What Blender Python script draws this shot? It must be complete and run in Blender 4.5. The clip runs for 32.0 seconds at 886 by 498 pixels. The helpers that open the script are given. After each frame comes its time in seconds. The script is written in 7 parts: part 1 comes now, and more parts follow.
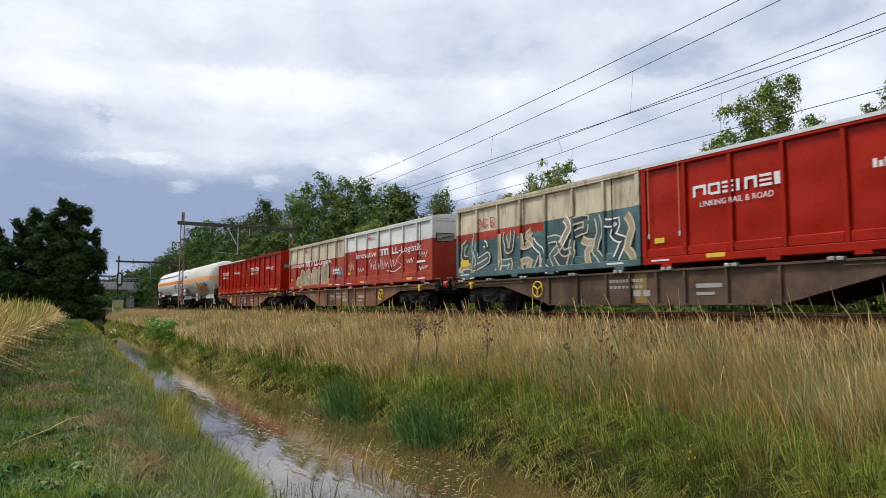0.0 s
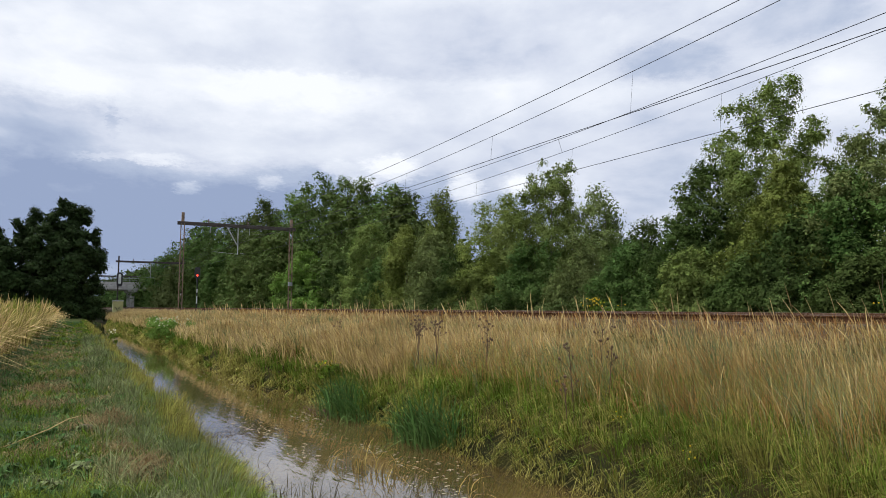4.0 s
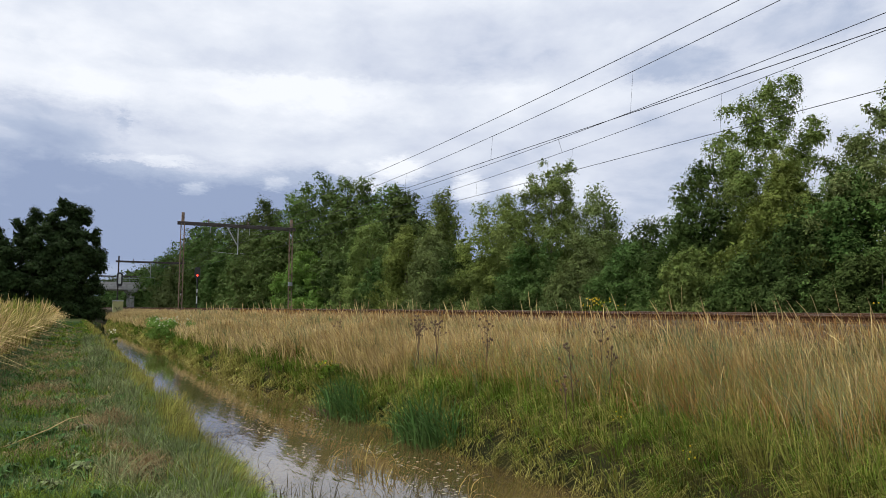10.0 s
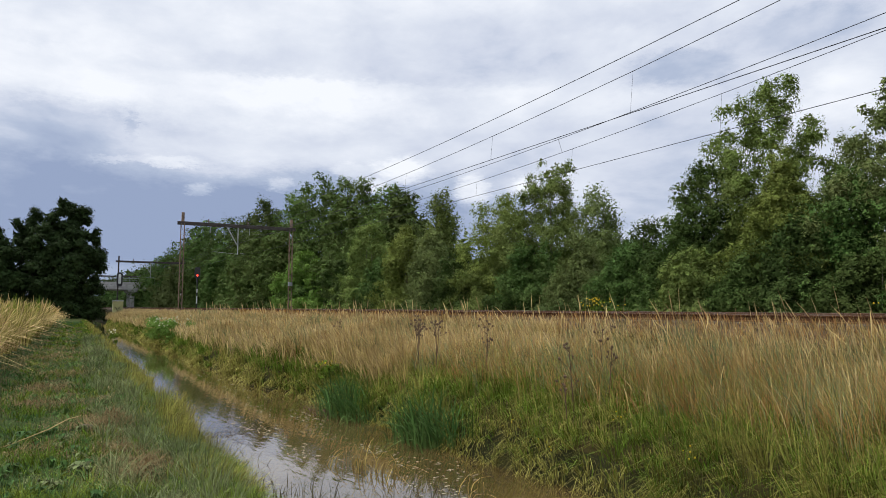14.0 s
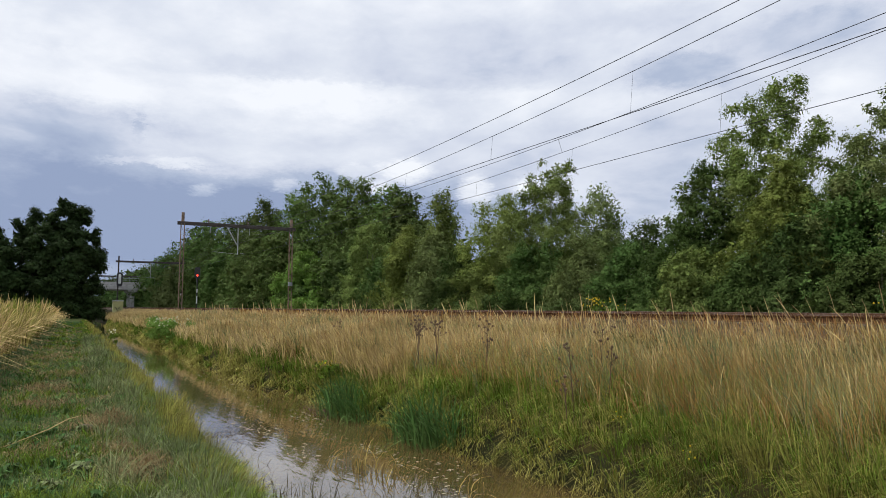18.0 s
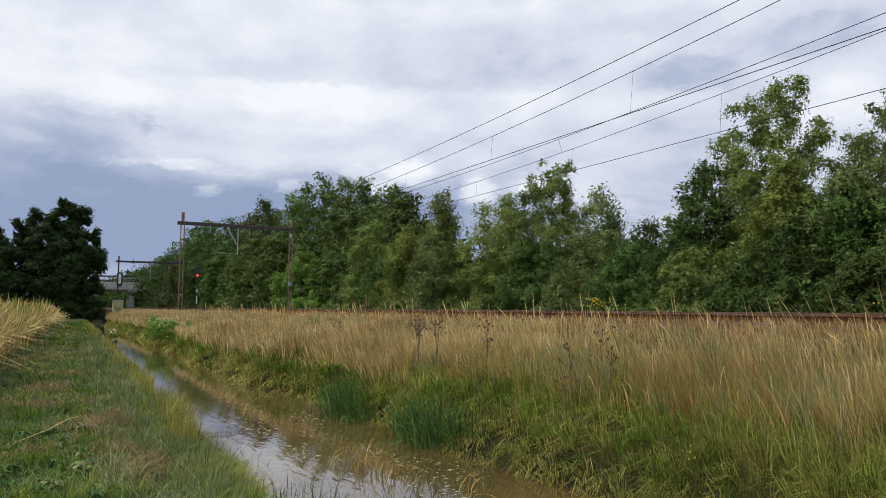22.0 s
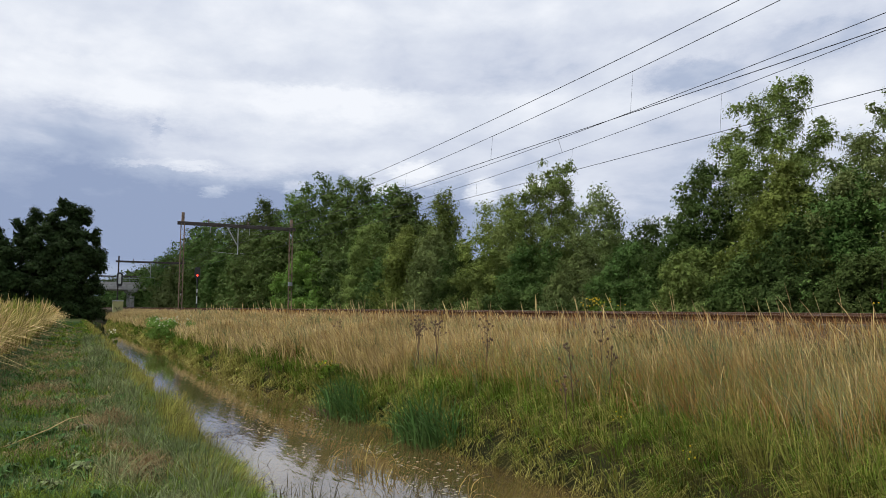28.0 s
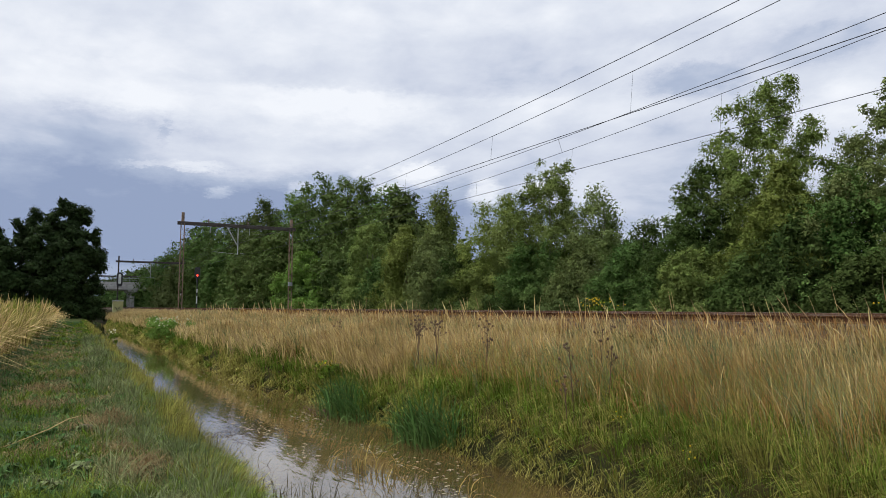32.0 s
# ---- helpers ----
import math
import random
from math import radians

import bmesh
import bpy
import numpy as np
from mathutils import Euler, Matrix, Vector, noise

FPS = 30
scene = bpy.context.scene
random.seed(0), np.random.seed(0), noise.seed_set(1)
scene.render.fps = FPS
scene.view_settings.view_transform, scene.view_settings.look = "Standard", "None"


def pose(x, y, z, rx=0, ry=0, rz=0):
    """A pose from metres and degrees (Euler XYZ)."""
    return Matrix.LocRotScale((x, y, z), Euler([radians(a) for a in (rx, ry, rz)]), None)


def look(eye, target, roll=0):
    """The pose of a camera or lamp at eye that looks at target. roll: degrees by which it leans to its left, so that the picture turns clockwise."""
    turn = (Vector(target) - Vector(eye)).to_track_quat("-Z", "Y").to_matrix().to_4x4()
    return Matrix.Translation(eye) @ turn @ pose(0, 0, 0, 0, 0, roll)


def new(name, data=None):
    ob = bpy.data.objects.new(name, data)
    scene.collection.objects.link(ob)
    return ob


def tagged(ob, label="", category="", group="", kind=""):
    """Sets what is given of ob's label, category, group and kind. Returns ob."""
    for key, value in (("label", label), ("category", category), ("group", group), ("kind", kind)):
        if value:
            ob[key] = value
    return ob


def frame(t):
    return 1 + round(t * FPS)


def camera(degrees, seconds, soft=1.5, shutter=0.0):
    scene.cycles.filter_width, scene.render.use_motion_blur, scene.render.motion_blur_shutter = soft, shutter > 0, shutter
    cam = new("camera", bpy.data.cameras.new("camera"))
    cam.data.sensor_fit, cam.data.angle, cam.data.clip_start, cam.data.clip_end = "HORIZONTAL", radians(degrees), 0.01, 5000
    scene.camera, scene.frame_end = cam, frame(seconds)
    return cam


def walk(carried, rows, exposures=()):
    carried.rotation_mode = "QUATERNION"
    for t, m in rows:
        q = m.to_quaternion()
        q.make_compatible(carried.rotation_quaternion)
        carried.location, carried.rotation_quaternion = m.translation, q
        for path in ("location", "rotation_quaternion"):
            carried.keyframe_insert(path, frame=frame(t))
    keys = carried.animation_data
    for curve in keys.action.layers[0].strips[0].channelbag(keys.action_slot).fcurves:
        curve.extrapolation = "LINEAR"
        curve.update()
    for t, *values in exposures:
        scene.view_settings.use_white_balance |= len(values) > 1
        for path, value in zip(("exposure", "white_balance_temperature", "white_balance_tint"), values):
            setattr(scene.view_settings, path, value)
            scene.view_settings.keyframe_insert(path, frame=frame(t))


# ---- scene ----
# World axes: x runs along the railway, the way the train goes; y points from the camera across the ditch to the track; z is up.
EYE = (0.0, 0.0, 1.6)
RAIL_Z = 1.42
NEAR_TRACK, FAR_TRACK = 14.4, 18.4
WATER_Z = -0.68
TURN, PITCH, ROLL = 30.9, 4.95, 0.0

cam = camera(67.3, 32.0, soft=0.8, shutter=0.05)
_aim = Vector((-math.cos(radians(TURN)) * math.cos(radians(PITCH)), math.sin(radians(TURN)) * math.cos(radians(PITCH)), math.sin(radians(PITCH))))
STAND = look(EYE, Vector(EYE) + _aim * 20, ROLL)
walk(cam, [(0.0, STAND), (32.0, STAND)], exposures=[(0.0, 0.15), (4.0, 0.14), (14.0, 0.09), (32.0, 0.04)])

# ---- world, sun ----
SUN_ELEVATION, SUN_AZIMUTH = 58.0, 222.0


def node(tree, kind, x=0, y=0, **values):
    n = tree.nodes.new(kind)
    for key, v in values.items():
        n.inputs[key].default_value = v
    return n


def ramp(tree, source, stops):
    n = tree.nodes.new("ShaderNodeValToRGB")
    while len(n.color_ramp.elements) < len(stops):
        n.color_ramp.elements.new(0.5)
    for e, (p, c) in zip(n.color_ramp.elements, stops):
        e.position = p
        e.color = (*c, 1) if len(c) == 3 else c
    tree.links.new(source, n.inputs[0])
    return n.outputs[0]


def mathn(tree, op, a, b=None, clamp=False):
    n = tree.nodes.new("ShaderNodeMath")
    n.operation = op
    n.use_clamp = clamp
    for i, v in enumerate((a, b)):
        if v is None:
            continue
        if isinstance(v, (int, float)):
            n.inputs[i].default_value = v
        else:
            tree.links.new(v, n.inputs[i])
    return n.outputs[0]


def mix(tree, fac, a, b, mode="MIX"):
    n = tree.nodes.new("ShaderNodeMix")
    n.data_type, n.blend_type = "RGBA", mode
    for sock, v in ((n.inputs[0], fac), (n.inputs[6], a), (n.inputs[7], b)):
        if isinstance(v, (int, float)):
            sock.default_value = v
        elif isinstance(v, tuple):
            sock.default_value = (*v, 1) if len(v) == 3 else v
        else:
            tree.links.new(v, sock)
    return n.outputs[2]


def noise_tex(tree, vector, scale, detail=4.0, rough=0.5, distortion=0.0):
    n = node(tree, "ShaderNodeTexNoise", Scale=scale, Detail=detail, Roughness=rough, Distortion=distortion)
    if vector is not None:
        tree.links.new(vector, n.inputs["Vector"])
    return n.outputs["Fac"]


def smooth(tree, value, lo, hi):
    n = tree.nodes.new("ShaderNodeMapRange")
    n.interpolation_type = "SMOOTHSTEP"
    tree.links.new(value, n.inputs[0])
    n.inputs[1].default_value, n.inputs[2].default_value = lo, hi
    return n.outputs[0]


def build_world():
    world = bpy.data.worlds.new("overcast_sky")
    world.use_nodes = True
    t = world.node_tree
    back = t.nodes["Background"]
    sky = t.nodes.new("ShaderNodeTexSky")
    sky.sky_type, sky.sun_disc = "NISHITA", False
    sky.sun_elevation, sky.sun_rotation = radians(SUN_ELEVATION), radians(SUN_AZIMUTH)
    coord = t.nodes.new("ShaderNodeTexCoord").outputs["Generated"]
    n = noise_tex(t, coord, 2.2, 7, 0.55, 0.3)
    cloud = ramp(t, n, [(0.3, (4.4, 5.0, 6.4)), (0.5, (7.2, 7.7, 8.8)), (0.68, (9.8, 10.0, 10.5))])
    t.links.new(mix(t, 0.86, sky.outputs[0], cloud), back.inputs[0])
    back.inputs[1].default_value = 0.11
    scene.world = world


build_world()
_sun = new("sun", bpy.data.lights.new("sun", "SUN"))
_sun.data.energy, _sun.data.angle, _sun.data.color = 3.0, radians(12), (1.0, 0.97, 0.91)
_e, _a = radians(SUN_ELEVATION), radians(SUN_AZIMUTH)
_from = Vector((math.sin(_a) * math.cos(_e), math.cos(_a) * math.cos(_e), math.sin(_e)))
_sun.matrix_world = look(_from * 100, (0, 0, 0))

# ---- materials ----


def material(name, stops, scale=3.0, rough=0.7, metal=0.0, bump=0.2, bump_scale=None, fine=6.0, dirt=None, dirt_scale=1.2, island=0.0, thing=0.0, spec=0.5, through_light=0.0, stretch=(1, 1, 1)):
    """A two-scale mottled surface. stops: its colours from low to high noise; dirt: a stain's colour; island, thing: how far each loose piece or object strays in value."""
    m = bpy.data.materials.new(name)
    m.use_nodes = True
    t = m.node_tree
    p = t.nodes["Principled BSDF"]
    co = t.nodes.new("ShaderNodeTexCoord").outputs["Object"]
    if stretch != (1, 1, 1):
        mp = t.nodes.new("ShaderNodeMapping")
        mp.inputs["Scale"].default_value = stretch
        t.links.new(co, mp.inputs[0])
        co = mp.outputs[0]
    n1 = noise_tex(t, co, scale, 6, 0.6)
    k = len(stops)
    col = ramp(t, n1, [(0.32 + 0.36 * i / max(1, k - 1), c) for i, c in enumerate(stops)])
    n2 = noise_tex(t, co, scale * fine, 3, 0.6)
    col = mix(t, 0.22, col, ramp(t, n2, [(0.3, (0.35, 0.35, 0.35)), (0.7, (1.0, 1.0, 1.0))]), "MULTIPLY")
    if dirt:
        n3 = noise_tex(t, co, dirt_scale, 8, 0.65, 0.4)
        col = mix(t, mathn(t, "MULTIPLY", smooth(t, n3, 0.5, 0.72), dirt[3] if len(dirt) > 3 else 0.6), col, tuple(dirt[:3]))
    for src, amt, tint in ((("ShaderNodeNewGeometry", "Random Per Island"), island, 0.03), (("ShaderNodeObjectInfo", "Random"), thing, 0.045)):
        if not amt:
            continue
        pick = t.nodes.new(src[0]).outputs[src[1]]
        hs = t.nodes.new("ShaderNodeHueSaturation")
        t.links.new(col, hs.inputs["Color"])
        t.links.new(mathn(t, "ADD", mathn(t, "MULTIPLY", pick, 2 * amt), 1 - amt), hs.inputs["Value"])
        swing = tint * min(1, amt * 2)
        t.links.new(mathn(t, "ADD", mathn(t, "MULTIPLY", pick, swing), 0.5 - swing / 2), hs.inputs["Hue"])
        col = hs.outputs[0]
    t.links.new(col, p.inputs["Base Color"])
    t.links.new(mathn(t, "ADD", mathn(t, "MULTIPLY", n2, 0.25), rough - 0.12, True), p.inputs["Roughness"])
    p.inputs["Metallic"].default_value = metal
    p.inputs["Specular IOR Level"].default_value = spec
    if bump:
        b = node(t, "ShaderNodeBump", Strength=bump, Distance=0.02)
        t.links.new(noise_tex(t, co, bump_scale or scale * fine * 2, 4, 0.6), b.inputs["Height"])
        t.links.new(b.outputs[0], p.inputs["Normal"])
    if through_light:
        tr = t.nodes.new("ShaderNodeBsdfTranslucent")
        t.links.new(col, tr.inputs[0])
        ms = t.nodes.new("ShaderNodeMixShader")
        ms.inputs[0].default_value = through_light
        t.links.new(p.outputs[0], ms.inputs[1])
        t.links.new(tr.outputs[0], ms.inputs[2])
        t.links.new(ms.outputs[0], t.nodes["Material Output"].inputs[0])
    return m


def plain(name, colour, rough=0.5, metal=0.0, glow=None, glow_strength=1.0):
    m = material(name, [tuple(c * 0.9 for c in colour), colour], 4.0, rough, metal, 0.05)
    if glow:
        p = m.node_tree.nodes["Principled BSDF"]
        p.inputs["Emission Color"].default_value = (*glow, 1)
        p.inputs["Emission Strength"].default_value = glow_strength
    return m


def leaf_material(name, a, b, c, island=0.35, light=0.3, thing=0.0):
    return material(name, [a, b, c], 0.35, 0.75, 0, 0, fine=9, island=island, thing=thing, through_light=light, spec=0.08)


M = {}
M["soil"] = material("ditch_soil", [(0.014, 0.015, 0.006), (0.026, 0.026, 0.01), (0.05, 0.042, 0.018)], 1.2, 0.9, bump=0.6, spec=0.05)
M["turf"] = material("mown_turf", [(0.022, 0.042, 0.01), (0.04, 0.062, 0.015), (0.085, 0.075, 0.03)], 0.8, 0.9, bump=0.8, dirt=(0.13, 0.095, 0.045, 0.6), dirt_scale=0.7, spec=0.05)
M["meadow"] = material("meadow_floor", [(0.02, 0.021, 0.006), (0.04, 0.033, 0.011), (0.065, 0.048, 0.018)], 0.6, 0.9, bump=0.6, spec=0.05)
M["ballast"] = material("rusty_ballast", [(0.07, 0.042, 0.026), (0.14, 0.095, 0.065), (0.22, 0.165, 0.12)], 9.0, 0.9, bump=1.0, island=0.35, spec=0.1)
M["rust_rail"] = material("rusty_rail_steel", [(0.055, 0.024, 0.011), (0.09, 0.042, 0.02), (0.125, 0.062, 0.032)], 5.0, 0.85, 0.0, 0.2, spec=0.1)
M["rail_head"] = material("worn_rail_head", [(0.3, 0.27, 0.25), (0.45, 0.42, 0.4)], 4.0, 0.35, 0.9, 0.05)
M["sleeper"] = material("concrete_sleeper", [(0.11, 0.085, 0.06), (0.17, 0.135, 0.1)], 4.0, 0.9, bump=0.3, spec=0.1)
M["straw"] = leaf_material("dry_meadow_grass", (0.29, 0.205, 0.068), (0.42, 0.3, 0.105), (0.54, 0.4, 0.155), 0.55, 0.14)
M["straw_pale"] = leaf_material("pale_seed_heads", (0.47, 0.335, 0.14), (0.62, 0.455, 0.205), (0.74, 0.57, 0.29), 0.4, 0.14)
M["straw_red"] = leaf_material("reddish_dry_grass", (0.3, 0.155, 0.052), (0.45, 0.24, 0.085), (0.57, 0.33, 0.125), 0.5, 0.12)
M["green_grass"] = leaf_material("fresh_green_grass", (0.075, 0.13, 0.012), (0.135, 0.2, 0.022), (0.25, 0.29, 0.05), 0.7, 0.15)
M["olive_grass"] = leaf_material("yellowing_green_grass", (0.19, 0.185, 0.04), (0.3, 0.275, 0.066), (0.42, 0.365, 0.11), 0.65, 0.15)
M["grey_grass"] = leaf_material("grey_green_grass", (0.13, 0.165, 0.065), (0.2, 0.235, 0.1), (0.3, 0.31, 0.14), 0.6, 0.15)
M["lawn"] = leaf_material("cut_green_grass", (0.048, 0.102, 0.028), (0.085, 0.158, 0.048), (0.145, 0.215, 0.08), 0.5, 0.15)
M["hay"] = leaf_material("dry_cut_grass", (0.17, 0.12, 0.055), (0.28, 0.2, 0.095), (0.4, 0.3, 0.155), 0.45, 0.15)
M["flag_leaf"] = leaf_material("green_flag_leaves", (0.05, 0.1, 0.026), (0.085, 0.16, 0.04), (0.16, 0.25, 0.07), 0.45, 0.15)
M["water_stem"] = leaf_material("dark_water_stems", (0.06, 0.055, 0.03), (0.1, 0.09, 0.05), (0.16, 0.15, 0.08), 0.5, 0.1)
M["weed"] = leaf_material("pale_floating_leaves", (0.2, 0.19, 0.11), (0.3, 0.28, 0.17), (0.4, 0.38, 0.26), 0.4, 0.1)
M["dead_stem"] = material("dead_brown_stem", [(0.08, 0.045, 0.025), (0.15, 0.085, 0.05)], 8, 0.85, bump=0.2, island=0.3)
M["leaf_birch"] = leaf_material("birch_leaves", (0.105, 0.145, 0.03), (0.155, 0.2, 0.048), (0.215, 0.26, 0.075), 0.3, 0.16, 0.22)
M["leaf_willow"] = leaf_material("willow_leaves", (0.12, 0.165, 0.045), (0.175, 0.225, 0.07), (0.235, 0.28, 0.1), 0.3, 0.16, 0.25)
M["leaf_oak"] = leaf_material("oak_leaves", (0.062, 0.11, 0.024), (0.105, 0.16, 0.038), (0.165, 0.225, 0.068), 0.35, 0.14, 0.36)
M["leaf_alder"] = leaf_material("alder_leaves", (0.048, 0.088, 0.018), (0.08, 0.125, 0.03), (0.125, 0.17, 0.046), 0.3, 0.14, 0.3)
M["leaf_bright"] = leaf_material("bright_hazel_leaves", (0.12, 0.215, 0.034), (0.165, 0.275, 0.05), (0.225, 0.34, 0.08), 0.3, 0.22)
M["leaf_olive"] = leaf_material("olive_sallow_leaves", (0.135, 0.18, 0.035), (0.195, 0.245, 0.052), (0.26, 0.305, 0.08), 0.3, 0.18, 0.12)
# leaf colour darkened to stand in for shade under and between the trees
M["leaf_shade"] = leaf_material("shade_dark_leaves", (0.04, 0.07, 0.016), (0.065, 0.1, 0.025), (0.1, 0.14, 0.04), 0.35, 0.12)
# a darker copy of the oak leaves, with shade put into the colour
M["leaf_oak_shaded"] = leaf_material("shaded_oak_leaves", (0.02, 0.036, 0.01), (0.032, 0.054, 0.016), (0.05, 0.08, 0.024), 0.35, 0.08, 0.15)
M["bark"] = material("grey_brown_bark", [(0.06, 0.045, 0.033), (0.13, 0.105, 0.08), (0.2, 0.17, 0.14)], 3.0, 0.9, bump=0.8, stretch=(1, 1, 0.25))
M["yellow_flower"] = leaf_material("yellow_petals", (0.6, 0.42, 0.02), (0.75, 0.55, 0.04), (0.8, 0.62, 0.1), 0.1, 0.2)
M["white_flower"] = leaf_material("cream_petals", (0.6, 0.58, 0.4), (0.72, 0.7, 0.5), (0.78, 0.76, 0.6), 0.1, 0.2)


def water_material():
    m = bpy.data.materials.new("muddy_ditch_water")
    m.use_nodes = True
    t = m.node_tree
    p = t.nodes["Principled BSDF"]
    co = t.nodes.new("ShaderNodeTexCoord").outputs["Object"]
    col = ramp(t, noise_tex(t, co, 0.5, 5, 0.55), [(0.35, (0.07, 0.048, 0.018)), (0.65, (0.11, 0.074, 0.028))])
    t.links.new(col, p.inputs["Base Color"])
    p.inputs["Roughness"].default_value = 0.02
    p.inputs["IOR"].default_value = 1.33
    p.inputs["Coat Weight"].default_value = 0.8
    p.inputs["Coat Roughness"].default_value = 0.015
    p.inputs["Coat IOR"].default_value = 1.4
    b = node(t, "ShaderNodeBump", Strength=0.06, Distance=0.05)
    mp = t.nodes.new("ShaderNodeMapping")
    mp.inputs["Scale"].default_value = (0.8, 2.4, 1)
    t.links.new(co, mp.inputs[0])
    t.links.new(noise_tex(t, mp.outputs[0], 3.0, 3, 0.5), b.inputs["Height"])
    t.links.new(b.outputs[0], p.inputs["Normal"])
    t.links.new(b.outputs[0], p.inputs["Coat Normal"])
    return m


M["water"] = water_material()

# ---- mesh tools ----


def finish(name, me, mat, parent=None, label="", flat=True):
    if mat is not None:
        me.materials.append(mat)
    ob = new(name, me)
    if parent is not None:
        ob.parent = parent
    if label:
        ob["label"] = label
    if not flat:
        me.polygons.foreach_set("use_smooth", [True] * len(me.polygons))
    return ob


def part(name, bm, mat, parent=None, label="", flat=True):
    """One mesh object out of a bmesh."""
    me = bpy.data.meshes.new(name)
    bm.to_mesh(me)
    bm.free()
    return finish(name, me, mat, parent, label, flat)


def empty(name, m, label, category, group="", kind=""):
    ob = new(name)
    ob.empty_display_size = 0.3
    ob.matrix_world = m
    return tagged(ob, label, category, group, kind)


def box(bm, x0, x1, y0, y1, z0, z1, bevel=0.0):
    made = bmesh.ops.create_cube(bm, size=1.0, matrix=Matrix.Translation(((x0 + x1) / 2, (y0 + y1) / 2, (z0 + z1) / 2)) @ Matrix.Diagonal((x1 - x0, y1 - y0, z1 - z0, 1)))
    if bevel:
        edges = {e for v in made["verts"] for e in v.link_edges}
        bmesh.ops.bevel(bm, geom=list(edges), offset=bevel, segments=1, affect="EDGES")
    return bm


def boxes(*dims, bevel=0.0):
    bm = bmesh.new()
    for d in dims:
        box(bm, *d, bevel=bevel)
    return bm


def rod(bm, a, b, r, n=8, r2=None):
    """A closed cylinder or cone from a to b."""
    a, b = Vector(a), Vector(b)
    axis = b - a
    m = Matrix.Translation((a + b) / 2) @ axis.to_track_quat("Z", "Y").to_matrix().to_4x4()
    bmesh.ops.create_cone(bm, cap_ends=True, segments=n, radius1=r, radius2=r if r2 is None else r2, depth=axis.length, matrix=m)
    return bm


def rods(pairs, r, n=8):
    bm = bmesh.new()
    for a, b in pairs:
        rod(bm, a, b, r, n)
    return bm


def tube(bm, points, r, n=6):
    """A bent pipe through points; r: one radius or one for each point."""
    pts = [Vector(p) for p in points]
    radii = r if isinstance(r, (list, tuple)) else [r] * len(pts)
    rings = []
    for i, p in enumerate(pts):
        d = (pts[min(i + 1, len(pts) - 1)] - pts[max(i - 1, 0)]).normalized()
        side = d.cross(Vector((0, 0, 1)) if abs(d.z) < 0.9 else Vector((1, 0, 0))).normalized()
        up = side.cross(d)
        rings.append([bm.verts.new(p + (side * math.cos(2 * math.pi * k / n) + up * math.sin(2 * math.pi * k / n)) * radii[i]) for k in range(n)])
    for a, b in zip(rings, rings[1:]):
        for k in range(n):
            bm.faces.new((a[k], a[(k + 1) % n], b[(k + 1) % n], b[k]))
    for ring in (rings[0], rings[-1]):
        bm.faces.new(ring)
    return bm


def prism(bm, outline, y0, y1, axis="y"):
    """An outline in the xz plane drawn out from y0 to y1 (axis x: an outline in yz)."""
    at = (lambda p, d: (p[0], d, p[1])) if axis == "y" else (lambda p, d: (d, p[0], p[1]))
    a = [bm.verts.new(at(p, y0)) for p in outline]
    b = [bm.verts.new(at(p, y1)) for p in outline]
    n = len(outline)
    bm.faces.new(a)
    bm.faces.new(b[::-1])
    for k in range(n):
        bm.faces.new((a[k], b[k], b[(k + 1) % n], a[(k + 1) % n]))
    bmesh.ops.recalc_face_normals(bm, faces=bm.faces[:])
    return bm


def lathe(bm, profile, segs, m):
    """A body of revolution about its own x axis; profile: (x, radius)."""
    rings = []
    for x, r in profile:
        if r < 1e-4:
            rings.append([bm.verts.new(m @ Vector((x, 0, 0)))])
        else:
            rings.append([bm.verts.new(m @ Vector((x, r * math.cos(2 * math.pi * k / segs), r * math.sin(2 * math.pi * k / segs)))) for k in range(segs)])
    for a, b in zip(rings, rings[1:]):
        for k in range(segs):
            j = (k + 1) % segs
            if len(a) == 1 and len(b) > 1:
                bm.faces.new((a[0], b[j], b[k]))
            elif len(b) == 1 and len(a) > 1:
                bm.faces.new((a[k], a[j], b[0]))
            else:
                bm.faces.new((a[k], a[j], b[j], b[k]))
    bmesh.ops.recalc_face_normals(bm, faces=bm.faces[:])
    return bm


def lettering(text, size, mat, parent, m, name="lettering", width=None, label=""):
    """Flat letters with Blender's own font, in the plane of m (x to the right, y up)."""
    cu = bpy.data.curves.new(name, "FONT")
    cu.body, cu.size, cu.extrude = text, size, 0.002
    cu.resolution_u = 2
    tmp = bpy.data.objects.new("tmp_text", cu)
    scene.collection.objects.link(tmp)
    me = bpy.data.meshes.new_from_object(tmp.evaluated_get(bpy.context.evaluated_depsgraph_get()))
    bpy.data.objects.remove(tmp)
    if width:
        xs = [v.co.x for v in me.vertices]
        k = width / (max(xs) - min(xs))
        for v in me.vertices:
            v.co.x *= k
    me.transform(m)
    me.materials.clear()
    return finish(name, me, mat, parent, label)


def quads_mesh(name, verts, nper, faces, mat, parent=None, label=""):
    """Many alike loose pieces in one mesh. verts (N, nper, 3); faces: index rows of one piece, all of four corners."""
    n = len(verts)
    me = bpy.data.meshes.new(name)
    f = np.asarray(faces)
    allf = (f[None] + (np.arange(n) * nper)[:, None, None]).reshape(-1, f.shape[1])
    me.vertices.add(n * nper)
    me.vertices.foreach_set("co", np.ascontiguousarray(verts, dtype=np.float32).ravel())
    me.loops.add(allf.size)
    me.loops.foreach_set("vertex_index", allf.ravel().astype(np.int32))
    me.polygons.add(len(allf))
    me.polygons.foreach_set("loop_start", (np.arange(len(allf)) * f.shape[1]).astype(np.int32))
    me.update(calc_edges=True)
    return finish(name, me, mat, parent, label)


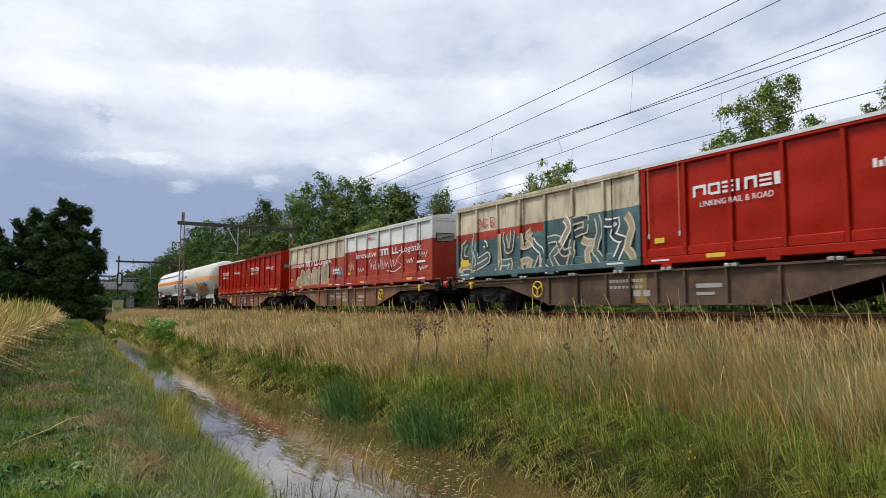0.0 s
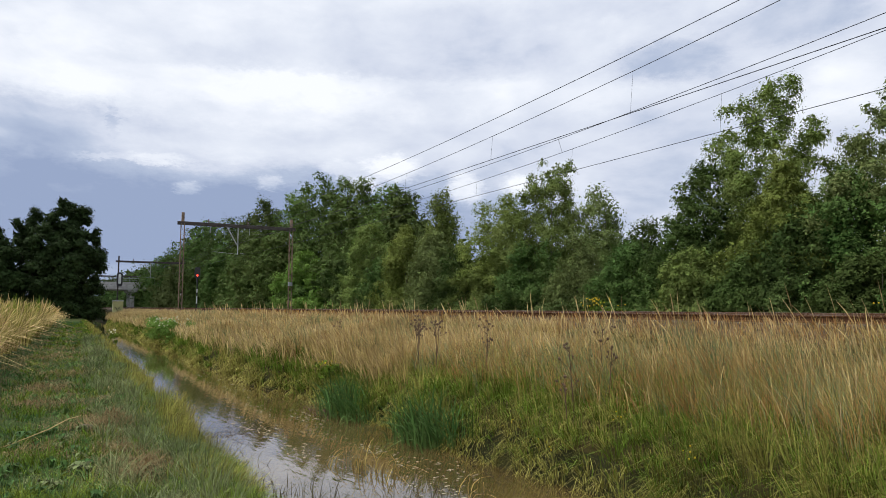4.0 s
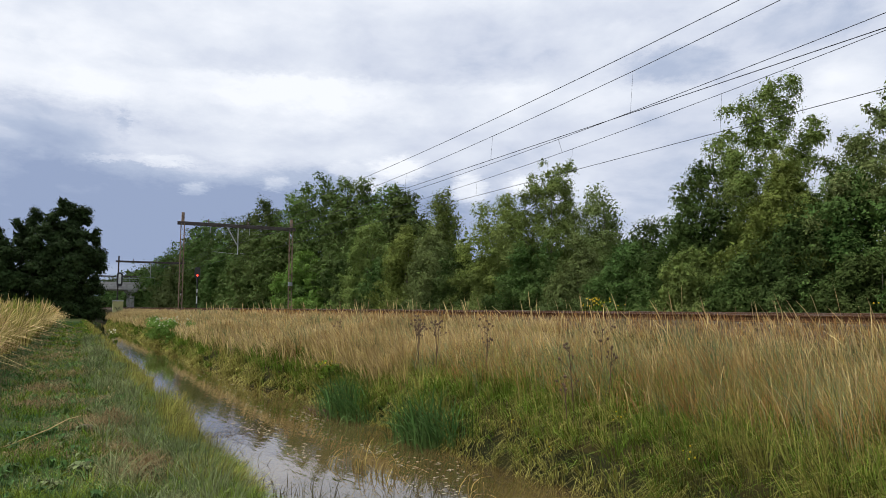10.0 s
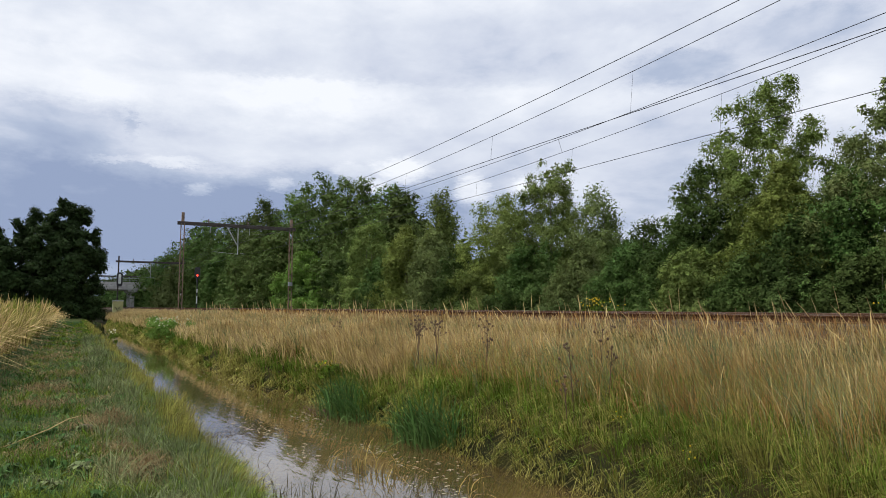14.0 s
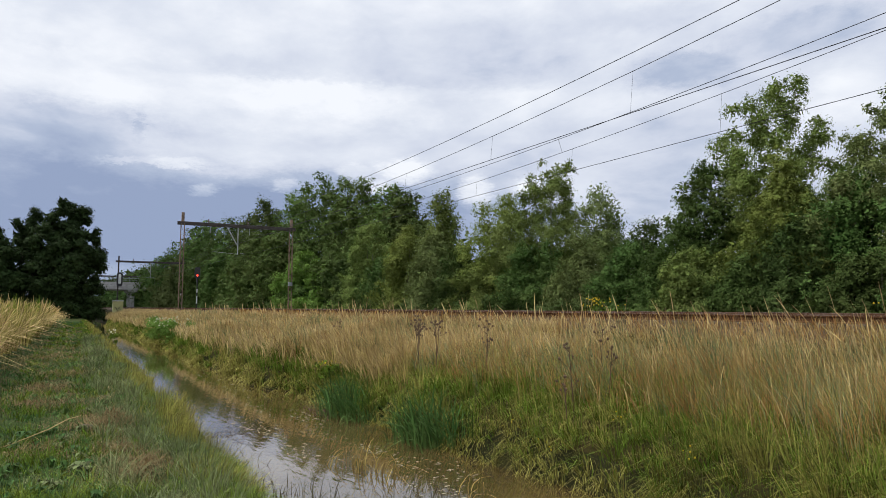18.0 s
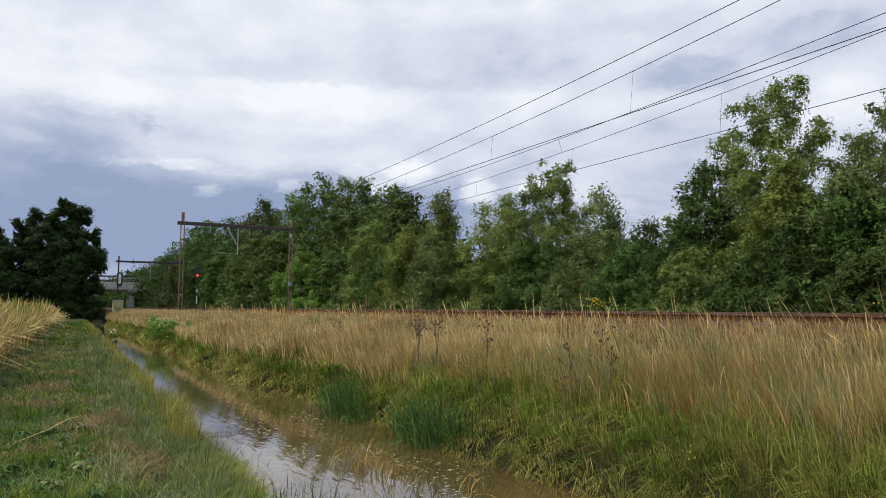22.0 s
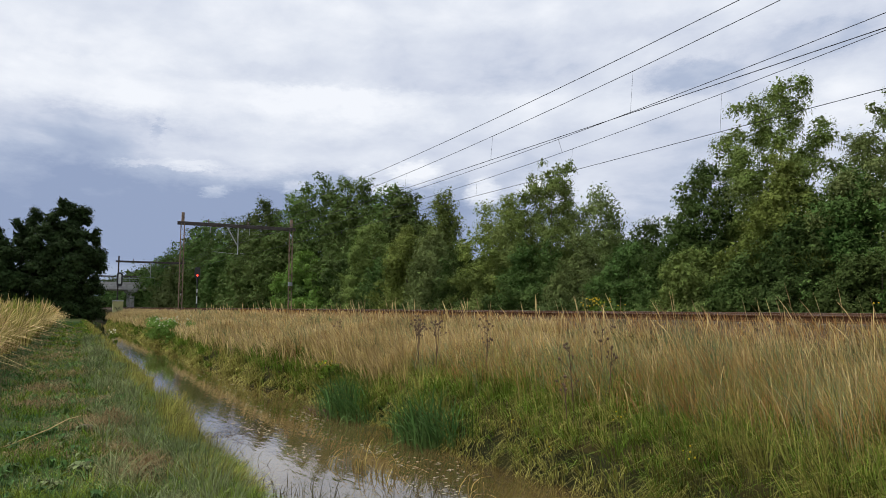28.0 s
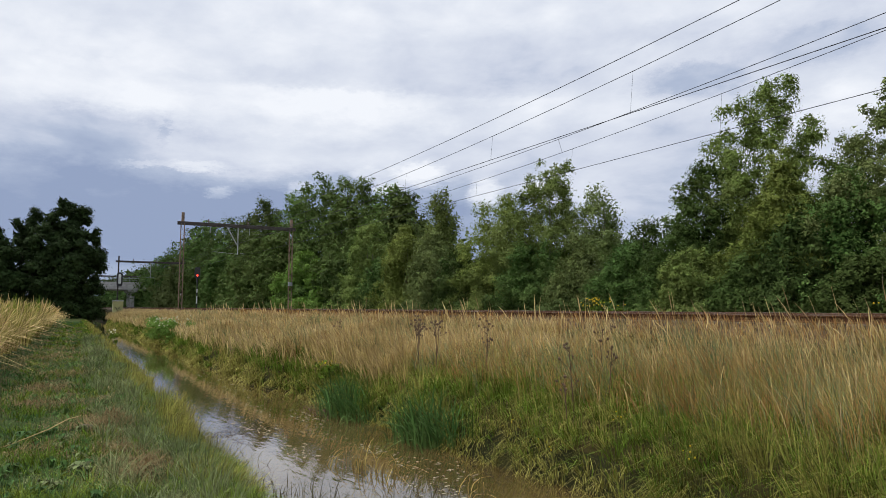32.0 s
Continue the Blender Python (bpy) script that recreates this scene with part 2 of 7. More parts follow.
def blades(rng, base, height, lean, width, segs=3, sag=0.35, head=None):
    """Vertices of bent grass blades. base (N,3), height (N), lean (N,2) metres that the tip lies over, width (N). head: (start, width factor) of a thicker seed head."""
    n = len(base)
    turn = rng.uniform(0, np.pi, n)
    side = np.stack([np.cos(turn), np.sin(turn), np.zeros(n)], 1)
    rows = []
    for i in range(segs + 1):
        s = i / segs
        p = base.copy()
        p[:, :2] += lean * (s ** 1.8)[..., None] if isinstance(s, np.ndarray) else lean * s ** 1.8
        drop = sag * np.linalg.norm(lean, axis=1) * s ** 2.5
        p[:, 2] += height * s - drop
        if head:
            w = width * (head[1] if s >= head[0] and i < segs else (0.8 if i < segs else 0.3))
        else:
            w = width * (1.0 - 0.85 * s ** 1.5)
        rows.append(p - side * w[:, None] / 2)
        rows.append(p + side * w[:, None] / 2)
    v = np.stack(rows, 1)
    faces = [(2 * i, 2 * i + 1, 2 * i + 3, 2 * i + 2) for i in range(segs)]
    return v, 2 * (segs + 1), faces


def grass(name, rng, base, height, lean, width, mat, segs=3, sag=0.35, head=None, label="", category="grass", parent=None):
    v, nper, faces = blades(rng, base, height, lean, width, segs, sag, head)
    ob = quads_mesh(name, v, nper, faces, mat, parent)
    return tagged(ob, label, category, kind="stuff") if label else ob


def leaf_pieces(rng, p, nrm, size, droop=0.0, broad=0.36):
    """Three-cornered leaves at p, lying across nrm."""
    n = len(p)
    nrm = nrm / (np.linalg.norm(nrm, axis=1)[:, None] + 1e-6)
    a = rng.normal(size=(n, 3))
    a[:, 2] -= 0.4 + droop * 1.5
    a -= nrm * np.sum(a * nrm, axis=1)[:, None]
    a /= np.linalg.norm(a, axis=1)[:, None] + 1e-6
    b = np.cross(nrm, a)
    s = size * rng.uniform(0.6, 1.35, n)[:, None]
    w = s * broad
    return np.stack([p - b * w, p + b * w, p + a * s * 1.1], 1)


def leaf_cloud(rng, centres, radii, count, size, droop=0.0, axis=None, core=0.3):
    """Leaves on the sprigs of many small clumps, thick on top and thin below; core: the share of larger leaves inside the clumps."""
    vol = radii[:, 0] * radii[:, 1]
    twigs = max(8, count // 9)
    pick = rng.choice(len(centres), twigs, p=vol / vol.sum())
    d = rng.normal(size=(twigs, 3))
    d[:, 2] = np.where(rng.uniform(0, 1, twigs) < 0.6, np.abs(d[:, 2]), d[:, 2])
    d /= np.linalg.norm(d, axis=1)[:, None]
    reach = rng.uniform(0.35, 1.0, twigs) ** 0.5 * np.where(rng.uniform(0, 1, twigs) < 0.12, 1.25, 1.0)
    q = centres[pick] + d * radii[pick] * reach[:, None]
    each = rng.integers(0, twigs, count)
    sprig = 0.5 * size + 0.07 * radii[pick].mean(axis=1)
    p = q[each] + rng.normal(size=(count, 3)) * sprig[each, None] * np.array([1, 1, 0.7])
    p[:, 2] -= droop * rng.uniform(0, 1, count) ** 2 * radii[pick[each], 2] * 1.3
    out = d[each] * 1.1 + np.array([0, 0, 0.3]) + rng.normal(size=(count, 3)) * 0.32
    if axis is not None:
        away = centres[pick[each]] - axis
        away[:, 2] *= 0.4
        out += 0.4 * away / (np.linalg.norm(away, axis=1)[:, None] + 0.1)
    v = leaf_pieces(rng, p, out, size, droop)
    if core:
        k = rng.choice(len(centres), int(count * core), p=vol / vol.sum())
        inner = centres[k] + rng.normal(size=(len(k), 3)) * radii[k] * 0.32
        v = np.concatenate([v, leaf_pieces(rng, inner, rng.normal(size=(len(k), 3)), size * 1.9)])
    return v


def limb_mesh(rng, height, spread, trunk_r, lobes, stems=1, first=0.18):
    """A tapered trunk (or several) with limbs that reach for the lobes of the crown."""
    bm = bmesh.new()
    for k in range(stems):
        off = Vector((rng.normal() * 0.25 * (stems > 1), rng.normal() * 0.25 * (stems > 1), 0))
        top = Vector((rng.normal() * spread * 0.05, rng.normal() * spread * 0.05, height * rng.uniform(0.72, 0.82)))
        pts, rad = [], []
        for i in range(7):
            s = i / 6
            pts.append(off + top * s + Vector((rng.normal(), rng.normal(), 0)) * 0.03 * height * s * (1 - s))
            rad.append(trunk_r * (1.25 if i == 0 else 1) * (1 - 0.86 * s) / (1 if stems == 1 else 1.4))
        tube(bm, pts, rad, 7)
        order = rng.permutation(len(lobes))[: max(5, 16 // stems)]
        for j in order:
            c = Vector(lobes[j]) * 0.9
            s = min(0.85, max(first, c.z / height - 0.22))
            start = pts[int(s * 6)].lerp(pts[min(6, int(s * 6) + 1)], s * 6 % 1)
            mid = start.lerp(c, 0.5) + Vector((0, 0, 0.06 * height * rng.uniform(0, 1)))
            r0 = trunk_r * (1 - 0.8 * s) * 0.45
            tube(bm, [start, mid, c], [r0, r0 * 0.6, r0 * 0.2], 5)
    return bm


# half widths of a crown from its foot to its top
CROWNS = {"birch": (0.45, 0.7, 0.88, 1.0, 0.95, 0.85, 0.68, 0.5, 0.3), "cone": (0.85, 1.0, 0.97, 0.88, 0.75, 0.6, 0.44, 0.28, 0.12), "dome": (0.75, 0.95, 1.0, 1.0, 0.97, 0.9, 0.78, 0.58, 0.3),
          "shrub": (0.95, 1.0, 1.0, 0.96, 0.9, 0.8, 0.68, 0.5, 0.3), "column": (0.9, 1.0, 0.95, 0.88, 0.82, 0.76, 0.66, 0.52, 0.25), "forked": (0.8, 0.95, 1.0, 0.95, 0.85, 0.75, 0.72, 0.62, 0.42)}


def tree(name, x, y, z, height, width, mat, label, leaves=6000, leaf=0.1, seed=1, base=0.12, stems=1, droop=0.0, clumps=90, clump=0.6, crown="dome", rough=1.0, category="tree", group="", trunk=None, core=0.3):
    """A trunk with limbs and a crown of leafy clumps that fill an uneven outline."""
    rng = np.random.default_rng(seed)
    prof = np.array(CROWNS[crown])
    grid = np.linspace(0, 1, 200)
    share = np.interp(grid, np.linspace(0, 1, len(prof)), prof) ** 1.2
    t = np.interp((np.arange(clumps) + rng.uniform(0, 1, clumps)) / clumps, np.cumsum(share) / share.sum(), grid)
    half = np.interp(t, np.linspace(0, 1, len(prof)), prof)
    ang = rng.uniform(0, 2 * np.pi, clumps)
    ph = rng.uniform(0, 6.28, 4)
    lump = 1 + rough * (0.16 * np.sin(2 * ang + ph[0] + 4 * t) + 0.13 * np.sin(3 * ang + ph[1] - 8 * t) + 0.1 * np.sin(13 * t + ph[2]))
    r = clump * rng.uniform(0.6, 1.35, clumps) * (0.6 + 0.4 * half)
    rr = np.maximum(width / 2 * half * lump - 0.7 * r, 0.05) * np.sqrt(rng.uniform(0.1, 1, clumps))
    zz = height * (base + (1 - base) * t) - 0.55 * r
    bend = width * 0.035 * np.sin(3.3 * t + ph[3])
    c = np.stack([rr * np.cos(ang) + bend, rr * np.sin(ang), zz], 1)
    radii = np.stack([r * rng.uniform(0.8, 1.2, clumps), r * rng.uniform(0.8, 1.2, clumps), r * rng.uniform(0.8, 1.15, clumps)], 1)
    ob = empty(name, pose(x, y, z), label, category, group)
    part("trunk", limb_mesh(rng, height, width, trunk or max(0.05, height * 0.012), c, stems), M["bark"], ob, flat=False)
    quads_mesh("crown", leaf_cloud(rng, c, radii, leaves, leaf, droop, np.array([0, 0, height * 0.45]), core), 3, [(0, 1, 2)], mat, ob)
    return ob


# ---- sky: a drifting sheet of cloud ----
CLOUD_HEIGHT = 150.0


def cloud_material():
    m = bpy.data.materials.new("cloud_layer")
    m.use_nodes = True
    t = m.node_tree
    t.nodes.remove(t.nodes["Principled BSDF"])
    co = t.nodes.new("ShaderNodeTexCoord").outputs["Object"]
    sep = t.nodes.new("ShaderNodeSeparateXYZ")
    t.links.new(co, sep.inputs[0])
    px, py = sep.outputs[0], sep.outputs[1]
    bearing = mathn(t, "ARCTAN2", px, py)
    reach = mathn(t, "SQRT", mathn(t, "ADD", mathn(t, "MULTIPLY", px, px), mathn(t, "MULTIPLY", py, py)))
    rise = mathn(t, "DIVIDE", CLOUD_HEIGHT, reach)
    flow = t.nodes.new("ShaderNodeCombineXYZ")
    t.links.new(bearing, flow.inputs[0])
    t.links.new(mathn(t, "MULTIPLY", mathn(t, "SQRT", rise), 2.1), flow.inputs[1])
    p = flow.outputs[0]
    broad = noise_tex(t, p, 3.4, 9, 0.52, 0.15)
    fine = noise_tex(t, p, 10.0, 8, 0.55, 0.25)
    ragged = node(t, "ShaderNodeTexNoise", Scale=40.0, Detail=7.0, Roughness=0.75)
    t.links.new(p, ragged.inputs["Vector"])
    tear = t.nodes.new("ShaderNodeSeparateXYZ")
    t.links.new(ragged.outputs["Color"], tear.inputs[0])
    bearing = mathn(t, "ADD", bearing, mathn(t, "MULTIPLY", mathn(t, "SUBTRACT", tear.outputs[0], 0.5), 0.06))
    rise = mathn(t, "ADD", rise, mathn(t, "MULTIPLY", mathn(t, "SUBTRACT", tear.outputs[1], 0.5), 0.035))
    n = mathn(t, "ADD", mathn(t, "MULTIPLY", broad, 0.7), mathn(t, "MULTIPLY", fine, 0.24))
    n = mathn(t, "ADD", n, 0.075)

    def spot(x, y, rx, ry, gain):
        dx = mathn(t, "MULTIPLY", mathn(t, "SUBTRACT", bearing, x), 0.9 / rx)
        dy = mathn(t, "MULTIPLY", mathn(t, "SUBTRACT", rise, y), 0.9 / ry)
        r2 = mathn(t, "ADD", mathn(t, "MULTIPLY", dx, dx), mathn(t, "MULTIPLY", dy, dy))
        return mathn(t, "MULTIPLY", mathn(t, "EXPONENT", mathn(t, "MULTIPLY", mathn(t, "MULTIPLY", r2, r2), -1.0)), gain)

    for x, y, rx, ry, gain in CLOUD_SPOTS:
        n = mathn(t, "ADD", n, spot(x, y, rx, ry, gain))
    col = ramp(t, n, [(0.2, (0.29, 0.36, 0.53)), (0.34, (0.43, 0.5, 0.65)), (0.43, (0.6, 0.65, 0.77)), (0.53, (0.71, 0.755, 0.85)), (0.66, (0.87, 0.9, 0.96))])
    e = t.nodes.new("ShaderNodeEmission")
    t.links.new(col, e.inputs[0])
    t.links.new(e.outputs[0], t.nodes["Material Output"].inputs[0])
    return m


# banks, gaps and heads of cloud: bearing and rise, their half widths, gain
CLOUD_SPOTS = [(-1.372, 0.306, 0.264, 0.044, 0.1), (-1.552, 0.358, 0.079, 0.051, 0.06), (-1.535, 0.105, 0.4, 0.1, -0.34), (-1.143, 0.12, 0.26, 0.083, -0.24), (-0.724, 0.099, 0.242, 0.072, -0.13), (-0.535, 0.253, 0.2, 0.1, -0.1), (-1.2, 0.222, 0.125, 0.029, -0.04), (-1.093, 0.207, 0.038, 0.017, 0.25), (-1.137, 0.182, 0.025, 0.011, 0.25), (-1.169, 0.202, 0.025, 0.012, 0.13), (-1.272, 0.18, 0.018, 0.009, 0.13), (-1.382, 0.166, 0.016, 0.011, 0.17), (-1.421, 0.205, 0.037, 0.007, 0.13), (-1.497, 0.202, 0.024, 0.005, 0.08), (-0.985, 0.177, 0.024, 0.02, 0.26), (-0.906, 0.182, 0.017, 0.013, 0.22), (-1.471, 0.254, 0.008, 0.024, -0.06), (-0.683, 0.345, 0.069, 0.028, -0.1), (-0.527, 0.375, 0.091, 0.03, -0.09), (-0.469, 0.293, 0.041, 0.035, 0.06), (-0.926, 0.402, 0.09, 0.049, -0.04), (-0.827, 0.306, 0.155, 0.032, 0.04),
               (-1.567, 0.249, 0.131, 0.026, -0.11), (-1.289, 0.263, 0.219, 0.032, -0.1), (-1.331, 0.353, 0.065, 0.017, -0.06), (-1.453, 0.329, 0.114, 0.015, -0.07), (-1.59, 0.35, 0.026, 0.011, -0.05), (-1.174, 0.386, 0.121, 0.036, -0.04), (-0.543, 0.385, 0.121, 0.041, -0.06), (-0.683, 0.339, 0.082, 0.029, -0.08), (-0.956, 0.398, 0.095, 0.054, -0.06), (-0.72, 0.432, 0.092, 0.017, -0.06), (-0.847, 0.239, 0.206, 0.052, -0.05), (-0.487, 0.276, 0.073, 0.03, 0.05), (-1.19, 0.328, 0.259, 0.012, 0.07)]


def build_cloud_sheet():
    rs = [190 * (4700 / 190) ** (i / 32) for i in range(33)]
    az = [radians(a) for a in range(-124, 41, 4)]
    verts = [(r * math.sin(a), r * math.cos(a), CLOUD_HEIGHT * (1 - (r / 4700) ** 3) + 1.6 - 30 * (r / 4700) ** 3) for r in rs for a in az]
    w = len(az)
    faces = [(i * w + j, i * w + j + 1, (i + 1) * w + j + 1, (i + 1) * w + j) for i in range(len(rs) - 1) for j in range(w - 1)]
    me = bpy.data.meshes.new("cloud_sheet")
    me.from_pydata(verts, [], faces)
    return tagged(finish("backdrop_clouds", me, cloud_material(), flat=False), "grey and white broken cloud layer drifting over", "sky", kind="structure")


CLOUDS = build_cloud_sheet()

# ---- ground, ditch, water ----
PROFILE = [(-4000, 0.2), (-400, 0.2), (-60, 0.2), (-8, 0.42), (-3, 0.4), (-1.9, 0.3), (-1.4, 0.1), (-0.6, 0.0), (0.4, 0.0), (1.2, -0.02), (1.35, -0.08), (1.6, -0.28), (1.82, -0.55), (1.95, -0.72), (2.6, -1.1), (4.7, -1.1),
           (5.2, -0.95), (5.5, -0.62), (5.75, -0.3), (6.15, 0.0), (6.7, 0.16), (8.0, 0.24), (9.5, 0.32), (10.8, 0.45), (11.6, 0.72), (12.2, 0.95), (12.5, 1.12), (12.9, 1.18), (16.4, 1.18), (20.2, 1.18), (21.0, 0.85),
           (22.5, 0.5), (26, 0.4), (40, 0.4), (120, 0.5), (700, 0.5), (4000, 0.5)]


def ground_z(y):
    return float(np.interp(y, [p[0] for p in PROFILE], [p[1] for p in PROFILE]))


# how far the far bank strays from the ditch's line, by the distance along it
FAR_BANK = ([6.5, 9.2, 12.0, 15.0, 16.5, 19.4, 22.4, 28.0, 38.0, 52.0, 80.0], [0.15, -0.13, -0.08, -0.2, -0.3, -0.85, -0.95, -1.15, -1.2, -1.3, -2.3])


def shift(x, y):
    """The ditch and the path beside it close in on the railway by two degrees; the far bank narrows the water further off."""
    away = -np.asarray(x, float)
    lane = 0.039 * np.clip(away, -40, 130) * np.interp(y, [6.4, 11.4], [1.0, 0.0])
    wave = 0.2 * np.sin(away * 0.83 + 0.6) + 0.12 * np.sin(away * 2.1 + 2.0)
    near = (0.13 * np.sin(away * 1.05 + 1.0) + 0.08 * np.sin(away * 2.7) + np.interp(away, [6.0, 12.0, 20.0, 60.0], [-0.05, -0.05, -0.2, -0.5])) * np.interp(y, [0.2, 1.2, 2.2, 3.2], [0.0, 1.0, 1.0, 0.0])
    far = np.interp(away, FAR_BANK[0], FAR_BANK[1]) + wave * np.interp(away, [9.0, 14.0], [0.2, 0.5])
    return lane + near + far * np.interp(y, [4.4, 5.0, 6.2, 9.5], [0.0, 1.0, 1.0, 0.0])


def build_ground():
    xs = [-4500, -2500, -1200, -700, -400, -250, -180] + [-140 + 2.0 * i for i in range(30)] + [-80 + 0.5 * i for i in range(170)] + [6, 10, 20, 40, 90, 200, 500, 1100, 2500, 4500]
    ys = sorted({p[0] for p in PROFILE} | {-2.2, -1.0, 0.0, 0.8, 2.45, 3.2, 3.7, 4.2, 5.8, 6.3, 7.2, 8.8, 10.2, 11.2, 11.9})
    v, f, mats = [], [], []
    for x in xs:
        for y in ys:
            z = ground_z(y)
            if abs(y) < 14 and abs(x) < 150:
                amp = 0.05 if y < 1.3 else (0.09 if y < 12 else 0.03)
                z += amp * noise.noise((x * 0.45, y * 0.8, 0.3)) + 0.03 * noise.noise((x * 1.7, y * 2.0, 4.0))
            yy = y + (0.16 * noise.noise((x * 0.35, y, 9.0)) + 0.08 * noise.noise((x * 1.1, y, 5.0)) if 1.3 < y < 6.5 else 0)
            v.append((x, yy + float(shift(x, y)), z))
    w = len(ys)
    for i in range(len(xs) - 1):
        for j in range(w - 1):
            f.append((i * w + j, (i + 1) * w + j, (i + 1) * w + j + 1, i * w + j + 1))
            y = ys[j]
            mats.append(0 if y < 1.45 else 1 if y < 5.55 else 2 if y < 12.15 else 3 if y < 20.9 else 1)
    me = bpy.data.meshes.new("ground")
    me.from_pydata(v, [], f)
    for k in ("turf", "soil", "meadow", "ballast"):
        me.materials.append(M[k])
    me.polygons.foreach_set("material_index", mats)
    me.polygons.foreach_set("use_smooth", [True] * len(f))
    return tagged(new("ground", me), "level grassland with a ditch and a railway bank", "ground", kind="structure")


build_ground()


def far_edge(x):
    return float(np.interp(-x, FAR_BANK[0], FAR_BANK[1])) + 0.25


_bm = bmesh.new()
_x = [-600, -120, -80, -60, -45, -36, -27, -23, -20, -17, -14, -12.5, -11.3, 0, 40, 600]
_rows = [[_bm.verts.new((x, y, WATER_Z)) for y in (0.9 + float(shift(x, 3.8)), 3.6 + float(shift(x, 3.8)), 5.95 + float(shift(x, 3.8)) + far_edge(x))] for x in _x]
for _a, _b in zip(_rows, _rows[1:]):
    for _k in range(2):
        _bm.faces.new((_a[_k], _b[_k], _b[_k + 1], _a[_k + 1]))
tagged(part("water", _bm, M["water"]), "muddy brown ditch water with floating weed", "water", kind="structure")

# ---- railway ----


def rail_profile():
    return [(-0.07, -0.16), (0.07, -0.16), (0.07, -0.145), (0.012, -0.125), (0.012, -0.045), (0.036, -0.03), (0.036, -0.004), (0.03, 0.0), (-0.03, 0.0), (-0.036, -0.004), (-0.036, -0.03), (-0.012, -0.045), (-0.012, -0.125), (-0.07, -0.145)]


def build_track(y):
    t = empty("railway_track", pose(0, y, RAIL_Z), "rusty steel rails on concrete sleepers in ballast", "railway", "railway tracks", "structure")
    for side in (-0.75, 0.75):
        bm = bmesh.new()
        prism(bm, [(p[0] + side, p[1]) for p in rail_profile()], -600, 1050, "x")
        r = part("rail", bm, M["rust_rail"], t)
        bm = boxes((-600, 1050, side - 0.028, side + 0.028, 0.0005, 0.003))
        part("running_surface", bm, M["rail_head"], r, "bright worn strip")
    n = 300
    base = bpy.data.meshes.new("sleeper")
    bm = boxes((-0.13, 0.13, -1.3, 1.3, -0.3, -0.165), bevel=0.02)
    bm.to_mesh(base)
    bm.free()
    base.materials.append(M["sleeper"])
    for i in range(130):
        o = new("sleeper", base)
        o.parent = t
        o.location = (-80 + i * 0.62, 0, 0)
    return t


build_track(NEAR_TRACK)
build_track(FAR_TRACK)


def stones(name, rng, n, x0, x1, y0, y1, zf, size, mat, label):
    p = np.stack([rng.uniform(x0, x1, n), rng.uniform(y0, y1, n), np.zeros(n)], 1)
    p[:, 2] = [zf(y) for y in p[:, 1]]
    s = rng.uniform(0.5, 1.2, (n, 1, 3)) * size
    oct_ = np.array([(-1, -0.7, -0.5), (1, -0.6, -0.5), (0.8, 0.9, -0.5), (-0.8, 0.8, -0.5), (-0.6, -0.5, 0.6), (0.7, -0.4, 0.5), (0.5, 0.5, 0.7), (-0.5, 0.5, 0.5)])
    a = rng.uniform(0, np.pi, n)
    rot = np.stack([np.stack([np.cos(a), -np.sin(a), 0 * a], 1), np.stack([np.sin(a), np.cos(a), 0 * a], 1), np.stack([0 * a, 0 * a, 1 + 0 * a], 1)], 1)
    v = p[:, None] + np.einsum("nij,nkj->nki", rot, oct_[None] * s)
    return tagged(quads_mesh(name, v, 8, [(0, 3, 2, 1), (4, 5, 6, 7), (0, 1, 5, 4), (1, 2, 6, 5), (2, 3, 7, 6), (3, 0, 4, 7)], mat), label, "ballast", kind="stuff")


stones("ballast_stones", np.random.default_rng(5), 4000, -40, 0, 12.0, 13.4, lambda y: ground_z(y) + 0.02, 0.035, M["ballast"], "coarse grey and rust-brown track ballast")

# ---- overhead line ----
M["mast"] = material("weathered_brown_steel", [(0.13, 0.085, 0.058), (0.22, 0.15, 0.1), (0.3, 0.2, 0.13)], 2.5, 0.8, 0.0, 0.15)
M["mast_dark"] = material("dark_beam_steel", [(0.045, 0.035, 0.03), (0.08, 0.065, 0.055)], 2.5, 0.7, 0.3, 0.15)
M["galvanised"] = material("galvanised_steel", [(0.3, 0.31, 0.3), (0.42, 0.43, 0.42)], 3.0, 0.5, 0.6, 0.08)
M["wire"] = plain("dark_copper_wire", (0.035, 0.035, 0.038), 0.5, 0.6)
M["insulator"] = plain("brown_porcelain", (0.14, 0.07, 0.05), 0.3)
M["white_paint"] = material("white_paint", [(0.6, 0.61, 0.6), (0.74, 0.75, 0.74)], 1.5, 0.45, bump=0.04, dirt=(0.35, 0.33, 0.28, 0.25))
M["black_paint"] = plain("black_paint", (0.018, 0.018, 0.02), 0.5)
M["concrete"] = material("pale_concrete", [(0.3, 0.29, 0.27), (0.42, 0.41, 0.38), (0.5, 0.49, 0.46)], 1.0, 0.85, bump=0.2, dirt=(0.2, 0.19, 0.17, 0.6), dirt_scale=0.5)


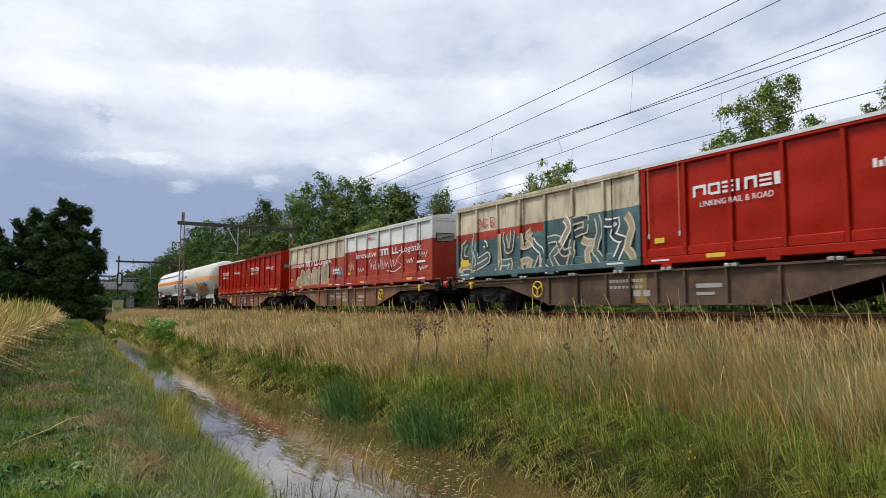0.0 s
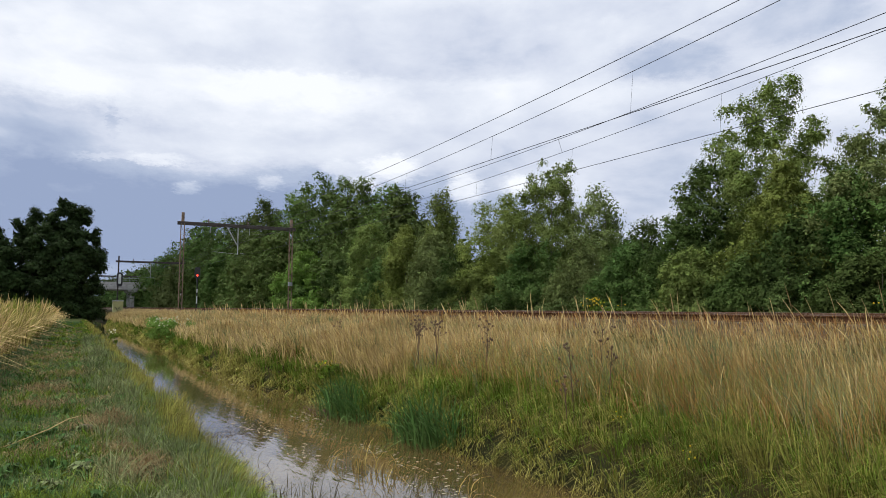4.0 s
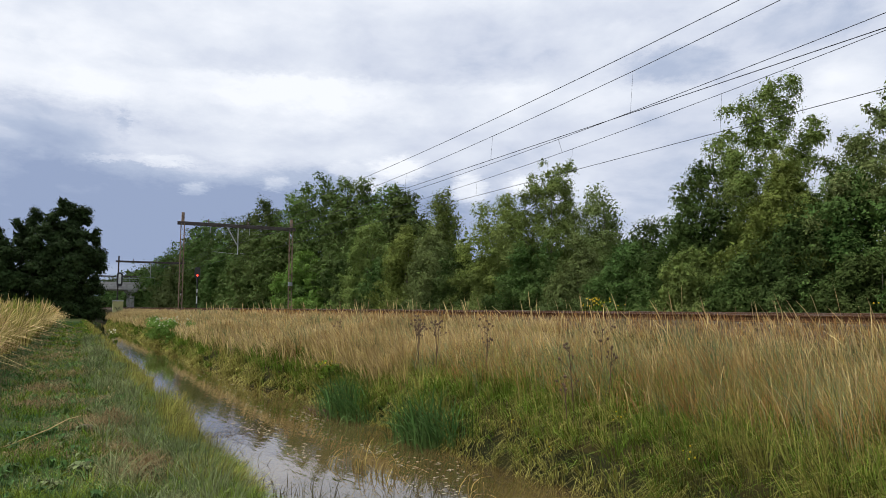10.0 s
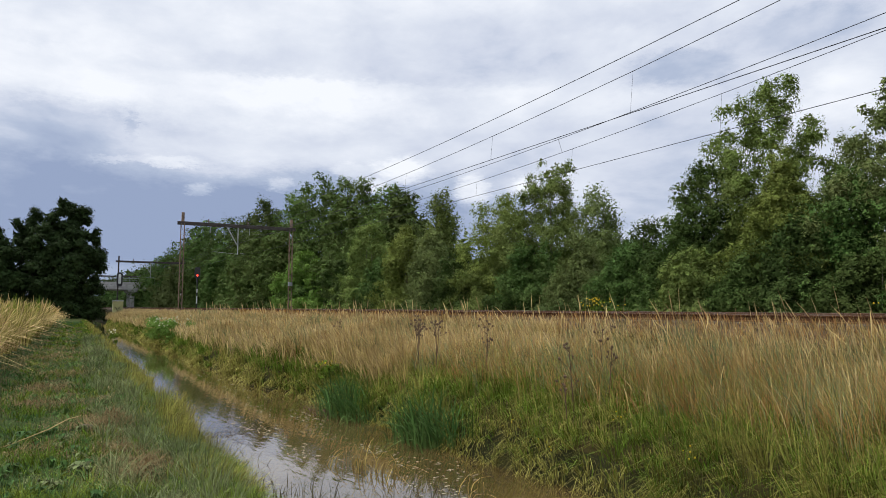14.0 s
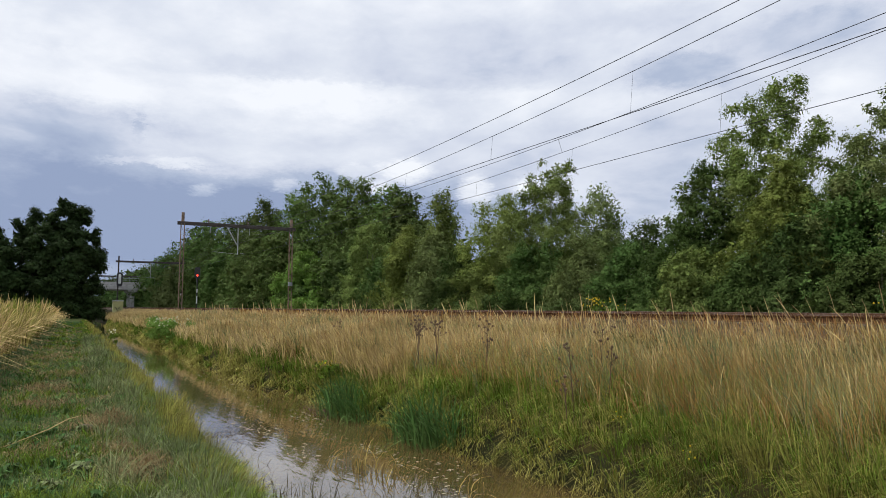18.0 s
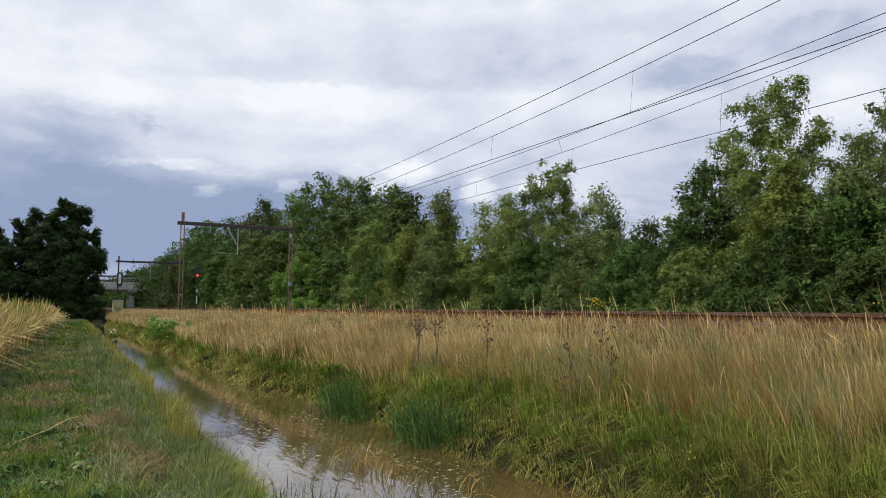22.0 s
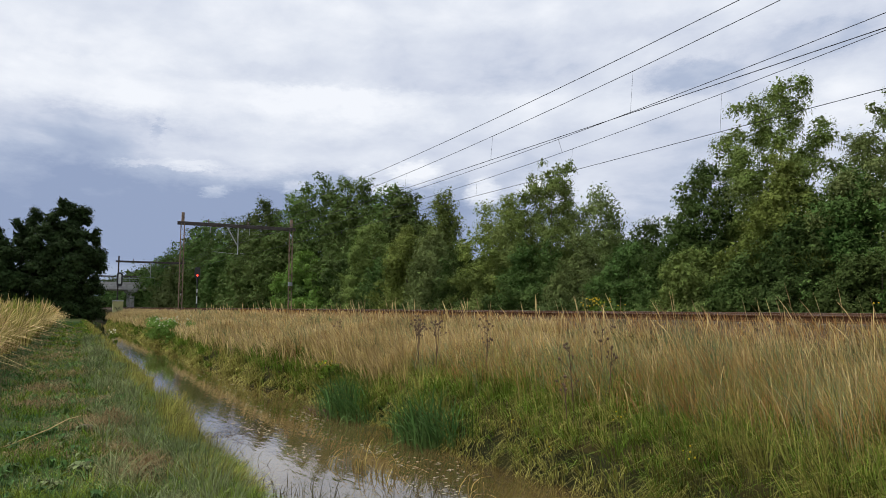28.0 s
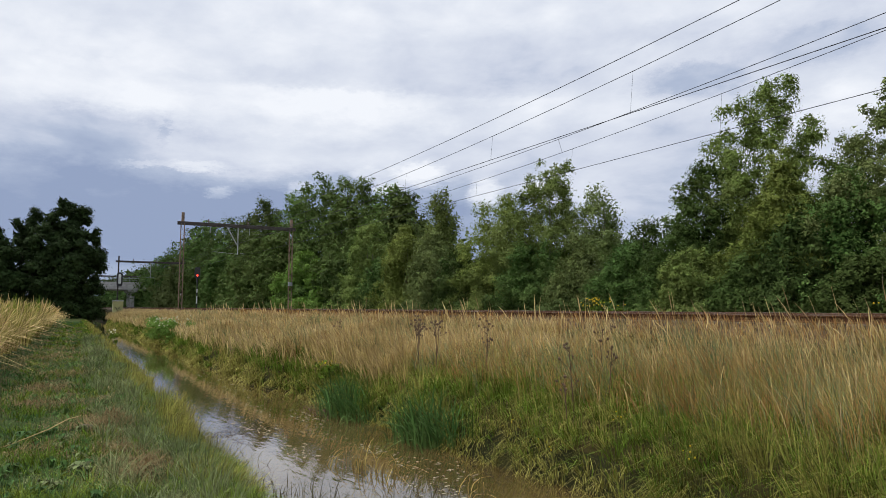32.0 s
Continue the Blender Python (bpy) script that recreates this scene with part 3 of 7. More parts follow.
def lattice_mast(parent, y, top, m):
    mast = part("mast", boxes((-0.17, -0.115, y - 0.19, y - 0.14, -0.6, top - 1.1), (-0.17, -0.115, y + 0.14, y + 0.19, -0.6, top - 1.1), (0.115, 0.17, y - 0.19, y - 0.14, -0.6, top - 1.1), (0.115, 0.17, y + 0.14, y + 0.19, -0.6, top - 1.1), (-0.13, 0.13, y - 0.13, y + 0.13, top - 1.25, top), bevel=0.008), m, parent)
    n = 11
    zs = [0.2 + (top - 1.6) * i / n for i in range(n + 1)]
    for i in range(n):
        part("lacing_bar", rods([((-0.12 if i % 2 else 0.12, y - 0.16, zs[i]), (0.12 if i % 2 else -0.12, y - 0.16, zs[i + 1])), ((0.14, y - 0.16 if i % 2 else y + 0.16, zs[i]), (0.14, y + 0.16 if i % 2 else y - 0.16, zs[i + 1]))], 0.02, 5), m, mast)
    part("footing", boxes((-0.4, 0.4, y - 0.4, y + 0.4, -1.2, -0.3), bevel=0.04), M["concrete"], mast)
    return mast


def build_portal(x, y0, y1, lattice=True):
    """A portal across both tracks; z from the rail's top."""
    p = empty("catenary_portal", pose(x, 0, RAIL_Z), "brown steel overhead line portal spanning both tracks", "railway portal", "overhead line portals")
    for y in (y0, y1):
        if lattice:
            lattice_mast(p, y, 9.65, M["mast"])
        else:
            part("mast", boxes((-0.12, 0.12, y - 0.12, y + 0.12, -0.6, 9.6), bevel=0.01), M["mast_dark"], p)
    part("beam", boxes((-0.14, 0.14, y0 - 0.5, y1 + 0.45, 8.4, 8.75), bevel=0.02), M["mast_dark"], p)
    mid = (NEAR_TRACK + FAR_TRACK) / 2
    drop = part("drop_tube", rods([((0, 17.2, 8.55), (0, 17.2, 5.6)), ((0, 16.0, 8.55), (0, 17.12, 6.6))], 0.06, 8), M["galvanised"], p, "pale galvanised Y-shaped bracket")
    for y in (NEAR_TRACK, FAR_TRACK):
        ins = bmesh.new()
        for k in range(4):
            rod(ins, (0, y - 0.2, 8.77 + 0.09 * k), (0, y - 0.2, 8.82 + 0.09 * k), 0.09, 8)
        rod(ins, (0, y - 0.2, 8.75), (0, y - 0.2, 9.15), 0.03, 6)
        part("insulator", ins, M["insulator"], p)
        part("registration_arm", rods([((0, 17.2, 5.65), (0, y + (0.4 if y < mid else -0.4), 5.8))], 0.015, 6), M["galvanised"], p)
        part("hanger", rods([((0, y, 8.45), (0, y, 7.7))], 0.025, 6), M["galvanised"], p)
    part("box", boxes((-0.2, 0.2, y1 - 0.2, y1 + 0.2, 2.4, 2.8), bevel=0.02), M["galvanised"], p)
    return p


PORTALS = [-3.0, -70.6, -137.0, -205.0, -273.0]
for _i, _x in enumerate(PORTALS):
    build_portal(_x, 11.7, 22.9, _i < 2)


def span(y, z, sag, x0, x1, n=14, dy=0.0):
    return [(x0 + (x1 - x0) * i / n, y + dy * (2 * i / n - 1), RAIL_Z + z - sag * 4 * (i / n) * (1 - i / n)) for i in range(n + 1)]


def build_line(y):
    """Feeder, messenger, contact wires and droppers of one track, span by span between the portals."""
    line = empty("overhead_line", pose(0, 0, 0), "thin dark overhead contact wires with droppers", "overhead wires", "overhead lines")
    for a, b in zip(PORTALS, PORTALS[1:]):
        for nm, z, sag, r, dy in (("feeder_wire", 8.0, 1.08, 0.011, 0), ("messenger_wire", 7.73, 1.42, 0.010, 0), ("contact_wire", 5.75, 0.05, 0.011, 0.22)):
            bm = bmesh.new()
            tube(bm, span(y - (0.2 if nm == "feeder_wire" else 0), z, sag, a, b, n=20, dy=dy), r, 5)
            w = part(nm, bm, M["wire"], line)
            if nm == "contact_wire":
                for s in range(9):
                    x = a - 3.25 - 7.06 * s - (0.0 if a > -10 else 1.0)
                    u = (x - a) / (b - a)
                    top = RAIL_Z + 7.73 - 1.42 * 4 * u * (1 - u)
                    part("dropper", rods([((x, y + 0.22 * (2 * u - 1), RAIL_Z + 5.75 - 0.2 * u * (1 - u)), (x, y, top))], 0.005, 4), M["wire"], w)
    u = (-21.0 - PORTALS[0]) / (PORTALS[1] - PORTALS[0])
    if y > 16:
        part("jumper", rods([((-21.0, y - 0.2, RAIL_Z + 8.0 - 1.08 * 4 * u * (1 - u)), (-21.0, y, RAIL_Z + 7.73 - 1.42 * 4 * u * (1 - u)))], 0.008, 4), M["wire"], line)
    return line


build_line(NEAR_TRACK)
build_line(FAR_TRACK)

# ---- the train ----
M["wagon_brown"] = material("brown_wagon_paint", [(0.055, 0.035, 0.024), (0.085, 0.054, 0.037), (0.13, 0.083, 0.056)], 1.2, 0.7, bump=0.06, dirt=(0.17, 0.095, 0.05, 0.55), dirt_scale=2.0, spec=0.2)
M["wagon_rust"] = material("rusty_orange_wagon_paint", [(0.13, 0.055, 0.03), (0.2, 0.085, 0.045), (0.25, 0.13, 0.08)], 1.2, 0.7, bump=0.06, dirt=(0.09, 0.06, 0.045, 0.7), dirt_scale=2.0, spec=0.2)
M["ochre"] = material("ochre_wagon_paint", [(0.2, 0.13, 0.04), (0.27, 0.18, 0.06)], 1.5, 0.7, bump=0.05, dirt=(0.12, 0.08, 0.05, 0.5), dirt_scale=2.0, spec=0.2)
M["grime"] = material("black_brake_grime", [(0.01, 0.009, 0.009), (0.022, 0.02, 0.018), (0.04, 0.035, 0.03)], 4.0, 0.9, bump=0.3, spec=0.08)
M["bogie_grey"] = material("dusty_grey_bogie", [(0.016, 0.015, 0.014), (0.034, 0.031, 0.028)], 4.0, 0.85, bump=0.2, spec=0.15)
M["red"] = material("glossy_red_container_paint", [(0.3, 0.011, 0.002), (0.36, 0.015, 0.003)], 0.8, 0.3, bump=0.12, bump_scale=1.6, dirt=(0.22, 0.01, 0.003, 0.4), spec=0.14)
M["red_old"] = material("faded_red_container_paint", [(0.27, 0.022, 0.012), (0.36, 0.036, 0.017), (0.4, 0.065, 0.035)], 0.9, 0.5, bump=0.06, dirt=(0.2, 0.1, 0.065, 0.45), spec=0.25)
M["cream"] = material("stained_cream_container_paint", [(0.4, 0.33, 0.21), (0.54, 0.46, 0.32), (0.62, 0.54, 0.4)], 1.0, 0.6, bump=0.06, dirt=(0.16, 0.09, 0.045, 0.85), dirt_scale=1.7, stretch=(2.4, 2.4, 0.45))
M["offwhite"] = material("off_white_container_paint", [(0.6, 0.6, 0.56), (0.7, 0.7, 0.66)], 1.0, 0.5, bump=0.05, dirt=(0.42, 0.38, 0.3, 0.35), dirt_scale=1.5)
M["teal"] = material("teal_spray_paint", [(0.035, 0.075, 0.08), (0.055, 0.11, 0.115), (0.08, 0.15, 0.145)], 1.2, 0.5, bump=0.04)
M["tarp"] = material("white_roof_tarpaulin", [(0.58, 0.6, 0.61), (0.68, 0.7, 0.71)], 1.0, 0.5, bump=0.1, dirt=(0.5, 0.5, 0.48, 0.3))
M["letter"] = plain("white_lettering", (0.78, 0.76, 0.74), 0.5)
M["letter_red"] = plain("red_lettering", (0.42, 0.05, 0.035), 0.5)
M["letter_blue"] = plain("blue_marking", (0.03, 0.07, 0.28), 0.4)
M["letter_black"] = plain("black_marking", (0.03, 0.03, 0.032), 0.5)
M["letter_grey"] = plain("grey_marking", (0.35, 0.34, 0.32), 0.5)
M["yellow"] = plain("yellow_marking", (0.72, 0.5, 0.03), 0.5)
M["pipe_cream"] = material("dirty_cream_pipe_paint", [(0.12, 0.09, 0.05), (0.3, 0.24, 0.12)], 4.0, 0.7, bump=0.05)
M["strap"] = plain("orange_strap", (0.5, 0.14, 0.06), 0.6)
M["buckle"] = plain("zinc_buckle", (0.5, 0.5, 0.5), 0.35, 0.8)
M["buffer_red"] = plain("red_buffer_paint", (0.5, 0.06, 0.035), 0.5)
M["buffer_dull"] = material("dull_red_wagon_paint", [(0.24, 0.05, 0.03), (0.32, 0.07, 0.04)], 1.5, 0.7, bump=0.05, dirt=(0.12, 0.08, 0.05, 0.6), dirt_scale=2.0, spec=0.2)
M["hazard"] = plain("orange_hazard_plate", (0.75, 0.16, 0.02), 0.5)
M["solebar_white"] = material("dusty_white_underframe", [(0.42, 0.42, 0.4), (0.55, 0.55, 0.53)], 1.5, 0.6, bump=0.05, dirt=(0.2, 0.16, 0.12, 0.5), dirt_scale=2.0)
M["spray_orange"] = plain("orange_spray_paint", (0.68, 0.17, 0.03), 0.5)
M["spray_yellow"] = plain("yellow_spray_paint", (0.75, 0.42, 0.06), 0.5)
M["spray_blue"] = plain("light_blue_spray_paint", (0.2, 0.48, 0.66), 0.5)
M["spray_cream"] = plain("cream_spray_paint", (0.56, 0.49, 0.34), 0.5)
M["spray_tan"] = material("tan_spray_paint", [(0.27, 0.21, 0.13), (0.42, 0.34, 0.22)], 2.0, 0.6, bump=0.04)
M["spray_haze"] = material("blue_grey_spray_paint", [(0.19, 0.11, 0.11), (0.25, 0.09, 0.075), (0.3, 0.05, 0.035)], 2.5, 0.6, bump=0.04)
M["teal_dark"] = material("dark_teal_spray_paint", [(0.018, 0.03, 0.035), (0.035, 0.055, 0.06)], 2.0, 0.5, bump=0.04)
M["spray_green"] = plain("green_spray_paint", (0.11, 0.25, 0.16), 0.5)


def stroke(points, width, y, bm=None, thick=0.003):
    """A flat painted line in the xz plane, proud of a side at y (which faces -y)."""
    bm = bm or bmesh.new()
    pts = [Vector((p[0], 0, p[1])) for p in points]
    left, right = [], []
    for i, p in enumerate(pts):
        d = (pts[min(i + 1, len(pts) - 1)] - pts[max(i - 1, 0)]).normalized()
        nrm = Vector((-d.z, 0, d.x)) * width / 2
        left.append(bm.verts.new((p.x + nrm.x, y - thick, p.z + nrm.z)))
        right.append(bm.verts.new((p.x - nrm.x, y - thick, p.z - nrm.z)))
    for i in range(len(pts) - 1):
        bm.faces.new((left[i], left[i + 1], right[i + 1], right[i]))
    return bm


def bars(rects, y, thick=0.003):
    """Flat marks on a side facing -y: (x0, x1, z0, z1)."""
    bm = bmesh.new()
    for x0, x1, z0, z1 in rects:
        box(bm, x0, x1, y - thick, y + 0.002, z0, z1)
    return bm


def bogie(parent, x, mat, label=""):
    """A two-axle bogie with leaf-free coil springs, wheels under it; returns its wheelsets."""
    b = part("bogie", boxes((x - 0.25, x + 0.25, -0.95, 0.95, 0.45, 0.72), (x - 1.15, x + 1.15, -0.55, -0.45, 0.45, 0.6), (x - 1.15, x + 1.15, 0.45, 0.55, 0.45, 0.6), bevel=0.02), M["grime"], parent, label)
    for s in (-1, 1):
        bm = bmesh.new()
        prism(bm, [(x - 1.3, 0.62), (x - 1.25, 0.74), (x - 0.45, 0.8), (x - 0.35, 0.88), (x + 0.35, 0.88), (x + 0.45, 0.8), (x + 1.25, 0.74), (x + 1.3, 0.62), (x + 0.55, 0.58), (x + 0.3, 0.34), (x - 0.3, 0.34), (x - 0.55, 0.58)], s * 1.0 - 0.05, s * 1.0 + 0.05)
        part("side_frame", bm, mat, b)
        bm = bmesh.new()
        for q in range(4):
            tube(bm, [(x + (0.75 - 0.12 * q) * u, s * 1.09, 0.8 - 0.05 * q - 0.16 * (1 - u * u)) for u in (-1, -0.6, -0.2, 0.2, 0.6, 1)], 0.022, 4)
        part("leaf_spring", bm, M["grime"], b)
        for a in (-0.9, 0.9):
            bm = boxes((x + a - 0.16, x + a + 0.16, s * 1.07 - 0.1, s * 1.07 + 0.1, 0.33, 0.6), bevel=0.03)
            rod(bm, (x + a, s * 1.1, 0.46), (x + a, s * 1.2, 0.46), 0.11, 10)
            part("axlebox", bm, mat, b)
            for side in (-0.27, 0.27):
                bm = bmesh.new()
                tube(bm, [(x + a + side + 0.075 * math.cos(q), s * 1.05 + 0.075 * math.sin(q), 0.34 + 0.3 * q / 28.3) for q in [28.3 * k / 36 for k in range(37)]], 0.02, 4)
                part("coil_spring", bm, M["grime"], b)
    sets = []
    for a in (-0.9, 0.9):
        bm = bmesh.new()
        m = Matrix.Rotation(radians(90), 4, "Z")
        for s in (-1, 1):
            y = s * 0.75
            lathe(bm, [(y - 0.07, 0.0), (y - 0.07, 0.2), (y - 0.03 * s, 0.36), (y - 0.065, 0.42), (y - 0.065, 0.462), (y + 0.065, 0.455), (y + 0.065, 0.41), (y + 0.03 * s, 0.34), (y + 0.07, 0.19), (y + 0.07, 0.0)], 22, m)
        rod(bm, (0, -1.0, 0), (0, 1.0, 0), 0.09, 10)
        w = part("wheelset", bm, M["grime"], b)
        w.location = (x + a, 0, 0.46)
        sets.append(w)
    return sets


def buffers(parent, half, mat):
    for e in (-1, 1):
        for s in (-0.875, 0.875):
            bm = bmesh.new()
            rod(bm, (e * (half - 0.62), s, 1.06), (e * (half - 0.25), s, 1.06), 0.13, 14)
            rod(bm, (e * (half - 0.3), s, 1.06), (e * (half - 0.04), s, 1.06), 0.09, 12)
            b = part("buffer", bm, mat, parent)
            bm = bmesh.new()
            rod(bm, (e * (half - 0.05), s, 1.06), (e * half, s, 1.06), 0.23, 16)
            part("buffer_head", bm, M["grime"], b)
        bm = rods([((e * (half - 0.7), 0, 1.02), (e * half, 0, 0.92))], 0.05, 6)
        part("screw_coupling", bm, M["grime"], parent)


WHEELSETS = []


def flat_wagon(x, paint, label, wheel_end, tones):
    w = empty("container_wagon", pose(x, NEAR_TRACK, RAIL_Z), label, "freight wagon", "wagons of the passing freight train")
    for s in (-1, 1):
        bm = bmesh.new()
        prism(bm, [(-9.2, 0.88), (-9.2, 1.08), (9.2, 1.08), (9.2, 0.88), (6.1, 0.86), (3.75, 0.24), (-3.75, 0.24), (-6.1, 0.86)], s * 1.18 - 0.015, s * 1.18 + 0.015)
        side = part("side_sill", bm, paint, w)
        part("flange", boxes((-9.2, 9.2, min(s * 1.16, s * 1.27), max(s * 1.16, s * 1.27), 1.05, 1.1), (-3.75, 3.75, min(s * 1.16, s * 1.27), max(s * 1.16, s * 1.27), 0.22, 0.26)), paint, side)
        for k, rx in enumerate((-3.72, -2.45, -1.3, -0.45, 0.45, 1.3, 2.45, 3.72)):
            part("rib", boxes((rx - 0.03, rx + 0.03, min(s * 1.18, s * 1.26), max(s * 1.18, s * 1.26), 0.26, 1.05)), paint, side)
    part("centre_sill", boxes((-9.3, 9.3, -0.3, 0.3, 0.7, 1.1), (-9.35, -9.1, -1.2, 1.2, 0.8, 1.16), (9.1, 9.35, -1.2, 1.2, 0.8, 1.16), (-3.5, 3.5, -1.1, 1.1, 1.0, 1.06)), M["grime"], w)
    for cx in (-5.4, -2.0, 2.0, 5.4):
        part("cross_member", boxes((cx - 0.08, cx + 0.08, -1.17, 1.17, 0.7, 1.1)), M["grime"], w)
    for e in (-7.1, 7.1):
        WHEELSETS.extend(bogie(w, e, M["bogie_grey"]))
    buffers(w, 9.87, M["buffer_red"])
    # brake wheel
    bm = bmesh.new()
    tube(bm, [(wheel_end * 4.25 + 0.24 * math.cos(a), -1.24, 0.72 + 0.24 * math.sin(a)) for a in [2 * math.pi * k / 20 for k in range(21)]], 0.022, 6)
    for k in range(3):
        a = 2 * math.pi * k / 3 + 0.5
        rod(bm, (wheel_end * 4.25, -1.24, 0.72), (wheel_end * 4.25 + 0.23 * math.cos(a), -1.24, 0.72 + 0.23 * math.sin(a)), 0.025, 6)
    part("brake_wheel", bm, M["yellow"], w, "yellow hand brake wheel")
    # container locks
    for lx in (-8.6, -6.8, -4.9, -2.6, -0.8, 0.8, 2.6, 4.9, 6.8, 8.6):
        part("container_lock", boxes((lx - 0.16, lx - 0.02, -1.31, -1.2, 1.07, 1.15), (lx + 0.02, lx + 0.16, -1.31, -1.2, 1.07, 1.15), bevel=0.01), M["galvanised"], w)
    # shunter's rails and yellow corner hook
    for e in (-1, 1):
        bm = bmesh.new()
        tube(bm, [(e * 9.2, -1.2, 0.95), (e * 9.25, -1.28, 1.28), (e * 9.6, -1.28, 1.28), (e * 9.62, -1.2, 0.98)], 0.013, 6)
        part("hand_rail", bm, M["pipe_cream"], w)
        part("hook", boxes((e * 7.95 - 0.12, e * 7.95 + 0.12, -1.3, -1.2, 0.98, 1.05), (e * 7.95 - 0.05, e * 7.95 + 0.05, -1.3, -1.22, 0.82, 1.0), bevel=0.01), M["yellow"], w, "yellow lashing hook")
        part("air_pipe", rods([((e * 5.0, -1.2, 0.98), (e * 8.4, -1.24, 0.96))], 0.014, 6), M["pipe_cream"], w)
    for k, (a, b) in enumerate(((-3.68, -2.5), (-2.4, -1.35), (-1.25, -0.5), (-0.4, 0.4), (0.5, 1.25), (1.35, 2.4), (2.5, 3.68))):
        tone = tones[k % len(tones)]
        if tone != paint:
            part("sill_panel", bars([(a, b, 0.27, 1.04)], -1.198, 0.002), tone, w, "repainted side panel")
    if paint is M["wagon_rust"] and wheel_end > 0:
        for sx, sw, sz in ((-5.3, 1.1, 0.62), (-2.1, 0.55, 0.5), (-1.2, 0.7, 0.5)):
            scribble(w, sx, sz, sw, 0.32, -1.203, M["spray_cream"], int(sx * 10), 0.022, 11)
    if paint is M["wagon_rust"] and wheel_end < 0:
        scribble(w, 3.9, 0.45, 0.5, 0.42, -1.203, M["spray_cream"], 71, 0.024, 9)
    # markings: number panels and plates, as bars
    part("stencil", bars([(-1.2 + 0.12 * k, -1.2 + 0.12 * k + 0.085, 0.82, 0.9) for k in range(10)] + [(-1.2 + 0.15 * k, -1.2 + 0.15 * k + 0.1, 0.66, 0.73) for k in range(8)] + [(-0.35, -0.1, 0.45, 0.6), (-0.02, 0.2, 0.45, 0.6)], -1.202), M["letter_grey"], w)
    part("stencil", bars([(1.6, 2.3, 0.62, 0.72), (1.6, 2.1, 0.45, 0.52)], -1.202), M["letter_grey"], w)
    part("repair_patch", bars([(-0.3, 0.1, 0.27, 1.04)], -1.2005, 0.002), M["ochre"], w, "ochre painted panel")
    return w


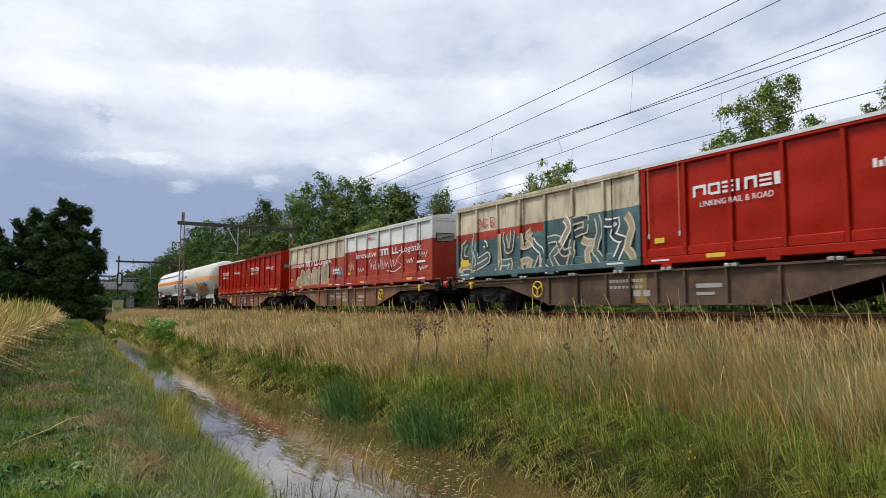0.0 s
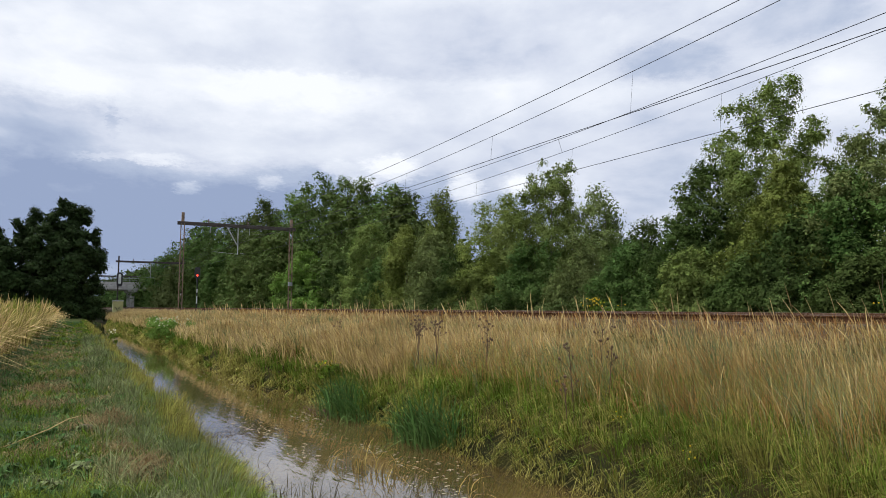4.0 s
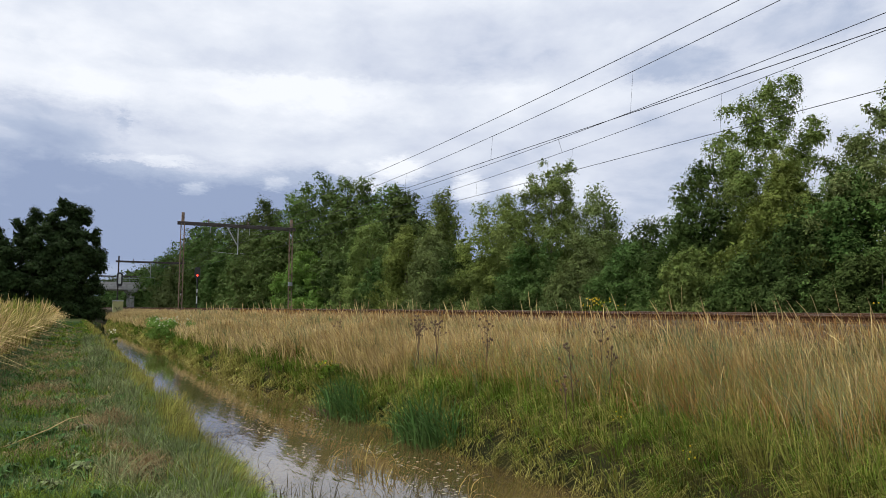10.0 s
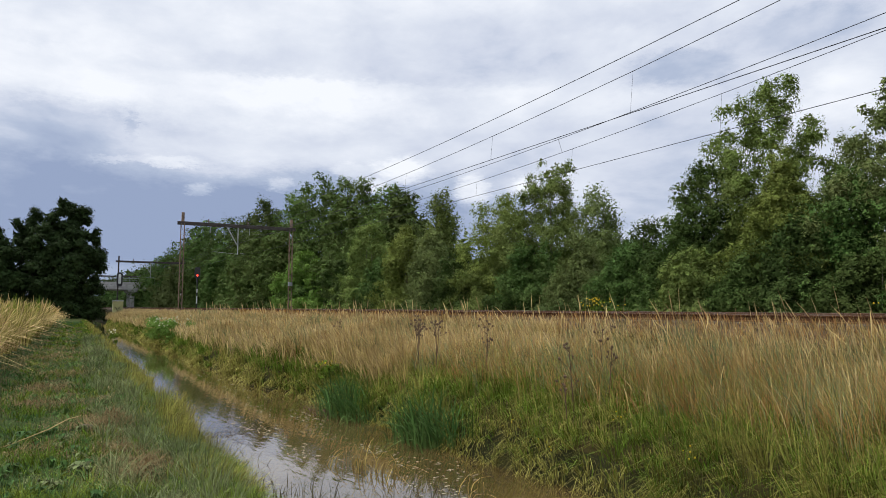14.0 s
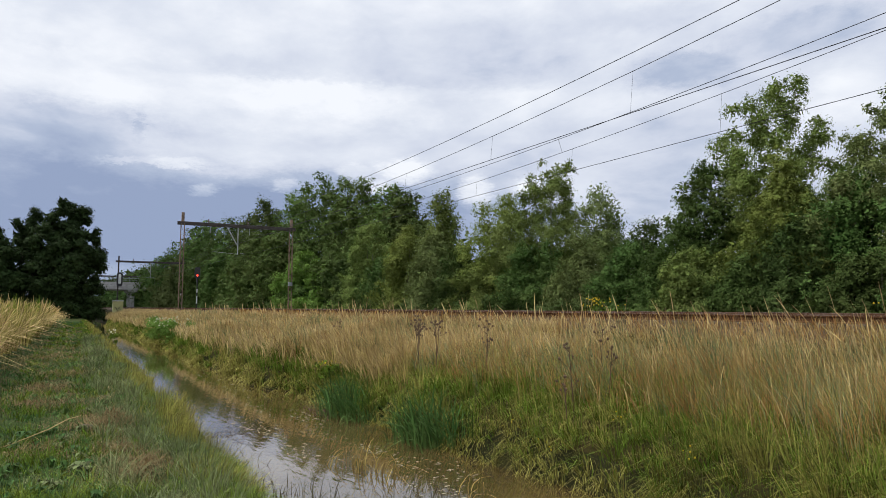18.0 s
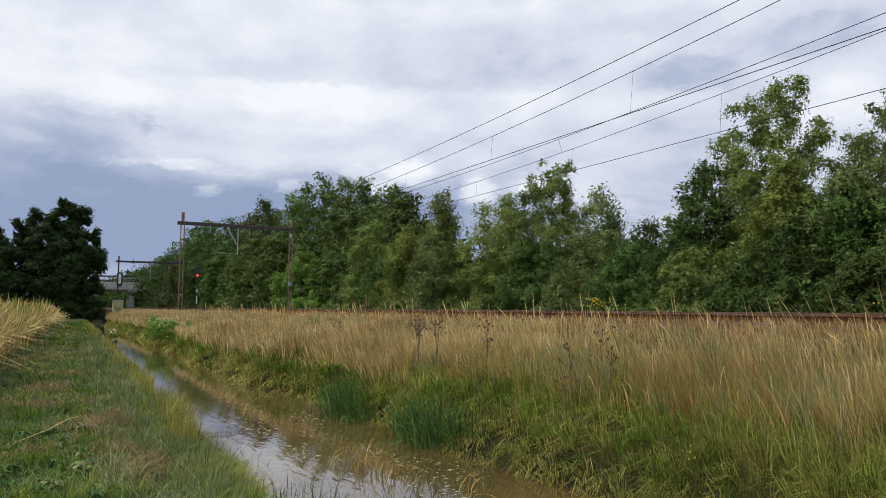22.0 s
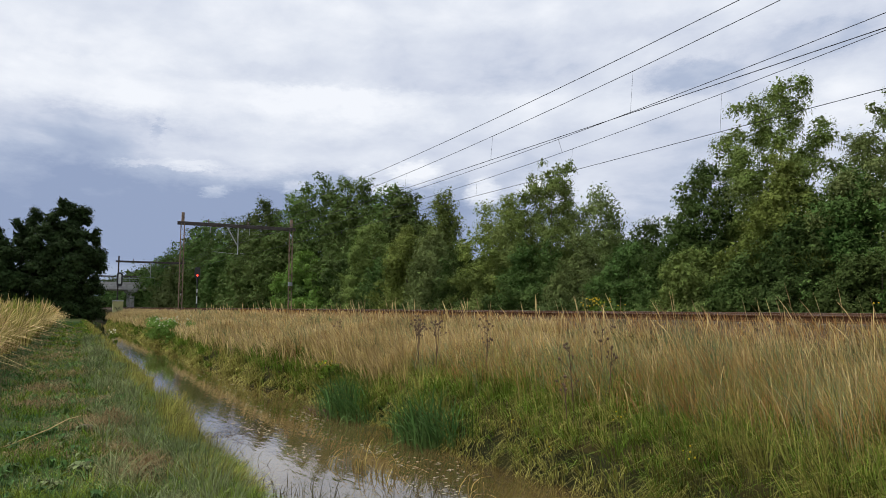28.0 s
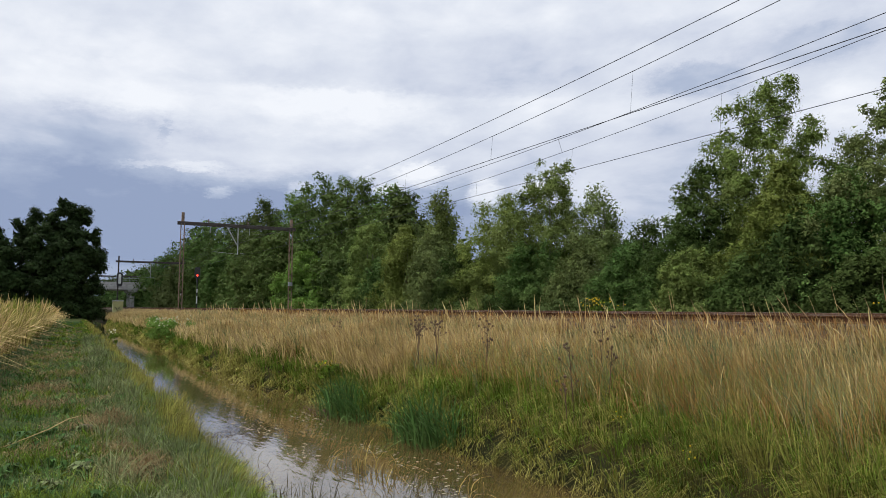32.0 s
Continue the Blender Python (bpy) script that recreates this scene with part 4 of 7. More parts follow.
def container(x, lower, upper, label, roof=None, posts=7, end_vent=True, floor=1.21, length=8.93, split=0.62, top_frame=None, band=None):
    """A swap body: ribbed sides, framed ends, a tarpaulin or open top. Its origin is at the rail's top."""
    H, W = 2.54, 1.26
    c = empty("swap_container", pose(x, NEAR_TRACK, RAIL_Z), label, "freight container", "containers on the train")
    h = length / 2
    z0, z1, zs = floor, floor + H, floor + H * split

    def tiers(k):
        """Paint of one bay from bottom to top."""
        if band is None:
            return ((z0 + 0.2, zs, lower), (zs, z1 - 0.1, upper))
        zm = zs - H * 0.115
        return ((z0 + 0.2, zm, lower), (zm, zs, band if k < 4 else lower), (zs, z1 - 0.1, upper))

    part("floor_frame", boxes((-h, h, -W, W, z0 + 0.02, z0 + 0.2), bevel=0.015), lower, c)
    part("inner_body", boxes((-h + 0.06, h - 0.06, -W + 0.09, W - 0.09, z0 + 0.18, z1 - 0.05)), lower, c)
    for s in (-1, 1):
        for k in range(posts + 1):
            px = -h + 0.07 + (length - 0.14) * k / posts
            wd = 0.075 if k in (0, posts) else 0.045
            for a, b, mt in tiers(k):
                part("post", boxes((px - wd, px + wd, min(s * (W - 0.09), s * W), max(s * (W - 0.09), s * W), a, b), bevel=0.008), mt, c)
        part("top_rail", boxes((-h, h, min(s * (W - 0.1), s * (W + 0.01)), max(s * (W - 0.1), s * (W + 0.01)), z1 - 0.11, z1), bevel=0.015), top_frame or upper, c)
        for k in range(posts):
            a = -h + 0.07 + (length - 0.14) * k / posts + 0.05
            b = -h + 0.07 + (length - 0.14) * (k + 1) / posts - 0.05
            for q0, q1, mt in tiers(k):
                part("panel", pressed_panel(a, b, q0, q1, z0 + 0.2, z1 - 0.1, s * (W - 0.075), s, k), mt, c, flat=False)
            part("sill_ledge", boxes((a, b, min(s * (W - 0.08), s * (W - 0.02)), max(s * (W - 0.08), s * (W - 0.02)), z0 + 0.2, z0 + 0.42), bevel=0.02), lower, c)
    for e in (-1, 1):
        for a, b, mt in ((z0 + 0.2, zs, lower), (zs, z1, upper)):
            ob = part("end_panel", boxes((min(e * (h - 0.07), e * (h - 0.03)), max(e * (h - 0.07), e * (h - 0.03)), -W + 0.1, W - 0.1, a, b)), mt, c)
            for y in (-W + 0.06, -0.02, W - 0.06):
                part("end_post", boxes((min(e * (h - 0.06), e * h), max(e * (h - 0.06), e * h), y - 0.06, y + 0.06, a, b), bevel=0.008), mt, ob)
        part("end_rail", boxes((min(e * (h - 0.06), e * h), max(e * (h - 0.06), e * h), -W, W, z1 - 0.12, z1), bevel=0.01), upper, c)
        if end_vent:
            for y in (-0.65, 0.6):
                v = part("vent", boxes((min(e * (h - 0.04), e * (h + 0.005)), max(e * (h - 0.04), e * (h + 0.005)), y - 0.42, y + 0.42, zs - 0.12, zs + 0.22), bevel=0.01), M["grime"], c)
                for k in range(6):
                    part("slat", boxes((min(e * h, e * (h + 0.015)), max(e * h, e * (h + 0.015)), y - 0.4, y + 0.4, zs - 0.1 + 0.05 * k, zs - 0.07 + 0.05 * k)), M["buckle"], v)
    if roof is not None:
        bm = bmesh.new()
        arch = [(-W - 0.02, z1 - 0.03), (-W - 0.02, z1 + 0.05), (-W * 0.7, z1 + 0.13), (-W * 0.3, z1 + 0.18), (W * 0.3, z1 + 0.18), (W * 0.7, z1 + 0.13), (W + 0.02, z1 + 0.05), (W + 0.02, z1 - 0.03)]
        prism(bm, arch, -h - 0.02, h + 0.02, "x")
        part("tarpaulin" if roof is M["tarp"] else "roof", bm, roof, c)
    for lx in (-h + 0.75, -0.9, 0.9, h - 0.75):
        part("foot", boxes((lx - 0.16, lx + 0.16, -W, W, z0 - 0.05, z0 + 0.03)), lower, c)
    return c, h, z0, z1, zs, W


def pressed_panel(x0, x1, z0, z1, full0, full1, y, s, seed):
    """A sheet panel, dished and slightly dented, as a part of a taller panel."""
    bm = bmesh.new()
    nx, nz = 5, 9
    grid = []
    for i in range(nx + 1):
        row = []
        for j in range(nz + 1):
            u, v = i / nx, j / nz
            z = z0 + (z1 - z0) * v
            g = (z - full0) / (full1 - full0)
            bulge = 0.045 * math.sin(math.pi * u) * math.sin(math.pi * min(1, max(0, g))) * (1 + 0.6 * math.sin(g * 11 + seed * 1.7))
            row.append(bm.verts.new((x0 + (x1 - x0) * u, y + s * bulge, z)))
        grid.append(row)
    for i in range(nx):
        for j in range(nz):
            q = (grid[i][j], grid[i + 1][j], grid[i + 1][j + 1], grid[i][j + 1])
            bm.faces.new(q if s < 0 else q[::-1])
    return bm


def strap(c, x, z0, z1, y):
    s = part("strap", boxes((x - 0.014, x + 0.014, y - 0.02, y - 0.012, z0, z1)), M["strap"], c, "orange tie-down strap")
    part("buckle", boxes((x - 0.032, x + 0.032, y - 0.035, y - 0.01, z0 - 0.13, z0), bevel=0.01), M["buckle"], s)


def marks(c, name, rects, y, mat, thick=0.003):
    for r in rects:
        part(name, bars([r], y, thick), mat, c)


def scribble(c, x, z, w, h, y, mat, seed, width=0.03, n=16, name="graffiti_tag"):
    """A quick sprayed scrawl, no letters to be read."""
    rng = random.Random(seed)
    pts = [(x + w * k / n + rng.uniform(-0.02, 0.02) * w, z + h * (0.5 + 0.5 * math.sin(k * 2.1 + rng.uniform(-0.6, 0.6)))) for k in range(n + 1)]
    fine = []
    for p, q in zip(pts, pts[1:]):
        fine += [p, ((p[0] + q[0]) / 2, (p[1] + q[1]) / 2)]
    part(name, stroke(fine + [pts[-1]], width, y), mat, c)


def blob(c, x, z, w, h, y, fill, seed):
    """A cloudy patch of sprayed paint."""
    rng = random.Random(seed)
    bm = bmesh.new()
    bm.faces.new([bm.verts.new((x + w / 2 + w * 0.5 * math.cos(a) * rng.uniform(0.75, 1.1), y, z + h / 2 + h * 0.5 * math.sin(a) * rng.uniform(0.75, 1.1))) for a in [2 * math.pi * k / 26 for k in range(26)]])
    part("spray_patch", bm, fill, c)


def side_signs(c, h, z0, z1, zs, W, kind):
    y = -W + 0.018
    yp = -W - 0.002
    if kind != "graffiti":
        marks(c, "reflector", [(-2.55, -2.05, z0 + 0.1, z0 + 0.2), (2.3, 2.8, z0 + 0.1, z0 + 0.2)], yp, M["yellow"])
    marks(c, "label", [(-h + 0.4, -h + 0.7, z0 + 0.55, z0 + 0.68)], y, M["yellow"])
    marks(c, "stencil", [(-h + 0.3, -h + 0.85, z0 + 0.1, z0 + 0.14), (h - 1.2, h - 0.6, z0 + 0.1, z0 + 0.15)], yp, M["letter"])
    if kind == "red":
        # the product word as plain white shapes, its slogan below
        zm = 2.76
        for k, (a, b) in enumerate(((0, 0.36), (0.42, 0.74), (0.8, 1.08), (1.16, 1.24), (1.36, 1.66), (1.72, 2.0), (2.06, 2.2))):
            x0, x1 = -2.87 + a, -2.87 + b
            rects = [[(x0, x0 + 0.07, zm, zm + 0.27), (x1 - 0.07, x1, zm, zm + 0.27), (x0, x1, zm + 0.2, zm + 0.27)], [(x0, x1, zm, zm + 0.06), (x0, x1, zm + 0.21, zm + 0.27), (x0, x0 + 0.06, zm, zm + 0.27), (x1 - 0.06, x1, zm, zm + 0.27)], [(x0, x1, zm, zm + 0.06), (x0, x1, zm + 0.11, zm + 0.16), (x0, x1, zm + 0.21, zm + 0.27)], [(x0, x1, zm, zm + 0.27)]][(0, 1, 2, 3, 0, 2, 3)[k]]
            bm = bmesh.new()
            for q in rects:
                box(bm, q[0], q[1], y - 0.003, y + 0.002, q[2], q[3])
            part("word_mark", bm, M["letter"], c)
        lettering("LINKING RAIL & ROAD", 0.19, M["letter"], c, pose(-2.68, y - 0.03, zm - 0.25, 90), "slogan", 1.85, "white slogan lettering")
        marks(c, "logo", [(1.55, 2.1, zm - 0.02, zm + 0.2)], y, M["buffer_red"])
        part("logo", bars([(1.15 + 0.105 * k, 1.22 + 0.105 * k, zm, zm + (0.17 if k in (0, 2, 3, 4, 10) else 0.12)) for k in range(16) if k not in (4, 10)] + [(2.3, 2.8, zm - 0.09, zm - 0.05)], y - 0.004), M["letter"], c)
    if kind in ("slogan", "slogan_old"):
        zl = 2.5
        o = 0.0 if kind == "slogan" else -0.93
        lettering("Innovative", 0.42, M["letter"], c, pose(-3.05 + o, y - 0.03, zl, 90), "slogan", 2.3, "white slogan lettering")
        for k in range(6):
            x0 = -0.46 + o + 0.335 * k
            bm = bmesh.new()
            box(bm, x0, x0 + 0.07, y - 0.003, y + 0.002, zl, zl + 0.3)
            if k not in (3,):
                box(bm, x0, x0 + 0.27, y - 0.003, y + 0.002, zl + (0.0 if k in (4, 5) else 0.23), zl + (0.07 if k in (4, 5) else 0.3))
            if k in (0, 1, 2):
                box(bm, x0 + 0.2, x0 + 0.27, y - 0.003, y + 0.002, zl, zl + 0.3)
            part("word_mark", bm, M["letter"], c)
        lettering("-Logistik", 0.42, M["letter"], c, pose(1.6 + o, y - 0.03, zl, 90), "slogan", 2.0, "white slogan lettering")
        marks(c, "logo", [(-1.7, -1.35, 3.36, 3.46)], y, M["buffer_red"])
        marks(c, "logo", [(-2.0, -1.72, 3.37, 3.42), (-1.32, -0.95, 3.39, 3.44)], y, M["letter_grey"])
        marks(c, "stencil", [(3.1, 3.9, 1.98, 2.07)] if kind == "slogan" else [(2.9, 3.7, 2.05, 2.17), (2.9, 3.8, 1.92, 1.97)], y, M["letter"])
    if kind == "slogan":
        scribble(c, -1.5, 1.85, 1.3, 0.6, y - 0.001, M["letter"], 1, 0.035, 14)
        scribble(c, -0.2, 1.85, 1.5, 0.45, y - 0.001, M["letter"], 2, 0.035, 16)
        part("graffiti_tag", stroke([(0.4, 1.78), (1.2, 1.72), (1.9, 1.95), (1.3, 2.2), (1.8, 2.5)], 0.04, y - 0.001), M["letter"], c)
        for k, (x, z, w) in enumerate(((-2.85, 1.85, 0.75), (2.2, 2.0, 0.7), (3.35, 2.2, 0.7), (3.35, 1.65, 0.75))):
            scribble(c, x, z, w, 0.22, y - 0.001, M["letter"], 10 + k, 0.035, 10)
        scribble(c, -4.05, 1.95, 0.7, 0.45, y - 0.001, M["spray_cream"], 20, 0.03, 12)
    if kind == "slogan_old":
        for k, (x, zz, w, hh) in enumerate(((2.3, 0.55, 1.1, 0.55), (3.1, 0.5, 1.2, 0.75), (1.9, 0.15, 1.3, 0.35), (3.3, 0.15, 1.0, 0.4))):
            blob(c, x, z0 + zz, w, hh, y + 0.012 - 0.001 * k, M["spray_haze"], k + 11)
        throw = [[(-3.1, 0.22), (-2.75, 0.5), (-2.2, 0.55), (-2.05, 0.95), (-1.75, 0.9), (-1.85, 0.2), (-2.3, 0.2)], [(-1.35, 0.15), (-1.2, 0.85), (-0.95, 0.98), (-0.72, 0.85), (-0.7, 0.15)], [(-0.3, 0.18), (-0.25, 0.8), (0.05, 1.0), (0.35, 0.85), (0.3, 0.5), (-0.05, 0.45)], [(0.6, 0.15), (0.7, 0.95), (1.0, 1.02)], [(1.35, 0.15), (1.35, 0.95), (1.75, 1.2), (2.1, 1.0), (2.05, 0.65), (1.6, 0.5), (2.3, 0.25)]]
        for d, (w, f) in enumerate(((0.52, "teal_dark"), (0.46, "spray_cream"), (0.36, "spray_tan"))):
            for k, g in enumerate(throw):
                fine = [(g[i][0] + (g[i + 1][0] - g[i][0]) * q / 4, z0 + g[i][1] + (g[i + 1][1] - g[i][1]) * q / 4) for i in range(len(g) - 1) for q in range(4)] + [(g[-1][0], z0 + g[-1][1])]
                part(("graffiti_shadow", "graffiti_outline", "graffiti_letter")[d], stroke(fine, w, y - 0.001 - 0.003 * d - 0.0004 * k), M[f], c)
        for k, (x, zz, w, hh) in enumerate(((1.5, 0.62, 0.5, 0.42), (-2.7, 0.25, 0.45, 0.2), (-1.1, 0.2, 0.22, 0.5), (0.75, 0.2, 0.2, 0.5))):
            blob(c, x, z0 + zz, w, hh, y - 0.011, M["spray_green"], k + 31)
        scribble(c, 3.3, 1.75, 0.9, 0.5, y, M["spray_blue"], 44, 0.05, 8)
    if kind == "graffiti":
        # cream letter outlines on teal, by height above the floor as a part of the side
        lines = [[(-3.73, 0.51), (-3.99, 0.46), (-4.04, 0.31), (-3.68, 0.27)], [(-3.48, 0.15), (-4.04, 0.155), (-4.3, 0.06), (-4.0, 0.03), (-3.3, 0.04)], [(-3.2, 0.6), (-3.33, 0.38), (-3.08, 0.23), (-2.45, 0.3), (-2.4, 0.23), (-3.38, 0.12), (-3.22, 0.38)],
                 [(-2.66, 0.46), (-2.54, 0.4)], [(-1.77, 0.56), (-1.7, 0.17), (-1.97, 0.03)], [(-1.83, 0.06), (-1.65, 0.18), (-1.1, 0.18), (-1.23, 0.03)], [(-1.37, 0.56), (-1.42, 0.47), (-1.33, 0.34), (-1.1, 0.34), (-1.0, 0.58)],
                 [(-0.6, 0.51), (-0.55, 0.36), (0.0, 0.38), (-0.27, 0.48), (0.0, 0.54)], [(0.02, 0.42), (0.46, 0.28), (0.5, 0.13), (0.78, 0.03)], [(0.42, 0.2), (0.15, 0.03)], [(-0.6, 0.03), (-0.5, 0.16), (-0.06, 0.16), (-0.2, 0.03)],
                 [(0.77, 0.39), (1.3, 0.39), (1.34, 0.3), (0.95, 0.2), (1.3, 0.03)], [(1.35, 0.3), (1.55, 0.21), (1.9, 0.23), (1.7, 0.03)], [(1.55, 0.62), (1.75, 0.5), (1.38, 0.32)], [(1.9, 0.36), (1.86, 0.22)], [(1.8, 0.56), (2.5, 0.58), (2.45, 0.45), (2.0, 0.42)],
                 [(2.3, 0.35), (2.75, 0.3), (2.5, 0.2), (2.6, 0.04)], [(2.9, 0.58), (3.0, 0.4), (2.8, 0.2), (3.1, 0.05)], [(3.2, 0.5), (3.7, 0.5), (3.5, 0.36), (3.9, 0.3), (3.6, 0.1)], [(4.0, 0.55), (4.2, 0.4), (4.0, 0.2), (4.25, 0.06)]]
        H = z1 - z0
        dark = [[(1.38, 0.29), (1.56, 0.2), (1.86, 0.21), (1.66, 0.05), (1.32, 0.06), (1.0, 0.19)], [(1.85, 0.62), (2.5, 0.62), (2.5, 0.6), (1.9, 0.57)], [(-0.2, 0.46), (0.0, 0.4), (-0.5, 0.38), (-0.5, 0.5)], [(2.55, 0.42), (3.0, 0.4), (2.85, 0.2), (2.6, 0.25)]]
        for g in dark:
            bm = bmesh.new()
            bm.faces.new([bm.verts.new((p[0], y - 0.001, z0 + H * p[1])) for p in g])
            part("graffiti_shadow", bm, M["teal_dark"], c)
        for k, g in enumerate(lines):
            soft = []
            for i in range(len(g) - 1):
                for q in range(4):
                    u = q / 4
                    bend = 0.03 * math.sin(math.pi * u) * (1 if (i + k) % 2 else -1)
                    soft.append((g[i][0] + (g[i + 1][0] - g[i][0]) * u + bend, z0 + H * (g[i][1] + (g[i + 1][1] - g[i][1]) * u) + bend))
            soft.append((g[-1][0], z0 + H * g[-1][1]))
            part("graffiti_letter", stroke(soft, 0.2, y - 0.004), M[("teal_dark", "spray_tan", "teal")[k % 3]], c)
            for side in (-0.1, 0.1):
                edge = []
                for i, q in enumerate(soft):
                    q0, q1 = soft[max(0, i - 1)], soft[min(len(soft) - 1, i + 1)]
                    L = math.hypot(q1[0] - q0[0], q1[1] - q0[1]) or 1
                    edge.append((q[0] - (q1[1] - q0[1]) / L * side, q[1] + (q1[0] - q0[0]) / L * side))
                part("graffiti_outline", stroke(edge, 0.05, y - 0.007), M["spray_cream" if k % 5 != 3 else "letter"], c)
        scribble(c, -3.9, z0 + 0.37 * H, 0.5, 0.24, y - 0.009, M["spray_green"], 3, 0.03, 9)
        scribble(c, 0.1, z0 + 0.45 * H, 0.5, 0.2, y - 0.009, M["spray_green"], 4, 0.03, 9)
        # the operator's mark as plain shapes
        for k in range(3):
            x0, zl = -3.12 + 0.42 * k, z0 + 0.74 * H
            part("logo", stroke([(x0 + 0.16 + 0.14 * math.cos(a), zl + 0.17 * math.sin(a)) for a in [2 * math.pi * q / 14 for q in range(15)]] if k == 0 else [(x0 + 0.03, zl - 0.17), (x0 + 0.03, zl + 0.17), (x0 + 0.26, zl + 0.12), (x0 + 0.06, zl), (x0 + 0.28, zl - 0.09), (x0 + 0.03, zl - 0.15)], 0.06, y), M["letter_red"], c)
        marks(c, "label", [(-h + 0.3, -h + 0.85, z0 + 0.42, z0 + 0.66)], y - 0.01, M["yellow"])


def build_containers():
    things = []

    def put(*a, kind, **k):
        c, h, z0, z1, zs, W = container(*a, **k)
        side_signs(c, h, z0, z1, zs, W, kind)
        if kind == "red":
            for sx in (-h + 0.25, -h + 1.2, h - 2.0) if k.get("roof") is M["tarp"] else ():
                strap(c, sx, z0 + 0.8, z1 - 0.05, -W)
        else:
            for sx in (-h + 0.3, -0.35, h - 0.95):
                part("lashing", boxes((sx - 0.015, sx + 0.015, -W - 0.02, -W - 0.005, z0 + 0.9, z1 - 0.08)), M["grime"], c)
        things.append(c)

    put(-12.57 + 4.5, M["red"], M["red"], "glossy red steel container with white tarpaulin roof", roof=M["tarp"], kind="red")
    put(-12.57 - 4.5, M["teal"], M["cream"], "stained cream container covered in teal graffiti", roof=M["cream"], kind="graffiti", split=0.63, band=M["red_old"])
    put(-32.31 + 4.5, M["red_old"], M["offwhite"], "red and white ribbed container with slogan", kind="slogan", split=0.67, roof=M["offwhite"])
    put(-32.31 - 4.5, M["red_old"], M["cream"], "weathered red and cream container with slogan and graffiti", roof=M["cream"], kind="slogan_old", split=0.61)
    put(-52.05 + 4.5, M["red"], M["red"], "glossy red open-top steel container", kind="red", roof=M["red"])
    put(-52.05 - 4.5, M["red"], M["red"], "glossy red steel container with white tarpaulin roof", roof=M["tarp"], kind="red")
    return things


def tank_paint(name, body, band_z, half, colour, black_below=0.0):
    """Barrel paint with a coloured band; black below a given height, where one is set."""
    m = material(name, [tuple(c * 0.93 for c in body), body], 0.7, 0.5, bump=0.03, dirt=tuple(c * 0.85 for c in body) + (0.25,), dirt_scale=0.8, spec=0.25)
    t = m.node_tree
    p = t.nodes["Principled BSDF"]
    old = p.inputs["Base Color"].links[0].from_socket
    sep = t.nodes.new("ShaderNodeSeparateXYZ")
    t.links.new(t.nodes.new("ShaderNodeTexCoord").outputs["Object"], sep.inputs[0])
    off = mathn(t, "ABSOLUTE", mathn(t, "SUBTRACT", sep.outputs[2], band_z))
    col = mix(t, mathn(t, "LESS_THAN", off, half), old, colour)
    if black_below:
        col = mix(t, mathn(t, "LESS_THAN", sep.outputs[2], black_below), col, (0.02, 0.019, 0.018))
    t.links.new(col, p.inputs["Base Color"])
    return m


TANK_R, TANK_Z = 1.6, 2.8


def tank_side(x, z, out=0.004):
    """The point on the barrel's near side at height z."""
    return (x, -math.sqrt(max(0, TANK_R ** 2 - (z - TANK_Z) ** 2)) - out, z)


def on_tank(rects, parent, mat, name="stencil", cells=6):
    bm = bmesh.new()
    for x0, x1, z0, z1 in rects:
        for k in range(cells):
            a, b = z0 + (z1 - z0) * k / cells, z0 + (z1 - z0) * (k + 1) / cells
            bm.faces.new([bm.verts.new(tank_side(*q)) for q in ((x0, a), (x1, a), (x1, b), (x0, b))])
    return part(name, bm, mat, parent)


def tank_stroke(points, width, parent, mat, name="graffiti", out=0.006, label=""):
    bm = bmesh.new()
    n = len(points)
    left, right = [], []
    for i, p in enumerate(points):
        q0, q1 = points[max(0, i - 1)], points[min(n - 1, i + 1)]
        dx, dz = q1[0] - q0[0], q1[1] - q0[1]
        L = math.hypot(dx, dz) or 1
        ox, oz = -dz / L * width / 2, dx / L * width / 2
        left.append(bm.verts.new(tank_side(p[0] + ox, p[1] + oz, out)))
        right.append(bm.verts.new(tank_side(p[0] - ox, p[1] - oz, out)))
    for i in range(n - 1):
        bm.faces.new((left[i], left[i + 1], right[i + 1], right[i]))
    return part(name, bm, mat, parent, label)


def hazard_board(w, x0, x1, z0, z1, y, orange_x, diamonds):
    b = part("hazard_board", boxes((x0, x1, y - 0.02, y + 0.02, z0, z1), bevel=0.01), M["black_paint"], w, "black board with hazard signs")
    part("stencil", bars([(x0 + 0.06 + 0.2 * k, x0 + 0.2 + 0.2 * k, z0 + 0.07 + 0.12 * r, z0 + 0.13 + 0.12 * r) for k in range(max(1, int((x1 - x0 - 0.4) / 0.2))) for r in range(2) if (k * 7 + r * 3) % 4], y - 0.02), M["letter"], b)
    for dx, dz, s, mt in diamonds:
        bm = bmesh.new()
        prism(bm, [(dx - s, dz), (dx, dz + s), (dx + s, dz), (dx, dz - s)], y - 0.03, y - 0.02)
        part("diamond_sign", bm, mt, b)
    p = part("hazard_plate", boxes((orange_x - 0.2, orange_x + 0.2, y - 0.035, y - 0.02, z1 - 0.36, z1 - 0.06)), M["hazard"], b, "orange hazard plate with black digits")
    for k, txt in enumerate(("1005", "268")):
        lettering(txt, 0.13, M["letter_black"], p, pose(orange_x - 0.15, y - 0.038, z1 - 0.34 + 0.15 * k, 90), "digits", 0.3)
    return b


